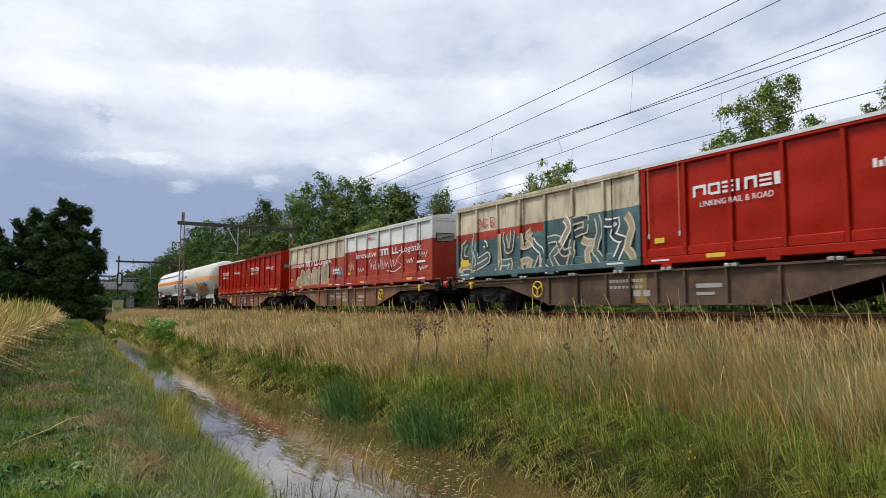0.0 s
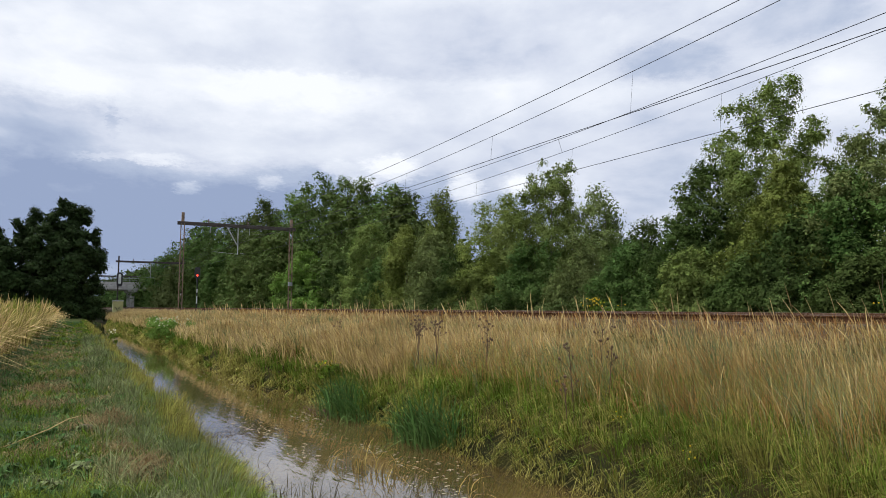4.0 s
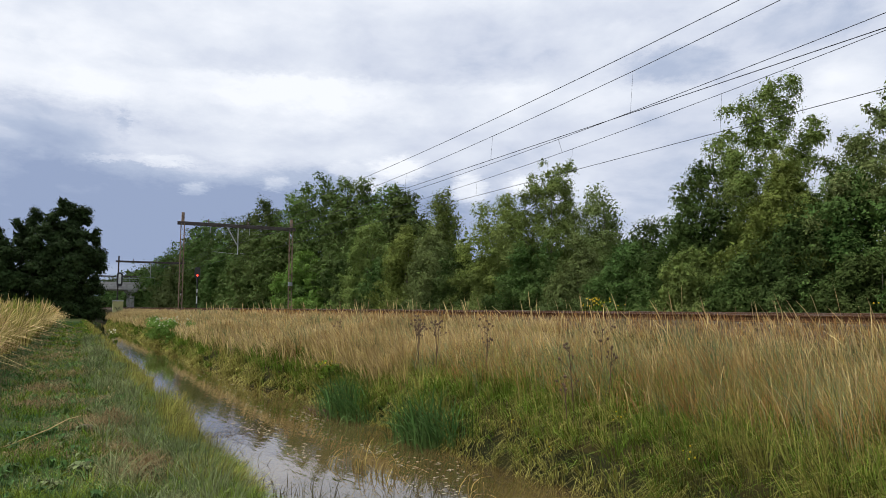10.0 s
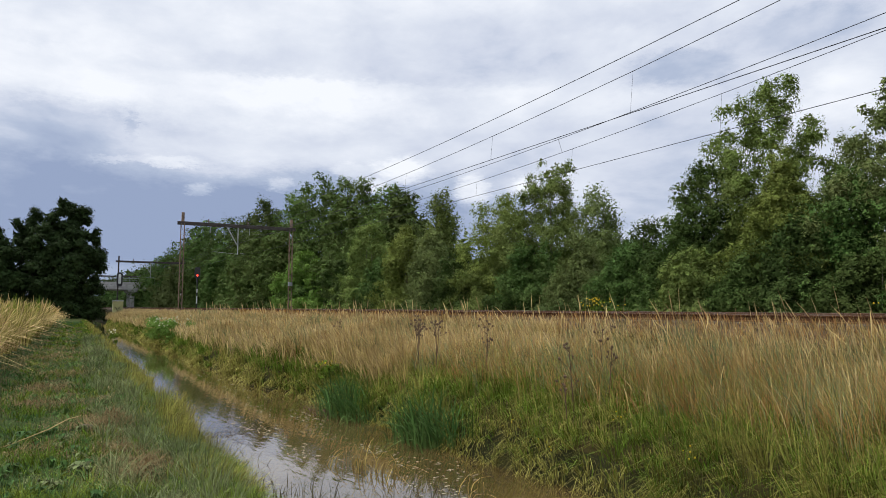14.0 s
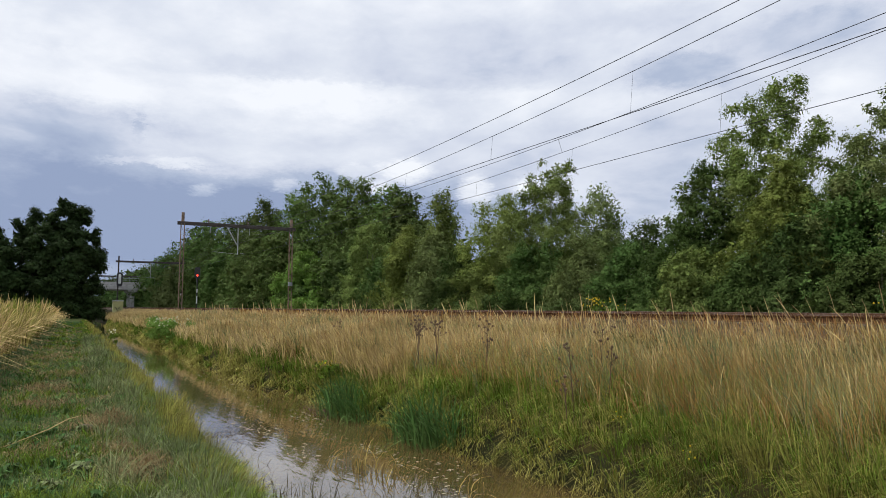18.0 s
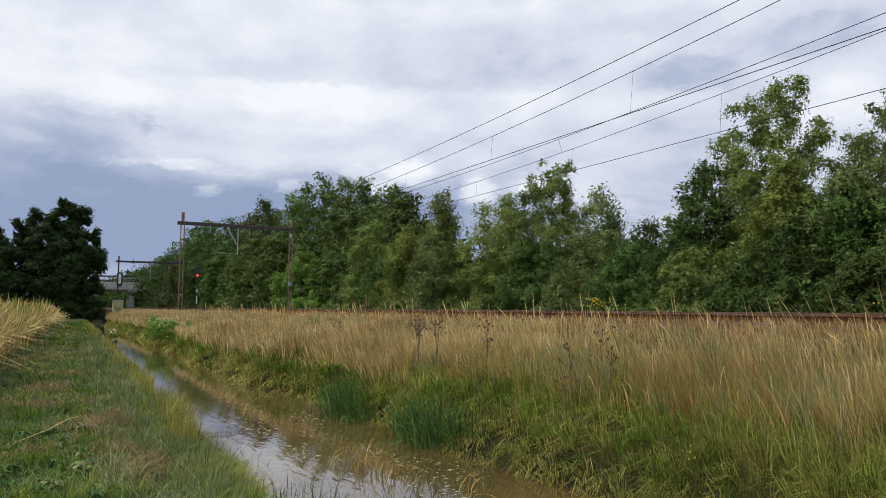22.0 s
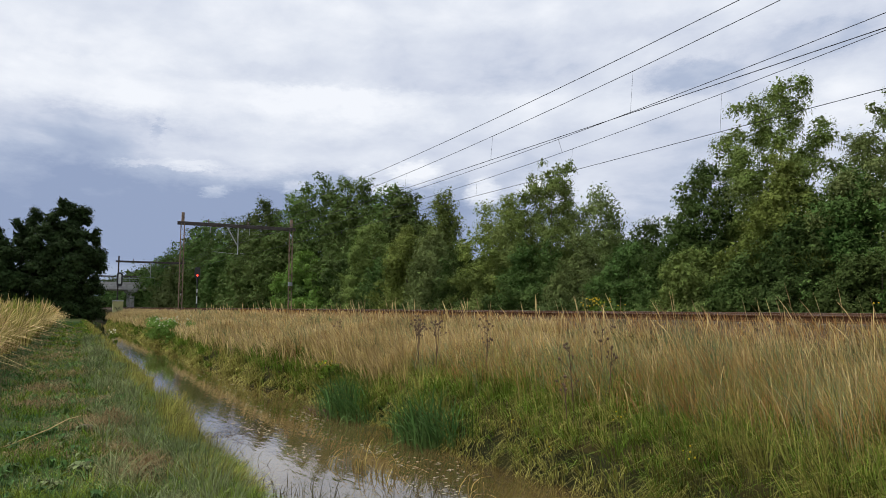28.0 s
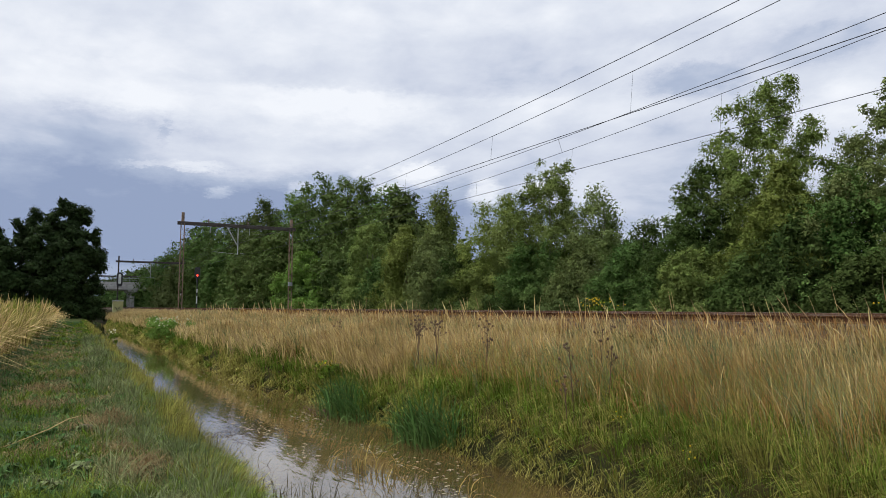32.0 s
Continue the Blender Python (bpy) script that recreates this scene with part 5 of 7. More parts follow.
def tank_wagon(x, length, barrel, paint, label, frame_mat, shield):
    half = length / 2
    w = empty("tank_wagon", pose(x, NEAR_TRACK, RAIL_Z), label, "tank wagon", "wagons of the passing freight train")
    bh = barrel / 2
    prof = [(-bh, 0.0)] + [(-bh + 0.62 * (1 - math.cos(a)), TANK_R * math.sin(a) ** 0.8) for a in [math.pi / 2 * k / 9 for k in range(1, 10)]]
    prof += [(-bh + 0.66 + (barrel - 1.32) * k / 6, TANK_R) for k in range(1, 6)]
    prof += [(-p[0], p[1]) for p in reversed(prof[:10])]
    bm = bmesh.new()
    lathe(bm, prof, 40, pose(0, 0, TANK_Z))
    body = part("barrel", bm, paint, w, flat=False)
    for s in (-bh + 0.64, bh - 0.64):
        bm = bmesh.new()
        lathe(bm, [(s - 0.02, TANK_R - 0.01), (s - 0.02, TANK_R + 0.008), (s + 0.02, TANK_R + 0.008), (s + 0.02, TANK_R - 0.01)], 40, pose(0, 0, TANK_Z))
        part("weld_seam", bm, paint, body)
    if shield:
        bm = bmesh.new()
        angs = [radians(90 - 58 + 116 * k / 16) for k in range(17)]
        for r0, r1 in ((TANK_R + 0.09, TANK_R + 0.075),):
            lo = [[bm.verts.new((xx, r * math.cos(a), TANK_Z + r * math.sin(a))) for a in angs] for xx, r in ((-bh + 0.5, r0), (bh - 0.6, r0), (bh - 0.6, r1), (-bh + 0.5, r1))]
            for a, b in ((0, 1), (1, 2), (2, 3), (3, 0)):
                for k in range(16):
                    bm.faces.new((lo[a][k], lo[a][k + 1], lo[b][k + 1], lo[b][k]))
            for k in (0, 16):
                bm.faces.new((lo[0][k], lo[1][k], lo[2][k], lo[3][k]))
        bmesh.ops.recalc_face_normals(bm, faces=bm.faces[:])
        sh = part("sun_shield", bm, M["tarp"], w, "white sun shield over the barrel")
        for k in range(7):
            xx = -bh + 0.52 + (barrel - 1.14) * k / 6
            bm = bmesh.new()
            tube(bm, [(xx, (TANK_R + 0.1) * math.cos(a), TANK_Z + (TANK_R + 0.1) * math.sin(a)) for a in angs], 0.015, 4)
            part("shield_seam", bm, M["tarp"] if 0 < k < 6 else M["grime"], sh)
        for q in (0, 16):
            a = angs[q]
            part("shield_edge", rods([((-bh + 0.5, (TANK_R + 0.085) * math.cos(a), TANK_Z + (TANK_R + 0.085) * math.sin(a)), (bh - 0.6, (TANK_R + 0.085) * math.cos(a), TANK_Z + (TANK_R + 0.085) * math.sin(a)))], 0.02, 5), M["grime"], sh)
    else:
        for k in range(10):
            xx = -bh + 0.9 + (barrel - 1.8) * k / 9
            a = radians(180 - 38)
            part("lug", boxes((xx - 0.04, xx + 0.04, TANK_R * math.cos(a) - 0.07, TANK_R * math.cos(a) + 0.02, TANK_Z + TANK_R * math.sin(a) - 0.03, TANK_Z + TANK_R * math.sin(a) + 0.03), bevel=0.01), paint, body)
    # underframe
    bog = half - 2.55
    for s in (-1, 1):
        for e in (-1, 1):
            bm = bmesh.new()
            xa, xb = e * (half - 0.65), e * (bog - 2.0)
            prism(bm, [(min(xa, xb), 0.95), (min(xa, xb), 1.2), (max(xa, xb), 1.2), (max(xa, xb), 0.95)], s * 1.15 - 0.05, s * 1.15 + 0.05)
            sb = part("solebar", bm, frame_mat, w)
            # saddle that carries the barrel
            bm = bmesh.new()
            cx = e * (bog + 0.1)
            prism(bm, [(cx - 1.25, 1.2), (cx - 1.0, 1.34), (cx + 1.0, 1.34), (cx + 1.25, 1.2)], s * 1.0 - 0.22, s * 1.0 + 0.2)
            part("saddle", bm, frame_mat, w)
    part("side_pipe", rods([((-bog + 2.0, -1.1, 1.08), (bog - 2.0, -1.1, 1.08)), ((-bog + 2.0, 1.1, 1.08), (bog - 2.0, 1.1, 1.08))], 0.06, 8), M["pipe_cream"] if not shield else M["grime"], w)
    part("underframe", boxes((-half + 0.6, half - 0.6, -0.25, 0.25, 0.85, 1.15), (-half + 0.55, -half + 0.8, -1.25, 1.25, 0.85, 1.2), (half - 0.8, half - 0.55, -1.25, 1.25, 0.85, 1.2)), M["grime"], w)
    for e in (-1, 1):
        part("wedge", prism(bmesh.new(), [(e * (half - 0.8), 1.2), (e * (bh - 0.1), 1.95), (e * (bh - 0.55), 1.3), (e * (bh - 0.6), 1.2)], -0.9, 0.9), M["black_paint"] if not shield else paint, w)
        WHEELSETS.extend(bogie(w, e * bog, M["bogie_grey"]))
    buffers(w, half, M["buffer_red"])
    # valves, brake gear and hand wheel under the barrel
    for k, (vx, r) in enumerate(((-0.9, 0.11), (-0.5, 0.09), (0.0, 0.13), (0.5, 0.08))):
        bm = bmesh.new()
        rod(bm, (vx, -0.9, 0.95), (vx, -1.18, 0.95), r, 12)
        rod(bm, (vx, -1.0, 0.95), (vx + 0.1, -1.0, 1.25), 0.05, 8)
        v = part("valve", bm, M["grime"], w)
        if k in (0, 2):
            bm = bmesh.new()
            tube(bm, [(vx + 0.12 * math.cos(a), -1.22, 1.1 + 0.1 * math.sin(a)) for a in [2 * math.pi * q / 12 for q in range(13)]], 0.022, 5)
            rod(bm, (vx - 0.12, -1.22, 1.1), (vx + 0.12, -1.22, 1.1), 0.015, 5)
            part("valve_wheel", bm, M["spray_green"] if k == 0 else M["letter_blue"], v, "painted valve wheel")
        else:
            part("valve_plate", boxes((vx - 0.09, vx + 0.09, -1.21, -1.19, 1.1, 1.28)), M["white_paint"], v)
    bm = bmesh.new()
    tube(bm, [(1.0 + 0.2 * math.cos(a), -1.22, 1.05 + 0.2 * math.sin(a)) for a in [2 * math.pi * k / 18 for k in range(19)]], 0.02, 6)
    for k in range(4):
        rod(bm, (1.0, -1.22, 1.05), (1.0 + 0.19 * math.cos(k * 1.57), -1.22, 1.05 + 0.19 * math.sin(k * 1.57)), 0.015, 5)
    part("hand_wheel", bm, M["galvanised"], w)
    part("brake_gear", boxes((-3.6, -2.4, -0.9, -0.3, 0.5, 0.85), (2.2, 3.0, -0.8, -0.2, 0.5, 0.8), (-2.2, 2.0, -0.6, -0.5, 0.55, 0.62), bevel=0.02), M["grime"], w)
    # platform, ladder and rails at the leading end
    e = 1
    bm = bmesh.new()
    for yy in (-1.15, 1.15):
        tube(bm, [(half - 0.85, yy, 1.2), (half - 0.85, yy, 2.1), (half - 0.62, yy, 2.25), (half - 0.4, yy, 2.1), (half - 0.4, yy, 1.2)], 0.022, 6)
    tube(bm, [(half - 0.5, -1.15, 2.1), (half - 0.5, 1.15, 2.1)], 0.02, 6)
    tube(bm, [(half - 0.5, -1.15, 1.7), (half - 0.5, 1.15, 1.7)], 0.02, 6)
    part("end_railing", bm, M["black_paint"], w)
    part("end_platform", boxes((half - 1.1, half - 0.35, -1.3, 1.3, 1.2, 1.25)), M["grime"], w)
    part("step", boxes((half - 0.9, half - 0.55, -1.3, -1.1, 0.45, 0.5), (half - 0.88, half - 0.85, -1.28, -1.22, 0.45, 1.0), (half - 0.6, half - 0.57, -1.28, -1.22, 0.45, 1.0)), M["white_paint"], w)
    part("step", boxes((-half + 0.55, -half + 0.9, -1.3, -1.1, 0.45, 0.5), (-half + 0.57, -half + 0.6, -1.28, -1.22, 0.45, 1.0), (-half + 0.85, -half + 0.88, -1.28, -1.22, 0.45, 1.0)), M["white_paint"], w)
    return w, half, bh, body


def tank_scrawl(parent, x, z, w, h, mat, seed, width=0.03, n=14):
    rng = random.Random(seed)
    pts = []
    for k in range(n * 2 + 1):
        q = k / 2
        pts.append((x + w * q / n, z + h * (0.5 + 0.5 * math.sin(q * 2.2 + rng.uniform(-0.4, 0.4)))))
    tank_stroke(pts, width, parent, mat, "graffiti_tag")


def dense(points, step=0.08):
    out = []
    for p, q in zip(points, points[1:]):
        n = max(1, int(math.hypot(q[0] - p[0], q[1] - p[1]) / step))
        out += [(p[0] + (q[0] - p[0]) * k / n, p[1] + (q[1] - p[1]) * k / n) for k in range(n)]
    return out + [points[-1]]


def build_tanks():
    pa = tank_paint("pale_grey_tank_paint", (0.56, 0.54, 0.47), 2.81, 0.185, (0.74, 0.34, 0.13))
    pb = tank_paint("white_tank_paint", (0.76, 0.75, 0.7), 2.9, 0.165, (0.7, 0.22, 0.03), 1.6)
    a, half, bh, body = tank_wagon(-70.2, 16.6, 14.4, pa, "pale grey gas tank wagon with orange band and graffiti", M["solebar_white"], False)
    hazard_board(a, -7.0, -4.4, 1.35, 2.12, -1.5, -4.85, [(-6.0, 1.86, 0.2, M["letter"]), (-5.6, 1.86, 0.2, M["letter"]), (-5.2, 1.86, 0.2, M["letter"])])
    on_tank([(-6.6, -4.35, 3.02, 3.62)], body, M["white_paint"], "white_field", 8)
    for pts in ([(-6.45, 3.1), (-6.3, 3.45)], [(-6.2, 3.5), (-6.05, 3.2)], [(-6.4, 3.08), (-6.25, 3.14), (-6.05, 3.08)]):
        tank_stroke(dense(pts), 0.09, body, M["letter_blue"], "logo", 0.012)
    for k in range(3):
        tank_stroke(dense([(-5.62 + 0.42 * k, 3.12), (-5.52 + 0.42 * k, 3.46)]), 0.3, body, M["letter_blue"], "logo", 0.012)
    # the big orange and blue piece
    letters = [[(1.05, 1.5), (1.0, 2.28), (1.5, 2.3), (1.55, 1.98), (1.15, 1.92)], [(1.9, 2.35), (1.78, 1.58), (2.2, 1.52)], [(2.5, 2.3), (2.38, 1.8), (2.6, 1.52), (2.9, 1.7), (2.85, 2.25), (2.5, 2.3)], [(3.1, 2.38), (3.25, 1.58), (3.5, 2.0), (3.7, 1.58), (3.85, 2.4)], [(4.0, 1.58), (4.3, 2.42), (4.7, 1.58)], [(4.1, 1.92), (4.6, 1.92)]]
    for g in letters:
        tank_stroke(dense(g), 0.72, body, M["spray_blue"], "graffiti_halo", 0.005, "light blue spray halo")
    for g in letters + [[(0.72, 2.2), (0.95, 2.1)], [(4.75, 2.4), (4.9, 2.1)]]:
        tank_stroke(dense(g), 0.46, body, M["letter_black"], "graffiti_outline", 0.009)
    for g in letters:
        tank_stroke(dense(g), 0.25, body, M["spray_orange"], "graffiti_letter", 0.013, "orange sprayed letter shape")
    for g in ([(1.0, 2.28), (1.45, 2.3)], [(1.9, 2.35), (1.84, 2.0)], [(2.5, 2.3), (2.85, 2.28)], [(3.1, 2.36), (3.15, 2.1)], [(3.8, 2.3), (3.85, 2.4)], [(4.22, 2.2), (4.3, 2.42), (4.38, 2.2)]):
        tank_stroke(dense(g), 0.24, body, M["spray_yellow"], "graffiti_fade", 0.015, "yellow fade of the letter tops")
    for k, (x, z) in enumerate(((1.2, 1.62), (2.05, 1.56), (1.85, 2.1), (2.62, 1.62), (3.4, 1.8), (3.72, 1.72), (4.3, 2.42), (2.45, 2.05), (4.55, 1.75))):
        tank_stroke(dense([(x - 0.04, z), (x + 0.04, z)], 0.02), 0.1 + 0.03 * (k % 3), body, M["spray_blue"], "graffiti_dot", 0.018)
    # tags on the leading end
    for k, (yy, zz, w, h) in enumerate(((-0.75, 3.55, 0.75, 0.2), (-0.7, 3.36, 0.6, 0.1), (0.35, 3.72, 0.55, 0.2), (0.42, 3.45, 0.5, 0.16))):
        rng = random.Random(70 + k)
        pts = []
        for q in range(19):
            py, pz = yy + w * q / 18, zz + h * (0.5 + 0.5 * math.sin(q * 1.25 + rng.uniform(-0.4, 0.4)))
            u = min(1.0, (math.hypot(py, pz - TANK_Z) / TANK_R)) ** 1.25
            pts.append((bh - 0.62 * (1 - math.cos(math.asin(u))) + 0.015, py, pz))
        bm = bmesh.new()
        tube(bm, pts, 0.016, 4)
        part("graffiti_tag", bm, M["letter_black"], body)
    bm = bmesh.new()
    tube(bm, [(bh + 0.02, 0.32 * math.cos(q), 2.25 + 0.32 * math.sin(q)) for q in [2 * math.pi * j / 18 for j in range(19)]], 0.035, 5)
    rod(bm, (bh - 0.03, 0, 2.25), (bh + 0.03, 0, 2.25), 0.28, 18)
    part("manhole_cover", bm, M["letter_grey"], body, "round bolted manhole cover")
    # black end wall and white drop brackets by the hand wheel
    part("end_wall", boxes((bh + 0.05, bh + 0.7, -1.2, -1.15, 1.25, 1.8), (bh + 0.65, bh + 0.7, -1.2, 1.2, 1.25, 1.8)), M["grime"], a)
    for dx in (-0.2, 0.35):
        bm = bmesh.new()
        tube(bm, [(dx, -1.3, 1.5), (dx + 0.12, -1.32, 1.2), (dx + 0.02, -1.3, 1.05), (dx + 0.2, -1.3, 0.75)], 0.055, 4)
        part("drop_bracket", bm, M["solebar_white"], a)
    for k, (x, z, w, h) in enumerate(((-3.9, 2.2, 0.8, 0.22), (-3.8, 1.98, 0.9, 0.2), (5.15, 1.98, 0.55, 0.3))):
        tank_scrawl(body, x, z, w, h, M["letter_black"], 30 + k, 0.028)
    tank_scrawl(body, -2.3, 1.95, 1.1, 0.5, M["spray_green"], 40, 0.04)
    on_tank([(4.9 + 0.34 * k, 5.15 + 0.34 * k, 2.4, 2.47) for k in range(4)] + [(5.0, 6.2, 2.32, 2.34)], body, M["letter_grey"], "stencil", 1)
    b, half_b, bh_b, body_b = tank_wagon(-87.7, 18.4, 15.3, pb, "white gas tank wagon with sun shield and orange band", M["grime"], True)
    hazard_board(b, -6.9, -5.3, 1.25, 2.05, -1.45, -5.7, [(-6.55, 1.72, 0.22, M["letter"]), (-6.2, 1.85, 0.16, M["letter"]), (-6.35, 1.45, 0.2, M["buffer_red"])])
    part("notice_plate", boxes((-5.25, -4.85, -1.47, -1.43, 1.25, 1.6)), M["hazard"], b)
    for x0, x1, z0, z1 in ((5.25, 6.65, 2.18, 2.62), (-7.2, -6.0, 3.2, 3.6)):
        on_tank([(x0, x1, z0, z1)], body_b, M["letter_blue"], "logo", 6)
        w = x1 - x0
        for k in (0, 1):
            cx = x0 + w * (0.28 + 0.44 * k)
            tank_stroke([(cx + 0.2 * w * math.cos(q), (z0 + z1) / 2 + 0.4 * (z1 - z0) * math.sin(q)) for q in [2 * math.pi * j / 16 for j in range(17)]], 0.07, body_b, M["white_paint"], "logo_ring", 0.008)
    on_tank([(4.2, 4.9, 2.0, 2.03), (4.2, 4.8, 1.92, 1.95), (4.3, 4.8, 1.84, 1.87), (5.4, 5.65, 2.02, 2.08), (5.85, 6.15, 2.02, 2.08), (5.4, 5.65, 1.88, 1.94), (5.8, 6.05, 1.88, 1.94)], body_b, M["letter_grey"], "stencil", 1)
    on_tank([(0.2, 1.1, 1.75, 1.95)], body_b, M["letter_grey"], "faded_panel", 2)
    # ledges along the barrel's foot
    for x0, x1 in ((-7.3, -3.6), (2.2, 7.2)):
        bm = bmesh.new()
        prism(bm, [(x0, 1.42), (x0 + (0.9 if x0 > 0 else 0), 1.62), (x1 - (0.9 if x0 < 0 else 0), 1.62), (x1, 1.42)], -1.32, -1.2)
        part("foot_ledge", bm, M["white_paint"], b)
    for k, (cx, mt) in enumerate(((8.4, M["spray_orange"]), (8.85, M["buffer_red"]))):
        part("lamp_drum", rods([((cx - 0.15, -1.25, 0.98), (cx + 0.15, -1.25, 0.98))], 0.15, 12), mt, b)
    bm = bmesh.new()
    tube(bm, [(-9.0, -1.2, 1.2), (-9.05, -1.2, 2.0), (-8.8, -1.2, 2.15), (-8.3, -1.2, 2.1), (-8.3, -1.2, 1.9)], 0.025, 6)
    tube(bm, [(-8.9, -1.2, 1.2), (-8.75, -1.2, 2.0)], 0.02, 6)
    part("end_railing", bm, M["galvanised"], b)
    bm = bmesh.new()
    for dx in (0.0, 0.75):
        tube(bm, [(7.4 + dx, -1.25, 1.25), (7.5 + dx, -1.25, 2.35), (7.75 + dx, -1.25, 2.5), (8.0 + dx, -1.25, 2.35), (8.0 + dx, -1.25, 1.25)], 0.022, 6)
    for z in (1.7, 2.1):
        tube(bm, [(7.45, -1.25, z), (8.75, -1.25, z)], 0.018, 6)
    part("side_railing", bm, M["galvanised"], b)
    return a, b


TRAIN = [flat_wagon(-12.57, M["wagon_brown"], "brown container flat wagon with yellow brake wheel", -1, [M["wagon_brown"]]),
         flat_wagon(-32.31, M["wagon_rust"], "rusty orange-brown container flat wagon with yellow brake wheel", 1, [M["wagon_rust"], M["wagon_brown"], M["wagon_rust"], M["ochre"], M["wagon_brown"], M["wagon_rust"]]),
         flat_wagon(-52.05, M["wagon_rust"], "brown container flat wagon with repainted panels", -1, [M["wagon_rust"], M["buffer_dull"], M["wagon_brown"], M["ochre"], M["wagon_brown"], M["buffer_dull"]])]
TRAIN += build_containers()
TRAIN += list(build_tanks())

# ---- trees beyond the railway ----
# x, y, height, crown width, leaf kind, crown, leaves (thousands), droop
RIGHT_TREES = [(-18.1, 28.5, 12.0, 6.2, "leaf_birch", "birch", 30, 0.9), (-16.1, 25.6, 8.0, 4.2, "leaf_olive", "cone", 22, 0.3), (-20.0, 26.0, 7.9, 3.4, "leaf_alder", "forked", 15, 0.2),
               (-24.1, 27.0, 5.9, 3.6, "leaf_alder", "shrub", 10, 0.1), (-26.9, 27.0, 5.5, 3.0, "leaf_willow", "shrub", 8, 0.2), (-11.2, 27.6, 10.3, 6.6, "leaf_willow", "birch", 24, 0.7), (-8.2, 26.5, 9.6, 5.0, "leaf_birch", "birch", 8, 0.5),
               (-18.8, 23.7, 3.7, 3.6, "leaf_birch", "shrub", 14, 0.3), (-16.5, 23.5, 3.3, 2.4, "leaf_alder", "shrub", 9, 0.2), (-15.0, 24.6, 4.6, 3.6, "leaf_shade", "shrub", 11, 0.0), (-12.0, 23.6, 3.0, 3.0, "leaf_alder", "shrub", 10, 0.2),
               (-21.3, 23.8, 3.2, 2.6, "leaf_alder", "shrub", 8, 0.1), (-23.0, 24.2, 4.4, 3.2, "leaf_alder", "dome", 11, 0.2), (-9.6, 23.4, 3.0, 3.4, "leaf_alder", "shrub", 6, 0.2), (-20.5, 25.0, 5.2, 3.8, "leaf_alder", "dome", 12, 0.1), (-13.6, 26.0, 6.6, 4.0, "leaf_alder", "dome", 12, 0.2)]
MID_TREES = [(-31.6, 26.6, 10.4, 5.4, "leaf_birch", "birch", 24, 0.7), (-28.3, 27.4, 8.4, 3.6, "leaf_willow", "column", 11, 0.8), (-26.6, 24.3, 5.3, 3.2, "leaf_willow", "column", 13, 0.8), (-34.6, 25.4, 8.6, 5.4, "leaf_olive", "dome", 20, 0.2),
             (-34.8, 23.8, 4.5, 4.6, "leaf_birch", "shrub", 14, 0.1), (-30.0, 24.0, 5.0, 4.4, "leaf_alder", "dome", 13, 0.2), (-43.9, 26.2, 10.5, 3.8, "leaf_birch", "column", 14, 0.7), (-42.0, 24.2, 6.8, 4.4, "leaf_willow", "column", 13, 0.8),
             (-46.3, 24.3, 7.7, 4.2, "leaf_olive", "column", 13, 0.8), (-38.4, 24.2, 5.4, 3.8, "leaf_alder", "dome", 9, 0.2), (-54.1, 24.8, 8.8, 4.6, "leaf_birch", "forked", 13, 0.4), (-50.2, 24.4, 5.9, 4.2, "leaf_alder", "dome", 9, 0.3),
             (-59.4, 24.6, 6.0, 4.2, "leaf_alder", "dome", 11, 0.3), (-77.0, 26.6, 8.0, 6.0, "leaf_bright", "dome", 11, 0.0), (-61.0, 23.3, 3.4, 4.6, "leaf_bright", "shrub", 7, 0.0), (-52.3, 23.3, 3.0, 3.8, "leaf_birch", "shrub", 7, 0.0)]
WOOD_TREES = [(-56.5, 29.5, 12.2, 7.0, "leaf_oak", "dome", 8, 0.0), (-62.0, 31.0, 14.2, 8.0, "leaf_oak", "dome", 8, 0.0), (-69.5, 31.0, 15.9, 8.6, "leaf_oak", "dome", 9, 0.0), (-76.0, 31.0, 17.2, 8.0, "leaf_oak", "dome", 8, 0.0), (-83.0, 31.0, 18.9, 9.4, "leaf_oak", "dome", 10, 0.0),
              (-90.5, 29.5, 17.4, 8.0, "leaf_oak", "dome", 8, 0.0), (-98.0, 29.5, 15.9, 8.0, "leaf_alder", "dome", 7, 0.0), (-105.5, 30.0, 18.5, 8.0, "leaf_oak", "dome", 8, 0.0), (-115.0, 30.0, 17.6, 9.5, "leaf_oak", "dome", 8, 0.0), (-128.0, 30.0, 18.2, 11.0, "leaf_alder", "dome", 8, 0.0),
              (-143.0, 30.0, 19.4, 13.0, "leaf_oak", "dome", 8, 0.0), (-161.0, 30.0, 20.6, 13.0, "leaf_oak", "dome", 8, 0.0), (-179.0, 30.0, 18.0, 15.0, "leaf_alder", "dome", 7, 0.0), (-201.0, 30.0, 16.8, 18.0, "leaf_oak", "dome", 7, 0.0), (-234.0, 31.0, 14.6, 22.0, "leaf_alder", "dome", 6, 0.0),
              (-86.0, 26.4, 11.2, 6.6, "leaf_oak", "dome", 7, 0.0), (-95.0, 26.4, 12.0, 7.4, "leaf_oak", "dome", 8, 0.0), (-106.0, 26.6, 10.6, 7.6, "leaf_oak", "dome", 7, 0.0), (-118.0, 26.6, 12.5, 9.0, "leaf_alder", "dome", 7, 0.0), (-134.0, 27.0, 13.0, 10.0, "leaf_oak", "dome", 6, 0.0), (-156.0, 27.0, 13.5, 12.0, "leaf_willow", "dome", 6, 0.0)]
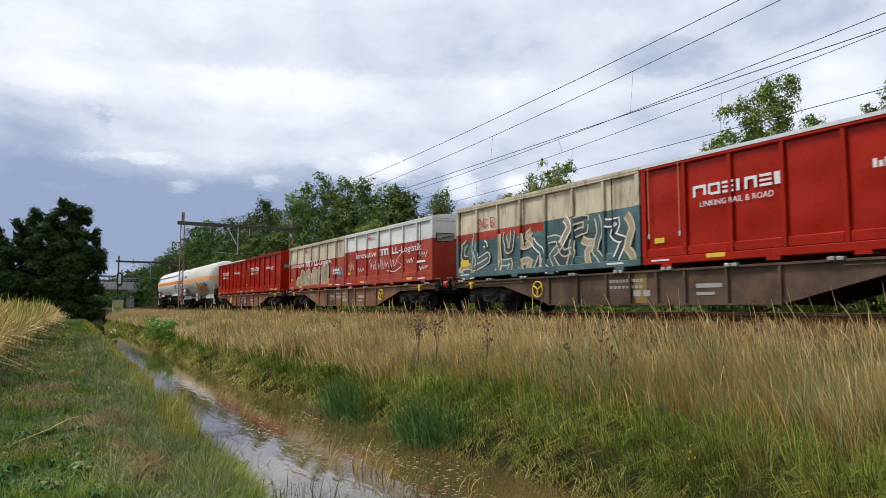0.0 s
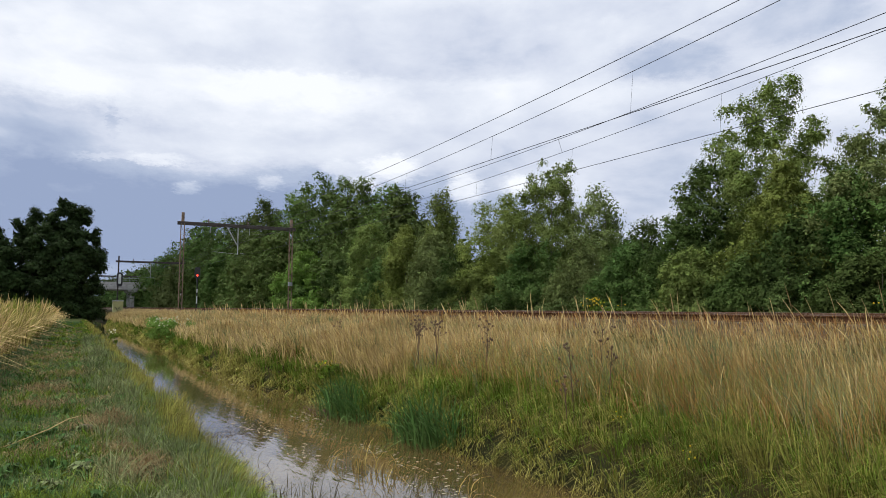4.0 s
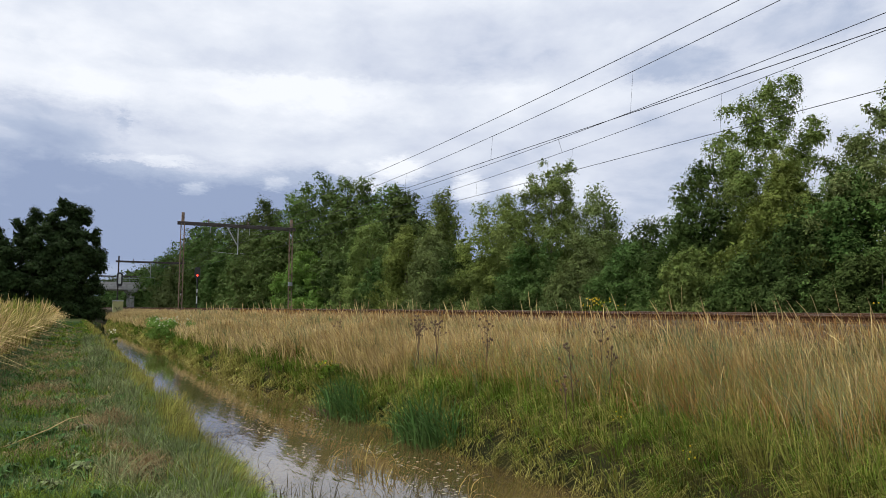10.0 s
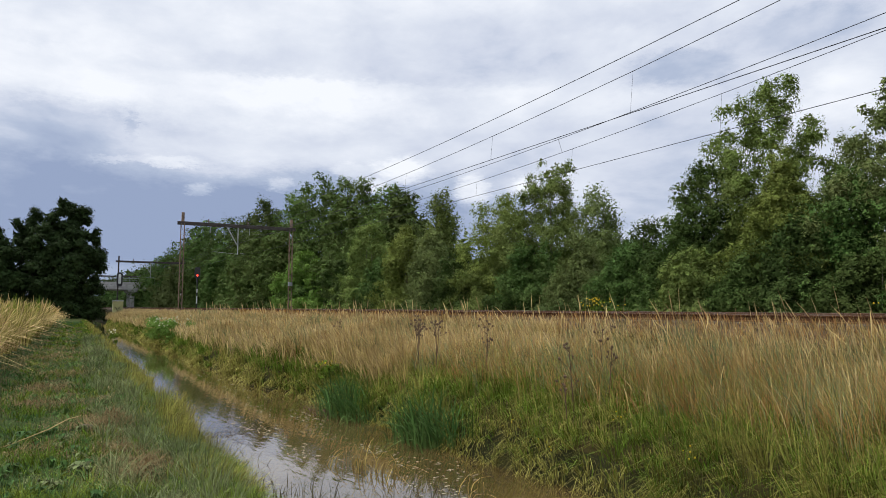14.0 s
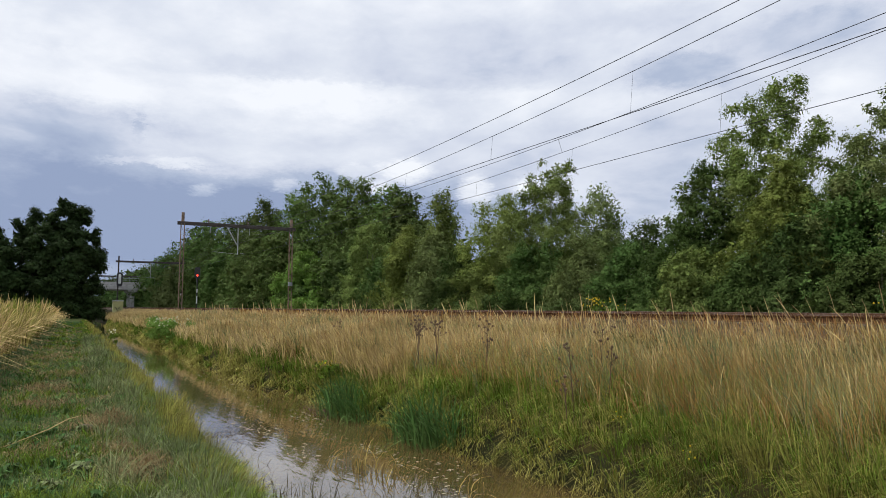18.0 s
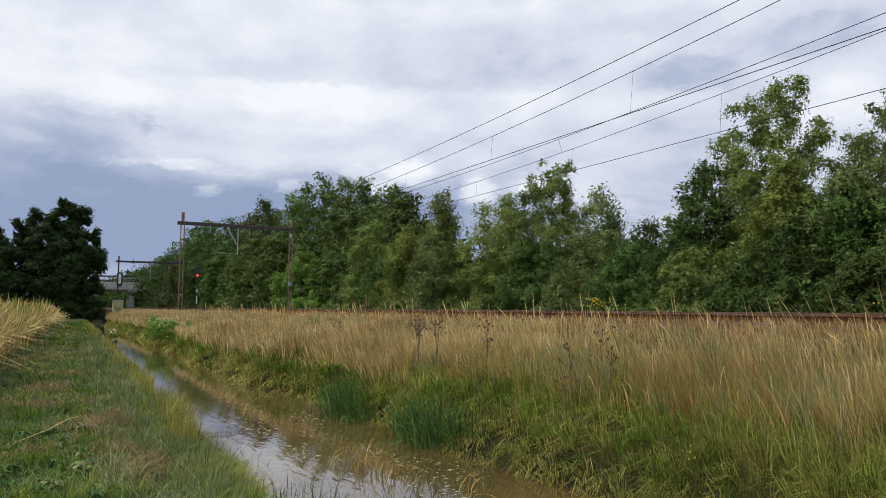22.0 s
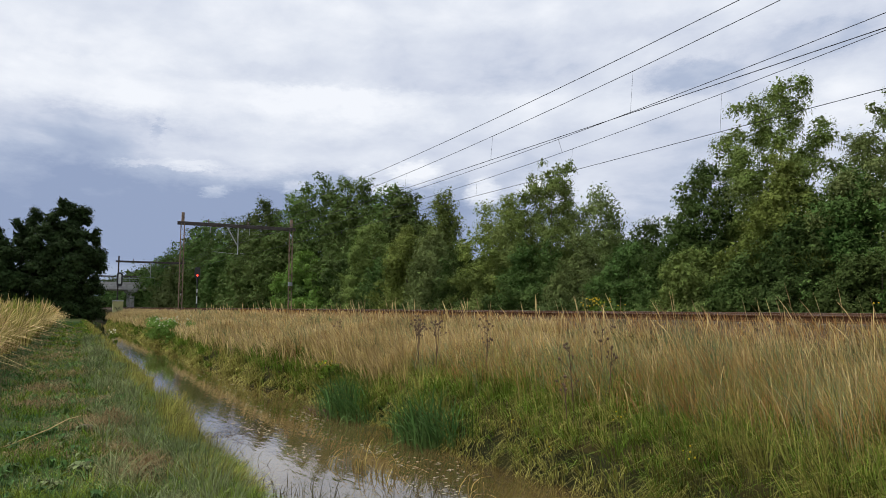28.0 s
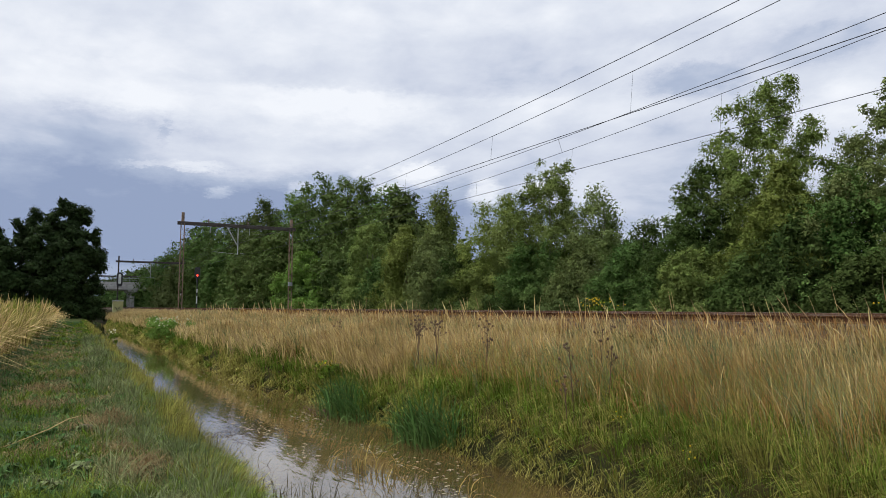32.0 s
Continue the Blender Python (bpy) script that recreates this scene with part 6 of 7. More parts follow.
KIND_WORDS = {"leaf_birch": ("tall swaying birch with light open crown", "birch", "birch_tree"), "leaf_willow": ("grey-green willow with drooping leafy twigs", "willow", "willow_tree"), "leaf_alder": ("dark green alder bush at the wood's edge", "alder", "alder_tree"),
              "leaf_shade": ("dark green thicket under the birches, shade in its leaf colour", "bramble", "shaded_thicket"), "leaf_oak": ("large dense dark green oak in the wood", "oak", "oak_tree"), "leaf_olive": ("yellow-olive sallow with fine leaves at the wood's edge", "sallow", "sallow_tree"), "leaf_bright": ("bright green hazel bush beside the portal mast", "hazel", "hazel_bush")}
SWAYING = []
for _n, (_x, _y, _h, _w, _k, _c, _l, _d) in enumerate(RIGHT_TREES + MID_TREES + WOOD_TREES):
    _far = _n >= len(RIGHT_TREES + MID_TREES)
    _tall = _c in ("birch", "cone", "forked")
    _ob = tree(KIND_WORDS[_k][2], _x, _y, 0.42, _h, _w * (1.2 if _far else 1.3 if _tall else 1.2), M[_k], KIND_WORDS[_k][0], leaves=int(_l * (1600 if _far else 2200)), leaf=0.25 + max(0.0, -_x - 90) * 0.0014 if _far else 0.086 if _x > -37 else 0.115 if _x > -58 else 0.17, seed=40 + _n,
               base=0.1 if _c == "birch" else 0.02, stems=1 if _h > 9 else 2, droop=_d, clumps=int(150 if _far else 190 if _tall else 90 + 8 * _h), clump=_w * 0.13 + 0.25 if _far else 0.56 if _tall else 0.34 + 0.055 * _h, crown=_c, rough=0.8 if _tall else 1.1,
               category=KIND_WORDS[_k][1], group="trees behind the railway", core=0.2 if _c == "birch" else 0.3)
    SWAYING.append((_ob, _x, _y, _h))


def woodland(name, seed, x0, x1, y0, y1, h0, h1, n_lobes, leaves, leaf, mat, label, size=1.6, core=0.4):
    """Continuous thicket, as one mass of leaves."""
    rng = np.random.default_rng(seed)
    x = rng.uniform(x0, x1, n_lobes)
    h = rng.uniform(h0, h1, n_lobes)
    c = np.stack([x, rng.uniform(y0, y1, n_lobes), 0.4 + h * rng.uniform(0, 1, n_lobes) ** 0.8], 1)
    r = size * rng.uniform(0.6, 1.2, (n_lobes, 1)) * np.array([[1, 1, 0.8]])
    ob = quads_mesh(name, leaf_cloud(rng, c, r, leaves, leaf, core=core), 3, [(0, 1, 2)], M[mat])
    return tagged(ob, label, "woodland", kind="stuff")


# the leaf_shade masses give the dark gaps among the trees by colour
woodland("wood_backdrop", 7, -62, 2, 30, 35, 2.0, 5.4, 190, 20000, 0.24, "leaf_shade", "leafy wood behind the front trees, coloured dark for shade", 1.3, 1.0)
woodland("wood_backdrop", 8, -260, -55, 33, 40, 3, 11, 260, 16000, 0.5, "leaf_shade", "leafy wood along the line, coloured dark for shade", 2.4, 1.0)
woodland("undergrowth", 9, -27, -3, 21.9, 23.4, 0.2, 1.3, 60, 22000, 0.085, "leaf_shade", "bramble and alder undergrowth by the track, coloured dark for shade", 0.6, 0.3)
woodland("undergrowth", 15, -64, -27, 21.9, 23.3, 0.2, 1.5, 80, 20000, 0.12, "leaf_shade", "low bramble and alder undergrowth by the track, coloured for shade", 0.7, 0.3)
woodland("undergrowth", 10, -64, -16, 21.4, 22.4, 0.1, 0.7, 30, 6000, 0.085, "leaf_bright", "bright green brambles and nettles by the track", 0.4, 0.3)
woodland("undergrowth", 11, -230, -72, 24.5, 27, 0.5, 3.5, 200, 18000, 0.3, "leaf_alder", "dense shrubs at the foot of the wood", 1.5)

# the oak at the path's far end and its neighbours, shade in their colour
tree("oak_tree", -106.0, 2.5, 0.1, 16.5, 9.8, M["leaf_oak_shaded"], "big shade-dark oak standing alone beside the path", leaves=44000, leaf=0.28, seed=3, base=0.05, clumps=210, clump=0.95, crown="dome", category="oak", core=0.5)
tree("oak_tree", -108.0, -1.8, 0.1, 15.2, 8.6, M["leaf_oak_shaded"], "shade-dark oak with thin gaps in its crown", leaves=16000, leaf=0.32, seed=5, base=0.1, clumps=90, clump=0.75, crown="birch", category="oak", core=0.15)
tree("oak_tree", -105.0, -6.6, 0.1, 11.8, 9.0, M["leaf_oak_shaded"], "broad shade-dark oak in the row at the field's end", leaves=26000, leaf=0.34, seed=6, base=0.02, clumps=120, clump=0.95, crown="shrub", category="oak", core=0.5)
tree("oak_tree", -106.0, -13.0, 0.1, 12.0, 9.0, M["leaf_oak_shaded"], "broad shade-dark oak in the row at the field's end", leaves=14000, leaf=0.4, seed=7, base=0.02, clumps=120, clump=1.1, crown="dome", category="oak", core=0.5)
woodland("hedge", 12, -112, -102, -16, 6.5, 0.2, 2.8, 90, 14000, 0.28, "leaf_oak_shaded", "shade-dark hedge under the oaks", 1.2)
woodland("far_trees", 13, -320, -228, 22, 62, 1, 17, 240, 14000, 1.0, "leaf_alder", "hazy far trees beyond the overpass", 4.2)
woodland("far_trees", 14, -300, -225, 2, 24, 0.5, 5, 90, 6000, 0.8, "leaf_alder", "low far bushes beneath the overpass", 2.6)


# ---- grass ----
def scatter(rng, n, x0, x1, y0, y1, power=1.0):
    """Places in the ditch's own lanes, denser towards the camera for power > 1."""
    u = rng.uniform(0, 1, n) ** power
    x = x1 + (x0 - x1) * u
    y = rng.uniform(y0, y1, n)
    z = np.interp(y, [p[0] for p in PROFILE], [p[1] for p in PROFILE])
    return np.stack([x, y + shift(x, y), z], 1), y


def patchy(p, scale, seed):
    return np.array([noise.noise((a * scale, b * scale * 1.6, seed)) for a, b in p[:, :2]])


def meadow(name, seed, n, x0, x1, y0, y1, h0, h1, width, mat, label, power=1.6, lean=(-0.16, -0.1), spread=0.14, head=None, patch=None, segs=3, sag=0.35):
    rng = np.random.default_rng(seed)
    p, yl = scatter(rng, n, x0, x1, y0, y1, power)
    if patch:
        keep = patchy(p, patch[0], patch[1]) + rng.normal(0, 0.16, n) > patch[2]
        p = p[keep]
        yl = yl[keep]
    n = len(p)
    h = rng.uniform(h0, h1, n)
    if y1 > 9 and h0 < 0.98:
        room = np.interp(yl, [8.5, 10.5, 12.4], [0.95, 0.78, 0.38]) * rng.uniform(0.75, 1.08, n)
        tall = rng.uniform(0, 1, n) < 0.012
        h = np.where(tall, np.minimum(h, room + 0.25), np.minimum(h, room))
    h = h * (1 + 0.3 * patchy(p, 0.7, 17.0))
    ln = np.stack([lean[0] + spread * np.clip(rng.normal(0, 1, n), -1.7, 1.7), lean[1] + spread * np.clip(rng.normal(0, 1, n), -1.7, 1.7)], 1) * (h / 0.9)[:, None]
    dist = np.hypot(p[:, 0], p[:, 1])
    w = width * rng.uniform(0.7, 1.4, n) * np.clip(dist / 12, 0.5, 4.0)
    return grass(name, rng, p, h, ln, w, M[mat], segs, sag, head, label)


def tussocks(name, seed, n, x0, x1, y0, y1, each, h0, h1, out, width, mat, label, power=1.8, lean=(-0.08, -0.1), sag=0.9, patch=None):
    """Clumps of arching leaves, each fanning out from its own root."""
    rng = np.random.default_rng(seed)
    c, yl = scatter(rng, n, x0, x1, y0, y1, power)
    if patch:
        c = c[patchy(c, patch[0], patch[1]) > patch[2]]
    n = len(c)
    k = np.repeat(np.arange(n), each)
    ang = rng.uniform(0, 2 * np.pi, len(k))
    reach = out * np.sqrt(rng.uniform(0.02, 1, len(k))) * np.repeat(rng.uniform(0.6, 1.25, n), each)
    base = c[k].copy()
    root = rng.uniform(0, 0.1, len(k))
    base[:, 0] += root * np.cos(ang)
    base[:, 1] += root * np.sin(ang)
    h = rng.uniform(h0, h1, len(k)) * np.repeat(rng.uniform(0.7, 1.15, n) * (1 + 0.3 * patchy(c, 0.7, 17.0)), each)
    ln = np.stack([reach * np.cos(ang) + lean[0], reach * np.sin(ang) + lean[1]], 1)
    dist = np.hypot(base[:, 0], base[:, 1])
    w = width * rng.uniform(0.7, 1.4, len(k)) * np.clip(dist / 11, 0.7, 4.0)
    return grass(name, rng, base, h, ln, w, M[mat], 2, sag, None, label)


meadow("meadow_grass", 20, 6000, -130, -2.5, 7.2, 12.3, 0.42, 0.7, 0.0065, "straw", "dry straw-coloured meadow grass leaning in the wind", 2.2, lean=(-0.11, -0.1), spread=0.18, segs=2)
meadow("meadow_grass", 21, 13000, -130, -3.0, 8.6, 12.4, 0.5, 0.85, 0.0048, "straw_pale", "pale dry grass with nodding seed heads", 2.2, lean=(-0.11, -0.1), head=(0.6, 2.2), spread=0.18)
meadow("meadow_grass", 41, 5000, -130, -13.0, 5.85, 8.6, 0.45, 0.75, 0.0065, "straw", "dry straw-coloured grass above the ditch", 2.0, lean=(-0.11, -0.14), spread=0.18, segs=2)
meadow("meadow_grass", 42, 11000, -110, -13.0, 5.85, 8.6, 0.5, 0.8, 0.0052, "straw_pale", "pale dry grass above the ditch", 2.0, lean=(-0.11, -0.14), head=(0.6, 2.2), spread=0.18)
meadow("meadow_grass", 47, 9000, -120, -14.0, 7.6, 12.2, 0.55, 0.9, 0.0055, "straw_pale", "pale dry grass along the railway bank", 1.9, lean=(-0.11, -0.12), head=(0.55, 2.6), spread=0.18)
meadow("meadow_grass", 22, 7000, -60, -2.5, 6.6, 10.2, 0.42, 0.72, 0.0065, "straw_red", "reddish brown dry grass in patches", 1.7, lean=(-0.11, -0.1), patch=(0.35, 3.0, -0.06), spread=0.18, segs=2)
tussocks("meadow_grass", 55, 260, -12, -2.5, 6.8, 11.4, 18, 0.4, 0.78, 0.3, 0.0085, "grey_grass", "grey-green soft grass among the dry stems", 1.2, lean=(-0.12, -0.08), sag=0.5)
meadow("meadow_grass", 56, 5000, -12, -2.5, 6.4, 10.2, 0.4, 0.72, 0.0065, "straw_red", "reddish brown fine grass above the bank", 1.1, lean=(-0.1, -0.08), spread=0.2, segs=2)
tussocks("meadow_grass", 57, 1100, -60, -2.5, 6.4, 10.4, 17, 0.38, 0.74, 0.2, 0.0095, "straw_red", "reddish brown tufts of dry grass", 1.5, lean=(-0.12, -0.08), sag=0.45, patch=(0.35, 3.0, -0.1))
tussocks("meadow_grass", 58, 800, -110, -12.0, 5.9, 9.5, 17, 0.4, 0.78, 0.22, 0.0095, "straw", "dry tufts of grass above the ditch", 1.6, lean=(-0.12, -0.1), sag=0.45)
meadow("meadow_grass", 53, 9000, -60, -2.5, 11.5, 12.75, 0.2, 0.38, 0.006, "straw", "dry grass at the foot of the ballast", 1.6, lean=(-0.12, -0.06), spread=0.2, segs=2)
meadow("meadow_grass", 54, 5000, -50, -2.5, 11.5, 12.7, 0.24, 0.42, 0.005, "straw_red", "reddish seed heads along the ballast", 1.6, lean=(-0.12, -0.06), spread=0.2, head=(0.6, 2.0))
meadow("meadow_grass", 43, 1300, -40, -2.5, 6.1, 9.8, 0.45, 0.8, 0.006, "straw_pale", "single pale stems crossing one another", 1.7, lean=(-0.11, -0.05), spread=0.18, head=(0.6, 1.8), segs=4)
tussocks("meadow_grass", 23, 1500, -70, -2.5, 6.4, 11.6, 16, 0.5, 0.88, 0.34, 0.009, "grey_grass", "grey-green soft grass in patches", 1.8, lean=(-0.12, -0.08), sag=0.5, patch=(0.4, 8.0, -0.12))
tussocks("bank_grass", 24, 900, -12.5, -2.2, 5.7, 10.2, 26, 0.35, 0.68, 0.36, 0.011, "olive_grass", "yellowing green grass on the ditch bank", 1.4, lean=(-0.14, -0.1))
tussocks("bank_grass", 44, 420, -90, -12.5, 5.5, 7.2, 26, 0.35, 0.6, 0.34, 0.009, "olive_grass", "yellowing green grass on the ditch bank", 1.8, lean=(-0.12, -0.08))
tussocks("bank_grass", 25, 640, -12.5, -2.0, 5.55, 8.3, 26, 0.3, 0.58, 0.4, 0.013, "green_grass", "lush green grass along the ditch", 1.4, lean=(-0.1, -0.1))
tussocks("bank_grass", 45, 620, -90, -12.5, 5.4, 6.6, 28, 0.3, 0.6, 0.32, 0.01, "green_grass", "lush green grass along the ditch", 1.8, lean=(-0.06, -0.06), patch=(0.5, 2.0, -0.15))
tussocks("bank_grass", 34, 1000, -90, -2.0, 5.25, 5.75, 20, 0.26, 0.5, 0.34, 0.012, "olive_grass", "pale grass hanging over the water's edge", 1.9, lean=(0.0, -0.1), sag=1.1)
meadow("bank_grass", 38, 12000, -60, -2.0, 5.46, 7.8, 0.14, 0.36, 0.011, "green_grass", "short green undergrowth of the bank", 1.9, lean=(-0.03, -0.06), spread=0.2, segs=2)
meadow("bank_grass", 39, 7000, -60, -2.0, 5.7, 10.2, 0.2, 0.42, 0.01, "green_grass", "yellow-green undergrowth of the meadow", 1.9, lean=(-0.08, -0.08), spread=0.2, segs=2)
tussocks("meadow_grass", 35, 1500, -80, -2.5, 6.6, 11.4, 17, 0.42, 0.8, 0.2, 0.0095, "straw", "dry tufts of meadow grass", 1.7, lean=(-0.12, -0.08), sag=0.45)
TUFTS = []
for _k in range(22):
    _rng = np.random.default_rng(300 + _k)
    _c = Vector((-2.6 - 1.45 * _k - 0.045 * _k * _k, 10.6 + _rng.uniform(-0.5, 0.7), 0))
    _c.z = ground_z(_c.y)
    _n = 15 + 7 * (_k % 3)
    _p = np.stack([_rng.normal(0, 0.65 + 0.05 * _k, _n), _rng.normal(0, 0.3, _n), np.zeros(_n)], 1)
    _h = 1.42 + 0.62 * _rng.uniform(0, 1, _n) ** 1.7 - _c.z
    _ob = grass("tall_grass_tuft", _rng, _p, _h, np.stack([_rng.normal(-0.26, 0.16, _n), _rng.normal(-0.05, 0.1, _n)], 1), (0.0062 + 0.0006 * _k) * _rng.uniform(0.7, 1.3, _n), M["straw_pale"], 6, 0.35, (0.78, 2.0), "tall pale grass stalks nodding above the meadow")
    _ob.location = _c
    TUFTS.append(_ob)
tussocks("bank_grass", 26, 560, -90, -5.5, 0.85, 1.45, 24, 0.1, 0.24, 0.2, 0.009, "green_grass", "green grass hanging over the ditch edge", 2.3, lean=(0.0, 0.08), sag=0.7)
tussocks("bank_grass", 27, 330, -90, -6.5, 0.95, 1.6, 20, 0.1, 0.26, 0.18, 0.009, "olive_grass", "yellowing grass at the water's edge", 2.3, lean=(0.0, 0.06), sag=0.5)
tussocks("bank_grass", 59, 400, -70, -8.0, 1.25, 1.75, 18, 0.2, 0.44, 0.16, 0.008, "olive_grass", "taller yellow-green grass at the water's edge", 2.0, lean=(0.02, 0.05), sag=0.5)
meadow("path_grass", 28, 30000, -80, -6.2, -1.7, 1.4, 0.05, 0.14, 0.0095, "lawn", "short mown green grass on the path", 2.2, lean=(0, 0), spread=0.5, segs=2, sag=0.5)
tussocks("path_grass", 33, 1200, -70, -6.2, -1.1, 1.3, 20, 0.09, 0.22, 0.15, 0.010, "green_grass", "longer tufts left on the mown path", 2.1, lean=(0, 0.0), sag=0.6, patch=(0.9, 5.0, -0.05))
tussocks("path_grass", 37, 430, -40, -4.0, 0.3, 1.3, 28, 0.14, 0.34, 0.22, 0.011, "grey_grass", "blue-green tufts beside the ditch", 1.9, lean=(0, 0.02), sag=0.6)
tussocks("path_grass", 40, 300, -24, -4.0, -1.1, 0.9, 20, 0.08, 0.2, 0.2, 0.022, "flag_leaf", "dark broad-leaved weeds in the path", 1.8, lean=(0, 0.0), sag=0.8)
meadow("cut_hay", 29, 17000, -60, -10.0, -1.8, 0.8, 0.05, 0.15, 0.008, "hay", "dry cut grass lying on the path", 1.9, lean=(0, 0), spread=1.8, segs=2, patch=(0.6, 2.0, 0.07), sag=0.1)
meadow("tall_grass", 30, 11000, -75, -13.0, -4.6, -1.75, 1.0, 1.7, 0.008, "straw", "tall dry grass bowing over the path's edge", 1.7, lean=(0.0, 0.16), spread=0.34, sag=0.8)
meadow("tall_grass", 31, 6500, -75, -13.0, -4.6, -1.75, 1.2, 1.9, 0.006, "straw_pale", "tall pale seed heads beside the path", 1.7, lean=(0.0, 0.2), spread=0.36, head=(0.6, 2.4), sag=0.8)
tussocks("tall_grass", 32, 260, -60, -13.0, -4.0, -1.6, 26, 0.6, 1.5, 0.4, 0.014, "olive_grass", "green stems among the tall dry grass", 1.7, lean=(0.05, 0.15), sag=0.4)
tussocks("tall_grass", 46, 60, -60, -13.0, -3.0, -1.8, 26, 0.7, 1.75, 0.3, 0.018, "green_grass", "leafy green weeds among the tall dry grass", 1.7, lean=(0.0, 0.1), sag=0.4)
meadow("path_grass", 48, 7000, -6.2, 6.0, -3.0, 1.4, 0.05, 0.14, 0.011, "lawn", "short mown green grass on the path", 1.0, lean=(0, 0), spread=0.5, segs=2, sag=0.5)
tussocks("path_grass", 49, 90, -9.5, -6.4, -1.3, 0.3, 22, 0.08, 0.2, 0.15, 0.015, "green_grass", "dark green leafy weeds in the mown grass", 1.0, lean=(0, 0), sag=0.8)
tussocks("path_grass", 50, 50, -9.5, -6.4, -1.3, 0.3, 18, 0.06, 0.16, 0.14, 0.018, "grey_grass", "grey-green thistle leaves in the mown grass", 1.0, lean=(0, 0), sag=0.9)
tussocks("bank_grass", 51, 160, -2.2, 6.0, 5.6, 8.5, 18, 0.3, 0.58, 0.4, 0.021, "green_grass", "lush green grass along the ditch", 1.0, lean=(-0.1, -0.1))
tussocks("meadow_grass", 52, 200, -2.5, 6.0, 7.0, 11.6, 18, 0.4, 0.7, 0.3, 0.012, "straw", "dry tufts of meadow grass", 1.0, lean=(-0.24, -0.08), sag=0.45)

# ---- signals, overpass and cabinet down the line ----
M["signal_red"] = plain("red_signal_lamp", (0.4, 0.01, 0.01), 0.3, glow=(1.0, 0.06, 0.03), glow_strength=3.0)
M["cabinet_yellow"] = material("graffitied_yellow_cabinet", [(0.5, 0.5, 0.2), (0.62, 0.6, 0.28)], 2.0, 0.6, bump=0.05)


def build_signal():
    s = empty("railway_signal", pose(-107.0, 20.1, RAIL_Z + 0.9), "railway light signal showing red on striped post", "railway signal")
    for k in range(-2, 7):
        part("post_band", rods([((0, 0, -0.8 + 0.55 * k), (0, 0, -0.25 + 0.55 * k))], 0.09, 10), M["white_paint"] if k in (1, 2, 4) else M["black_paint"], s)
    part("mast_head", boxes((-0.12, 0.12, -0.1, 0.1, 3.0, 3.9)), M["black_paint"], s)
    bm = bmesh.new()
    prism(bm, [(-0.42, 3.75), (-0.42, 5.1), (-0.3, 5.3), (0.3, 5.3), (0.42, 5.1), (0.42, 3.75), (0.3, 3.6), (-0.3, 3.6)], -0.03, 0.03)
    bm.transform(Matrix.Rotation(radians(90 - 14), 4, "Z"))
    board = part("back_board", bm, M["black_paint"], s)
    turn = Matrix.Rotation(radians(-14), 4, "Z")
    for k, z in enumerate((4.95, 4.45, 4.05)):
        bm = bmesh.new()
        rod(bm, turn @ Vector((0.02, 0, z)), turn @ Vector((0.07, 0, z)), 0.14, 14)
        part("lamp", bm, M["signal_red"] if k == 2 else M["black_paint"], board, "glowing red signal lamp" if k == 2 else "")
        bm = bmesh.new()
        tube(bm, [turn @ Vector((0.05, 0.17 * math.cos(a), z + 0.17 * math.sin(a))) for a in [math.pi * q / 8 for q in range(9)]], 0.03, 5)
        part("hood", bm, M["black_paint"], board)
    return s


build_signal()


def build_back_signal():
    s = empty("railway_signal", pose(-136.2, 11.9, RAIL_Z), "railway signal seen from behind on the portal mast", "railway signal")
    bm = bmesh.new()
    prism(bm, [(-0.5, 4.2), (-0.5, 6.2), (-0.3, 6.5), (0.3, 6.5), (0.5, 6.2), (0.5, 4.2), (0.3, 3.9), (-0.3, 3.9)], -0.05, 0.05)
    bm.transform(Matrix.Rotation(radians(90), 4, "Z"))
    part("back_board", bm, M["black_paint"], s)
    part("lamp_housing", boxes((0.06, 0.3, -0.22, 0.22, 4.4, 6.1), bevel=0.05), M["white_paint"], s, "white lamp housing")
    part("bracket", boxes((-0.1, 0.1, -0.5, 0.1, 4.6, 4.7), (-0.1, 0.1, -0.5, 0.1, 5.6, 5.7)), M["mast_dark"], s)
    return s


build_back_signal()


def build_overpass():
    """A concrete road bridge over the railway."""
    o = empty("road_overpass", pose(-206.0, 0, 0.2), "pale concrete road overpass across the railway", "bridge")
    deck = part("deck", boxes((-5.5, 5.5, -60, 60, 6.0, 7.1), bevel=0.05), M["concrete"], o)
    for s in (-5.4, 5.1):
        part("edge_beam", boxes((s, s + 0.35, -60, 60, 7.0, 8.1), bevel=0.03), M["concrete"], deck)
    bm = bmesh.new()
    for yy in range(-58, 59, 3):
        rod(bm, (5.3, yy, 8.2), (5.3, yy, 9.1), 0.04, 6)
    part("parapet_posts", bm, M["galvanised"], deck)
    for z in (8.6, 9.1):
        part("parapet_rail", rods([((5.3, -60, z), (5.3, 60, z))], 0.05, 6), M["galvanised"], deck)
    for yy in (6.5, 20.9):
        part("pier", boxes((-4.6, 4.6, yy - 0.55, yy + 0.55, -0.5, 5.4), bevel=0.06), M["concrete"], o)
        part("pier_head", boxes((-5.2, 5.2, yy - 1.2, yy + 1.2, 5.3, 6.0), bevel=0.1), M["concrete"], o)
    for yy in (-24.0, -9.0):
        for xx in (-3, 3):
            part("column", rods([((xx, yy, -0.5), (xx, yy, 6.0))], 0.45, 14), M["concrete"], o)
    return o


build_overpass()


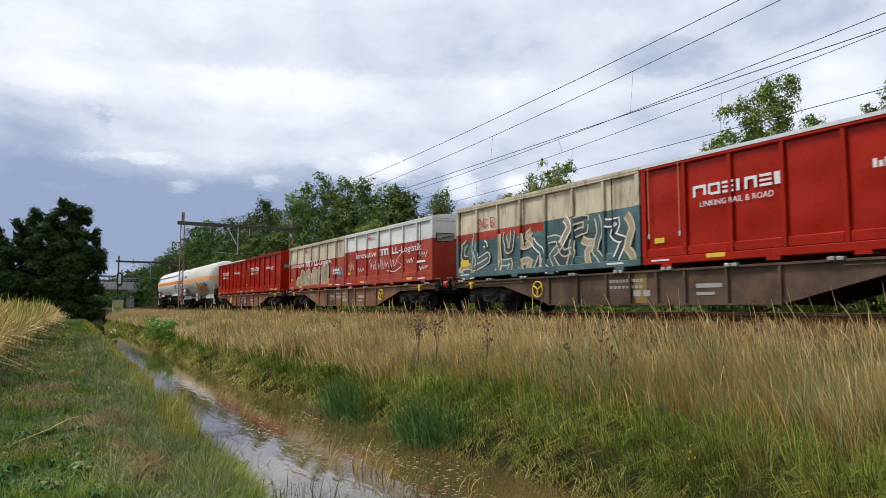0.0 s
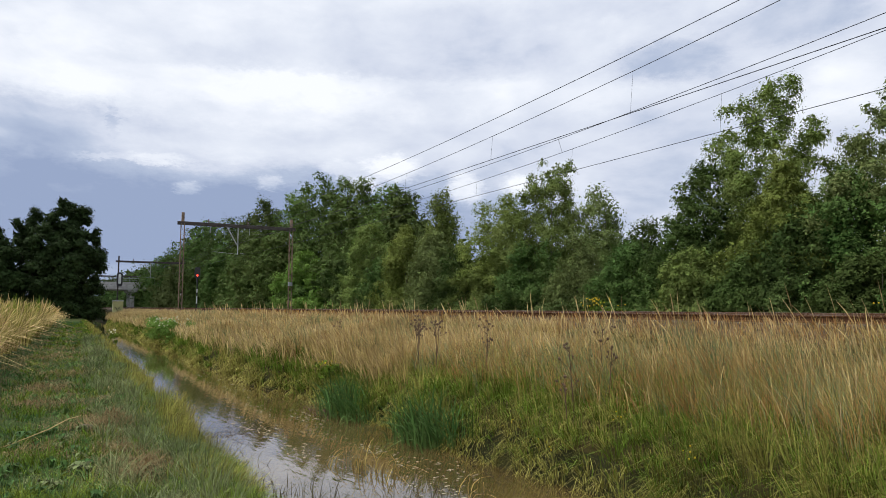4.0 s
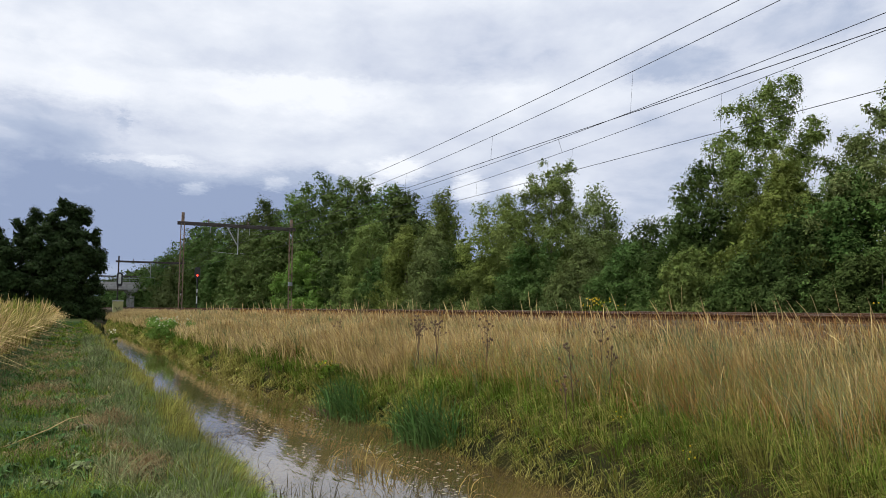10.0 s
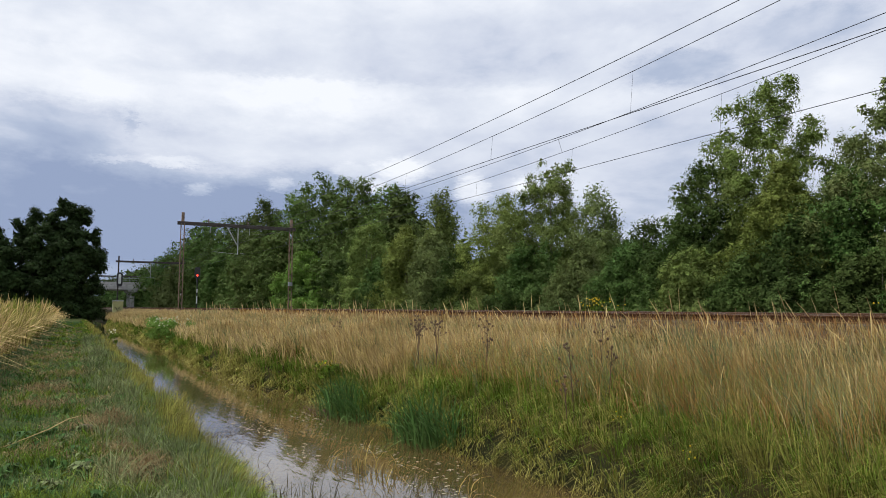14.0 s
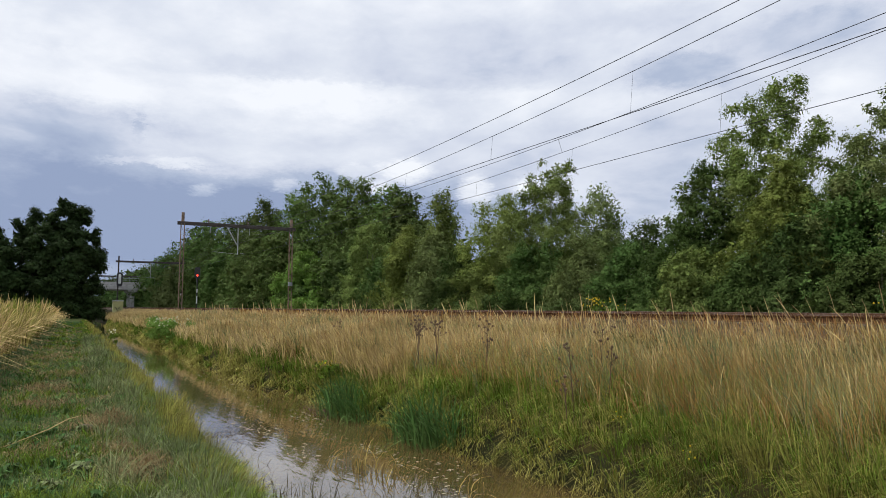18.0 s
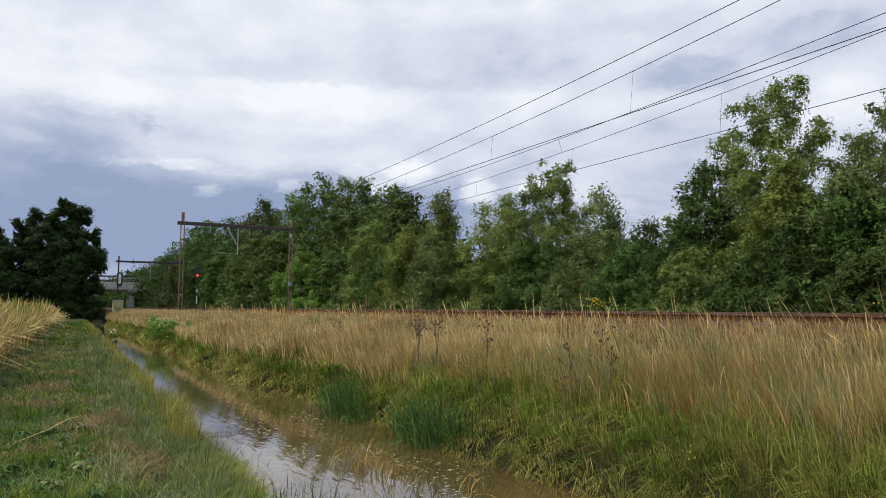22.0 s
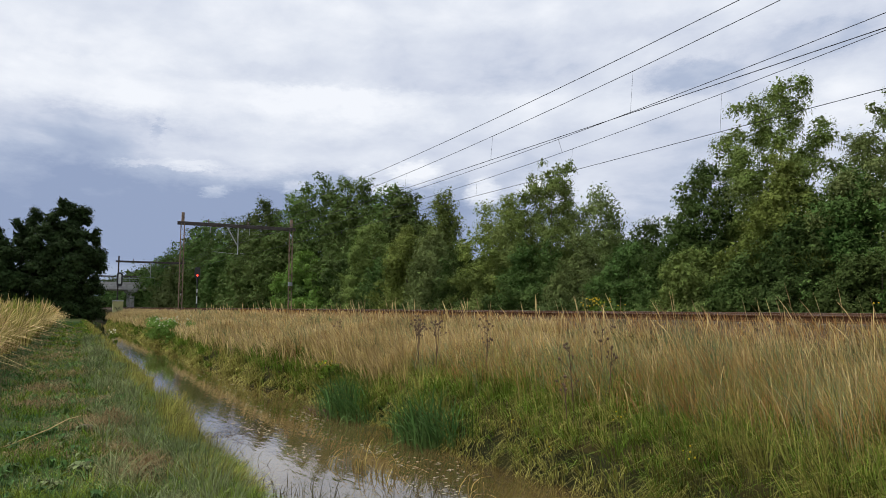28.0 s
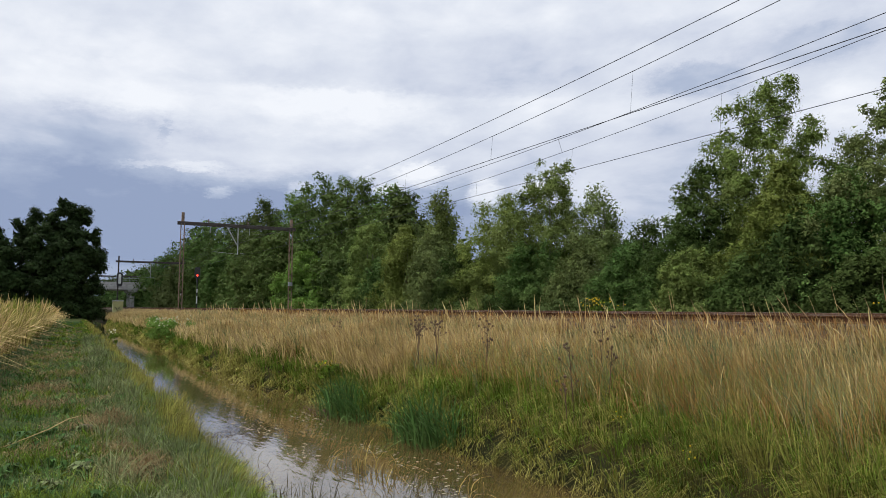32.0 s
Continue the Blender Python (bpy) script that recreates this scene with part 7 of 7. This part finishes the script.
def build_cabinet():
    c = empty("relay_cabinet", pose(-118.0, 10.2, 0.55), "small yellow-green trackside cabinet with graffiti", "cabinet")
    part("body", boxes((-0.5, 0.5, -0.75, 0.75, 0.0, 1.9), bevel=0.03), M["cabinet_yellow"], c)
    part("roof", boxes((-0.58, 0.58, -0.83, 0.83, 1.9, 2.02), bevel=0.02), M["white_paint"], c)
    part("door", boxes((0.5, 0.52, -0.65, 0.65, 0.15, 1.75)), M["cabinet_yellow"], c)
    bm = bmesh.new()
    tube(bm, [(0.53, -0.45 + 0.1 * k, 0.7 + 0.3 * math.sin(k * 1.3)) for k in range(10)], 0.04, 5)
    part("graffiti", bm, M["letter_black"], c)
    return c


build_cabinet()


# ---- water plants, stalks and flowers ----
def ditch(x, y):
    """A place on the ditch's lanes, on the ground or the water."""
    return Vector((x, y + float(shift(x, y)), max(ground_z(y), WATER_Z - 0.02)))


def clump(name, label, x, y, n, h0, h1, width, mat, spread, seed, sag=0.5, category="reed", group="", lean=(0.0, 0.0)):
    rng = np.random.default_rng(seed)
    base = np.zeros((n, 3))
    base[:, :2] = rng.normal(0, spread, (n, 2))
    h = rng.uniform(h0, h1, n)
    ln = base[:, :2] * 0.7 + rng.normal(0, 0.26, (n, 2)) + np.array(lean)
    ob = grass(name, rng, base, h, ln, width * rng.uniform(0.7, 1.2, n), mat, 4, sag)
    ob.location = ditch(x, y)
    return tagged(ob, label, category, group, "stuff")


for _i, (_x, _y, _n, _h) in enumerate([(-14.1, 5.35, 70, 0.95), (-13.5, 5.3, 120, 1.2), (-12.9, 5.25, 110, 1.1), (-12.4, 5.35, 70, 0.85), (-10.6, 5.4, 70, 0.95), (-10.1, 5.3, 110, 1.2), (-9.6, 5.35, 110, 1.2), (-9.2, 5.5, 50, 1.0)]):
    clump("flag_iris", "dense clump of dark green flag leaves in the ditch", _x, _y, _n, _h * 0.45, _h, 0.03, M["flag_leaf"], 0.2, 60 + _i, 0.75, group="flag clumps in the ditch", lean=(-0.12, -0.1))
for _i, (_x, _y, _n) in enumerate([(-8.1, 2.3, 60), (-7.5, 2.5, 60), (-8.9, 2.2, 44), (-7.0, 2.4, 50), (-6.6, 2.9, 40), (-9.8, 2.2, 34), (-6.2, 2.6, 40), (-11.0, 2.2, 30), (-7.2, 3.3, 30), (-6.9, 3.8, 36), (-6.5, 4.2, 30), (-7.4, 4.0, 26), (-6.1, 3.6, 30)]):
    clump("water_grass", "thin dark stems bending in the shallow water", _x, _y, _n, 0.18, 0.55, 0.0085, M["water_stem"], 0.17, 80 + _i, 0.9, "water grass", "thin stems in the water", (0.14, 0.06))
for _i, (_x, _y, _n) in enumerate([(-9.0, 3.55, 16), (-8.6, 3.65, 14), (-8.3, 3.8, 10), (-6.9, 4.3, 10), (-9.3, 3.3, 6)]):
    clump("bent_grass", "dry straw-coloured grass bending over the water", _x, _y, _n, 0.4, 0.72, 0.013, M["straw"], 0.1, 100 + _i, 0.7, "grass", "dry tufts in the water", (0.3, 0.12))
_rng = np.random.default_rng(55)
_p = np.stack([_rng.normal(0, 0.32, 130), _rng.normal(0, 0.1, 130), np.full(130, 0.03)], 1)
_ob = grass("dead_reeds", _rng, _p, _rng.uniform(0.0, 0.12, 130), _rng.normal(0, 0.2, (130, 2)) * np.array([1.0, 0.4]), 0.014 * _rng.uniform(0.6, 1.3, 130), M["dead_stem"], 3, 0.2, None, "dark dead reeds floating by the flag clump", "dead reeds")
_ob.location = ditch(-13.9, 4.75)
_ob.location.z = WATER_Z + 0.01


def seed_stalk(x, y, h, seed, heads=9, flower="dead_stem", label="dead brown stalk with dry seed heads"):
    rng = np.random.default_rng(seed)
    s = empty("dry_stalk", Matrix.Translation(ditch(x, y)), label, "dry plant", "dry stalks in the meadow")
    bm = bmesh.new()
    top = Vector((rng.normal() * 0.05, rng.normal() * 0.05, h))
    tube(bm, [(0, 0, 0), top * 0.5 + Vector((rng.normal() * 0.02, 0, 0)), top], [0.009, 0.007, 0.004], 5)
    tips = []
    for k in range(heads):
        a = top * rng.uniform(0.62, 0.95)
        b = a + Vector((rng.normal() * 0.09, rng.normal() * 0.09, rng.uniform(0.06, 0.2)))
        tube(bm, [a, a.lerp(b, 0.5) + Vector((0, 0, -0.01)), b], [0.004, 0.003, 0.003], 4)
        tips.append(b)
    st = part("stem", bm, M["dead_stem"], s)
    st["kind"] = "stuff"
    for b in tips + [top]:
        bm = bmesh.new()
        bmesh.ops.create_icosphere(bm, subdivisions=1, radius=0.018 + 0.01 * rng.uniform(), matrix=Matrix.Translation(b))
        part("seed_head", bm, M[flower], st)
    return s


for _i, (_x, _y, _h) in enumerate([(-12.4, 6.5, 1.3), (-12.2, 6.4, 1.25), (-11.95, 6.6, 1.35), (-11.7, 6.5, 1.2), (-12.7, 6.7, 1.15), (-10.6, 7.0, 1.15), (-10.4, 6.9, 1.0), (-7.3, 6.2, 1.0), (-8.2, 7.6, 1.0), (-7.2, 6.8, 0.85), (-17.8, 7.0, 1.0), (-7.1, 5.9, 0.7)]):
    seed_stalk(_x, _y, _h, 100 + _i, 10 if _i < 5 else 6)


def flowers(name, seed, places, label, mat, n, spread, h, size, category, green=True):
    """A leafy plant dotted with blossoms."""
    rng = np.random.default_rng(seed)
    for x, y in places:
        p = empty(name, Matrix.Translation(ditch(x, y)), label, category, name.replace("_", " ") + "s on the bank")
        c = np.stack([rng.normal(0, spread, 14), rng.normal(0, spread, 14), rng.uniform(0.15, h * 0.9, 14)], 1)
        if green:
            quads_mesh("leaves", leaf_cloud(rng, c, np.full((14, 3), spread * 0.5), 700 if spread < 0.5 else 2200, 0.07 if spread < 0.5 else 0.1, core=0), 3, [(0, 1, 2)], M["green_grass" if spread < 0.5 else "leaf_bright"], p)
        bm = bmesh.new()
        for k in range(n):
            q = Vector((rng.normal(0, spread), rng.normal(0, spread), h * rng.uniform(0.75, 1.1)))
            bmesh.ops.create_icosphere(bm, subdivisions=1, radius=size * rng.uniform(0.7, 1.2), matrix=Matrix.Translation(q))
        b = part("blossoms", bm, M[mat], p)
        b["kind"] = "stuff"


flowers("ragwort", 31, [(-6.1, 5.9), (-7.9, 5.6), (-7.0, 5.5), (-4.9, 5.7)], "yellow-flowered ragwort on the ditch bank", "yellow_flower", 5, 0.09, 0.45, 0.010, "wildflower", False)
flowers("ragwort", 32, [(-15.8, 5.75)], "yellow-flowered ragwort at the water's edge", "yellow_flower", 22, 0.16, 0.5, 0.014, "wildflower")
flowers("hogweed", 33, [(-41.5, 5.7), (-43.0, 5.8), (-39.0, 5.7)], "leafy green plant with cream blossoms by the ditch", "white_flower", 22, 0.55, 1.2, 0.04, "wildflower")
flowers("tansy", 34, [(-22.0, 21.3), (-9.7, 21.5)], "yellow blossoming weeds beyond the track", "yellow_flower", 40, 0.4, 1.1, 0.03, "wildflower")


for _i, (_x, _y) in enumerate([(-8.4, 0.85), (-8.0, 0.95), (-7.6, 0.9), (-8.9, 0.8), (-15.6, -0.35), (-11.3, 0.7)]):
    clump("grass_tuft", "blue-green tuft of longer grass on the path", _x, _y, 110, 0.16, 0.38, 0.012, M["grey_grass"], 0.1, 130 + _i, 0.9, "grass", "blue-green tufts on the path")
flowers("meadowsweet", 35, [(-36.0, 1.75)], "slim plant with cream blossoms on the ditch edge", "white_flower", 9, 0.12, 0.9, 0.04, "wildflower")
_bm = bmesh.new()
bmesh.ops.create_icosphere(_bm, subdivisions=2, radius=0.09)
for _v in _bm.verts:
    _v.co = Vector((_v.co.x * 1.3, _v.co.y, _v.co.z * 0.4)) * (1 + 0.3 * noise.noise(_v.co * 14))
_ob = tagged(part("stone", _bm, M["sleeper"]), "flat grey stone lying in the mown grass", "stone")
_ob.location = ditch(-9.95, 0.15) + Vector((0, 0, 0.04))


def floating_weed():
    rng = np.random.default_rng(77)
    out = []
    for cx, cy, n, sx, sy in ((-15.5, 3.6, 40, 1.0, 0.18), (-13.2, 4.2, 60, 0.7, 0.15), (-11.6, 3.9, 50, 0.5, 0.12), (-9.8, 4.2, 46, 0.4, 0.12), (-8.2, 4.5, 60, 0.5, 0.2), (-12.6, 3.1, 50, 0.6, 0.12), (-20, 3.8, 70, 1.6, 0.3), (-27, 3.4, 120, 4, 0.7), (-10.5, 3.2, 40, 0.5, 0.12), (-7.0, 4.1, 40, 0.4, 0.15)):
        x, y = rng.normal(cx, sx, n), np.clip(rng.normal(cy, sy, n), 2.1, 5.0)
        a = rng.uniform(0, np.pi, n)
        L, W = rng.uniform(0.016, 0.05, n), rng.uniform(0.008, 0.02, n)
        dx, dy = np.cos(a), np.sin(a)
        yy = y + shift(x, y)
        z = np.full(n, WATER_Z + 0.004)
        ring = []
        for u, w in ((-1, 0), (0, 1), (1, 0), (0, -1)):
            ring.append(np.stack([x + u * L * dx - w * W * dy, yy + u * L * dy + w * W * dx, z + 0.004 * (w == 0)], 1))
        out.append(np.stack(ring, 1))
    return tagged(quads_mesh("floating_weed", np.concatenate(out), 4, [(0, 1, 2, 3)], M["weed"]), "small pale leaves and weed floating on the water", "water weed", kind="stuff")


floating_weed()


# ---- on the path ----
def hay_heap(x, y, n, r, h, seed, label):
    rng = np.random.default_rng(seed)
    base = np.stack([rng.normal(0, r, n), rng.normal(0, r * 0.8, n), rng.uniform(0, h, n)], 1)
    base[:, 2] *= np.exp(-(base[:, 0] ** 2 + base[:, 1] ** 2) / (r * r))
    ln = rng.normal(0, 0.16, (n, 2))
    ob = grass("cut_hay", rng, base, rng.uniform(0.0, 0.15, n), ln, 0.009 * rng.uniform(0.6, 1.3, n), M["hay"], 3, 0.2)
    ob.location = ditch(x, y)
    return tagged(ob, label, "hay", "", "stuff")


hay_heap(-9.9, 0.5, 1100, 0.2, 0.26, 1, "small dark heap of raked dry grass")
for _i, (_x, _y, _n, _r) in enumerate([(-9.2, 0.5, 700, 0.25), (-8.2, 0.45, 900, 0.3), (-7.4, 0.6, 700, 0.25), (-10.6, 0.3, 500, 0.25), (-15.1, -0.6, 1600, 0.6), (-17.8, -0.3, 1300, 0.7), (-12.6, -0.6, 900, 0.4), (-22.5, -1.2, 1500, 1.0), (-28.0, -0.8, 1300, 1.2), (-8.6, -0.3, 500, 0.3), (-6.9, 0.5, 600, 0.25)]):
    hay_heap(_x, _y, _n, _r, 0.1, 2 + _i, "flattened wisp of dry cut grass")
_bm = bmesh.new()
_stem = [ditch(-10.6, 0.1) + Vector((0, 0, 0.1)), ditch(-10.1, -0.05) + Vector((0, 0, 0.14)), ditch(-9.5, -0.25) + Vector((0, 0, 0.12)), ditch(-8.9, -0.6) + Vector((0, 0, 0.08)), ditch(-8.3, -0.95) + Vector((0, 0, 0.03))]
tube(_bm, _stem, [0.004, 0.006, 0.006, 0.005, 0.004], 6)
tagged(part("fallen_stem", _bm, M["straw_pale"]), "long pale dry stem lying across the grass", "dry stem")


def dock(x, y, seed, n=26, size=0.14, mat="grey_grass", label="low grey-green leafy weed on the path"):
    rng = np.random.default_rng(seed)
    ang = rng.uniform(0, 2 * np.pi, n)
    r = size * rng.uniform(0.5, 1.6, n)
    d = np.stack([np.cos(ang), np.sin(ang), np.zeros(n)], 1)
    side = np.stack([-np.sin(ang), np.cos(ang), np.zeros(n)], 1)
    up = np.array([0, 0, 1.0])
    h = rng.uniform(0.03, 0.08, n)[:, None]
    p0 = d * 0.02
    p1 = d * (r * 0.55)[:, None] + up * h * 1.2
    p2 = d * r[:, None] + up * h * 0.8
    w = (r * 0.22)[:, None]
    v = np.stack([p0, p1 + side * w, p2, p1 - side * w], 1)
    ob = quads_mesh("leafy_weed", v, 4, [(0, 1, 2, 3)], M[mat])
    ob.location = ditch(x, y) + Vector((0, 0, 0.02))
    return tagged(ob, label, "weed", "leafy weeds on the path", "stuff")


for _i, (_x, _y) in enumerate([(-7.3, -0.85), (-7.0, -0.6), (-7.7, -0.5), (-6.9, -0.2), (-8.1, -0.9), (-6.5, -0.45), (-7.4, 0.1), (-6.2, 0.2), (-9.6, -0.5), (-11.4, 0.2)]):
    dock(_x, _y, 200 + _i, 34, 0.06 if _i % 2 else 0.09, "lawn" if _i % 3 else "grey_grass")

_rng = np.random.default_rng(410)
for _i in range(34):
    dock(-6.3 - 3.4 * _rng.uniform() ** 1.3, -1.2 + 1.5 * _rng.uniform(), 240 + _i, 26, 0.045 + 0.03 * _rng.uniform(), ("lawn", "flag_leaf", "grey_grass")[_i % 3], "broad-leaved green weed in the mown grass")

# ---- what moves ----
SPEED, START = 26.83, 0.55


def motions():
    for ob in TRAIN:
        x = ob.location.x
        walk(ob, [(t, pose(x + START + SPEED * t, NEAR_TRACK, RAIL_Z)) for t in (0, 1, 2, 3, 4, 6, 8, 12, 16, 20, 24, 28, 30, 32)])
    # gusts bend the trees: how far the tall birch's top leans to the east-north-east, in metres
    gust = [(0, 0.0), (2, -0.02), (3, 0.12), (4.5, 0.02), (6, -0.07), (7, -0.02), (8, 0.12), (9, -0.14), (10, 0.07), (11, -0.14), (12, -0.07), (13, 0.19), (14, -0.07), (15, 0.05), (17, 0.22), (18, 0.34), (19, 0.53), (20, 0.53), (21, 0.41),
            (22, 0.39), (23, 0.67), (24, 0.6), (25, 0.53), (25.5, 0.25), (26.5, 0.35), (28, 0.53), (29, 0.15), (30, 0.14), (31, 0.07), (32, -0.07)]
    axis = Vector((0, 0, 1)).cross(Vector((0.51, 0.86, 0)))
    for n, (ob, x, y, h) in enumerate(SWAYING):
        if x < -60:
            continue
        share = 1.0 if n == 0 else (0.25 + 0.35 * ((n * 37) % 10) / 10) * min(1, h / 9)
        rows = []
        for t, lean in gust:
            a = (share * lean + (0.0 if n == 0 else 0.09 * math.sin(t * (1.1 + 0.13 * (n % 5)) + n * 1.7))) / 11.2
            rows.append((t, Matrix.Translation(ob.location) @ Matrix.Rotation(a, 4, axis)))
        walk(ob, rows)
    for n, ob in enumerate(TUFTS):
        rows = []
        for t in range(33):
            a = 0.05 * math.sin(t * (1.3 + 0.21 * (n % 4)) + n * 2.3) + 0.03 * math.sin(t * 0.45 + n)
            rows.append((t, Matrix.Translation(ob.location) @ Matrix.Rotation(a, 4, axis)))
        walk(ob, rows)
    # wheels turn while the train is in sight
    for w in WHEELSETS:
        at = w.location.copy()
        walk(w, [(k / 30, Matrix.Translation(at) @ Matrix.Rotation(radians(84 * min(k, 108)), 4, "Y")) for k in [*range(0, 109), 960]])
    drift = Vector((-0.353, 0.935, 0)) * 51.0
    walk(CLOUDS, [(t, Matrix.Translation(drift * (t / 32.0 - 0.5))) for t in (0, 8, 16, 24, 32)])


motions()
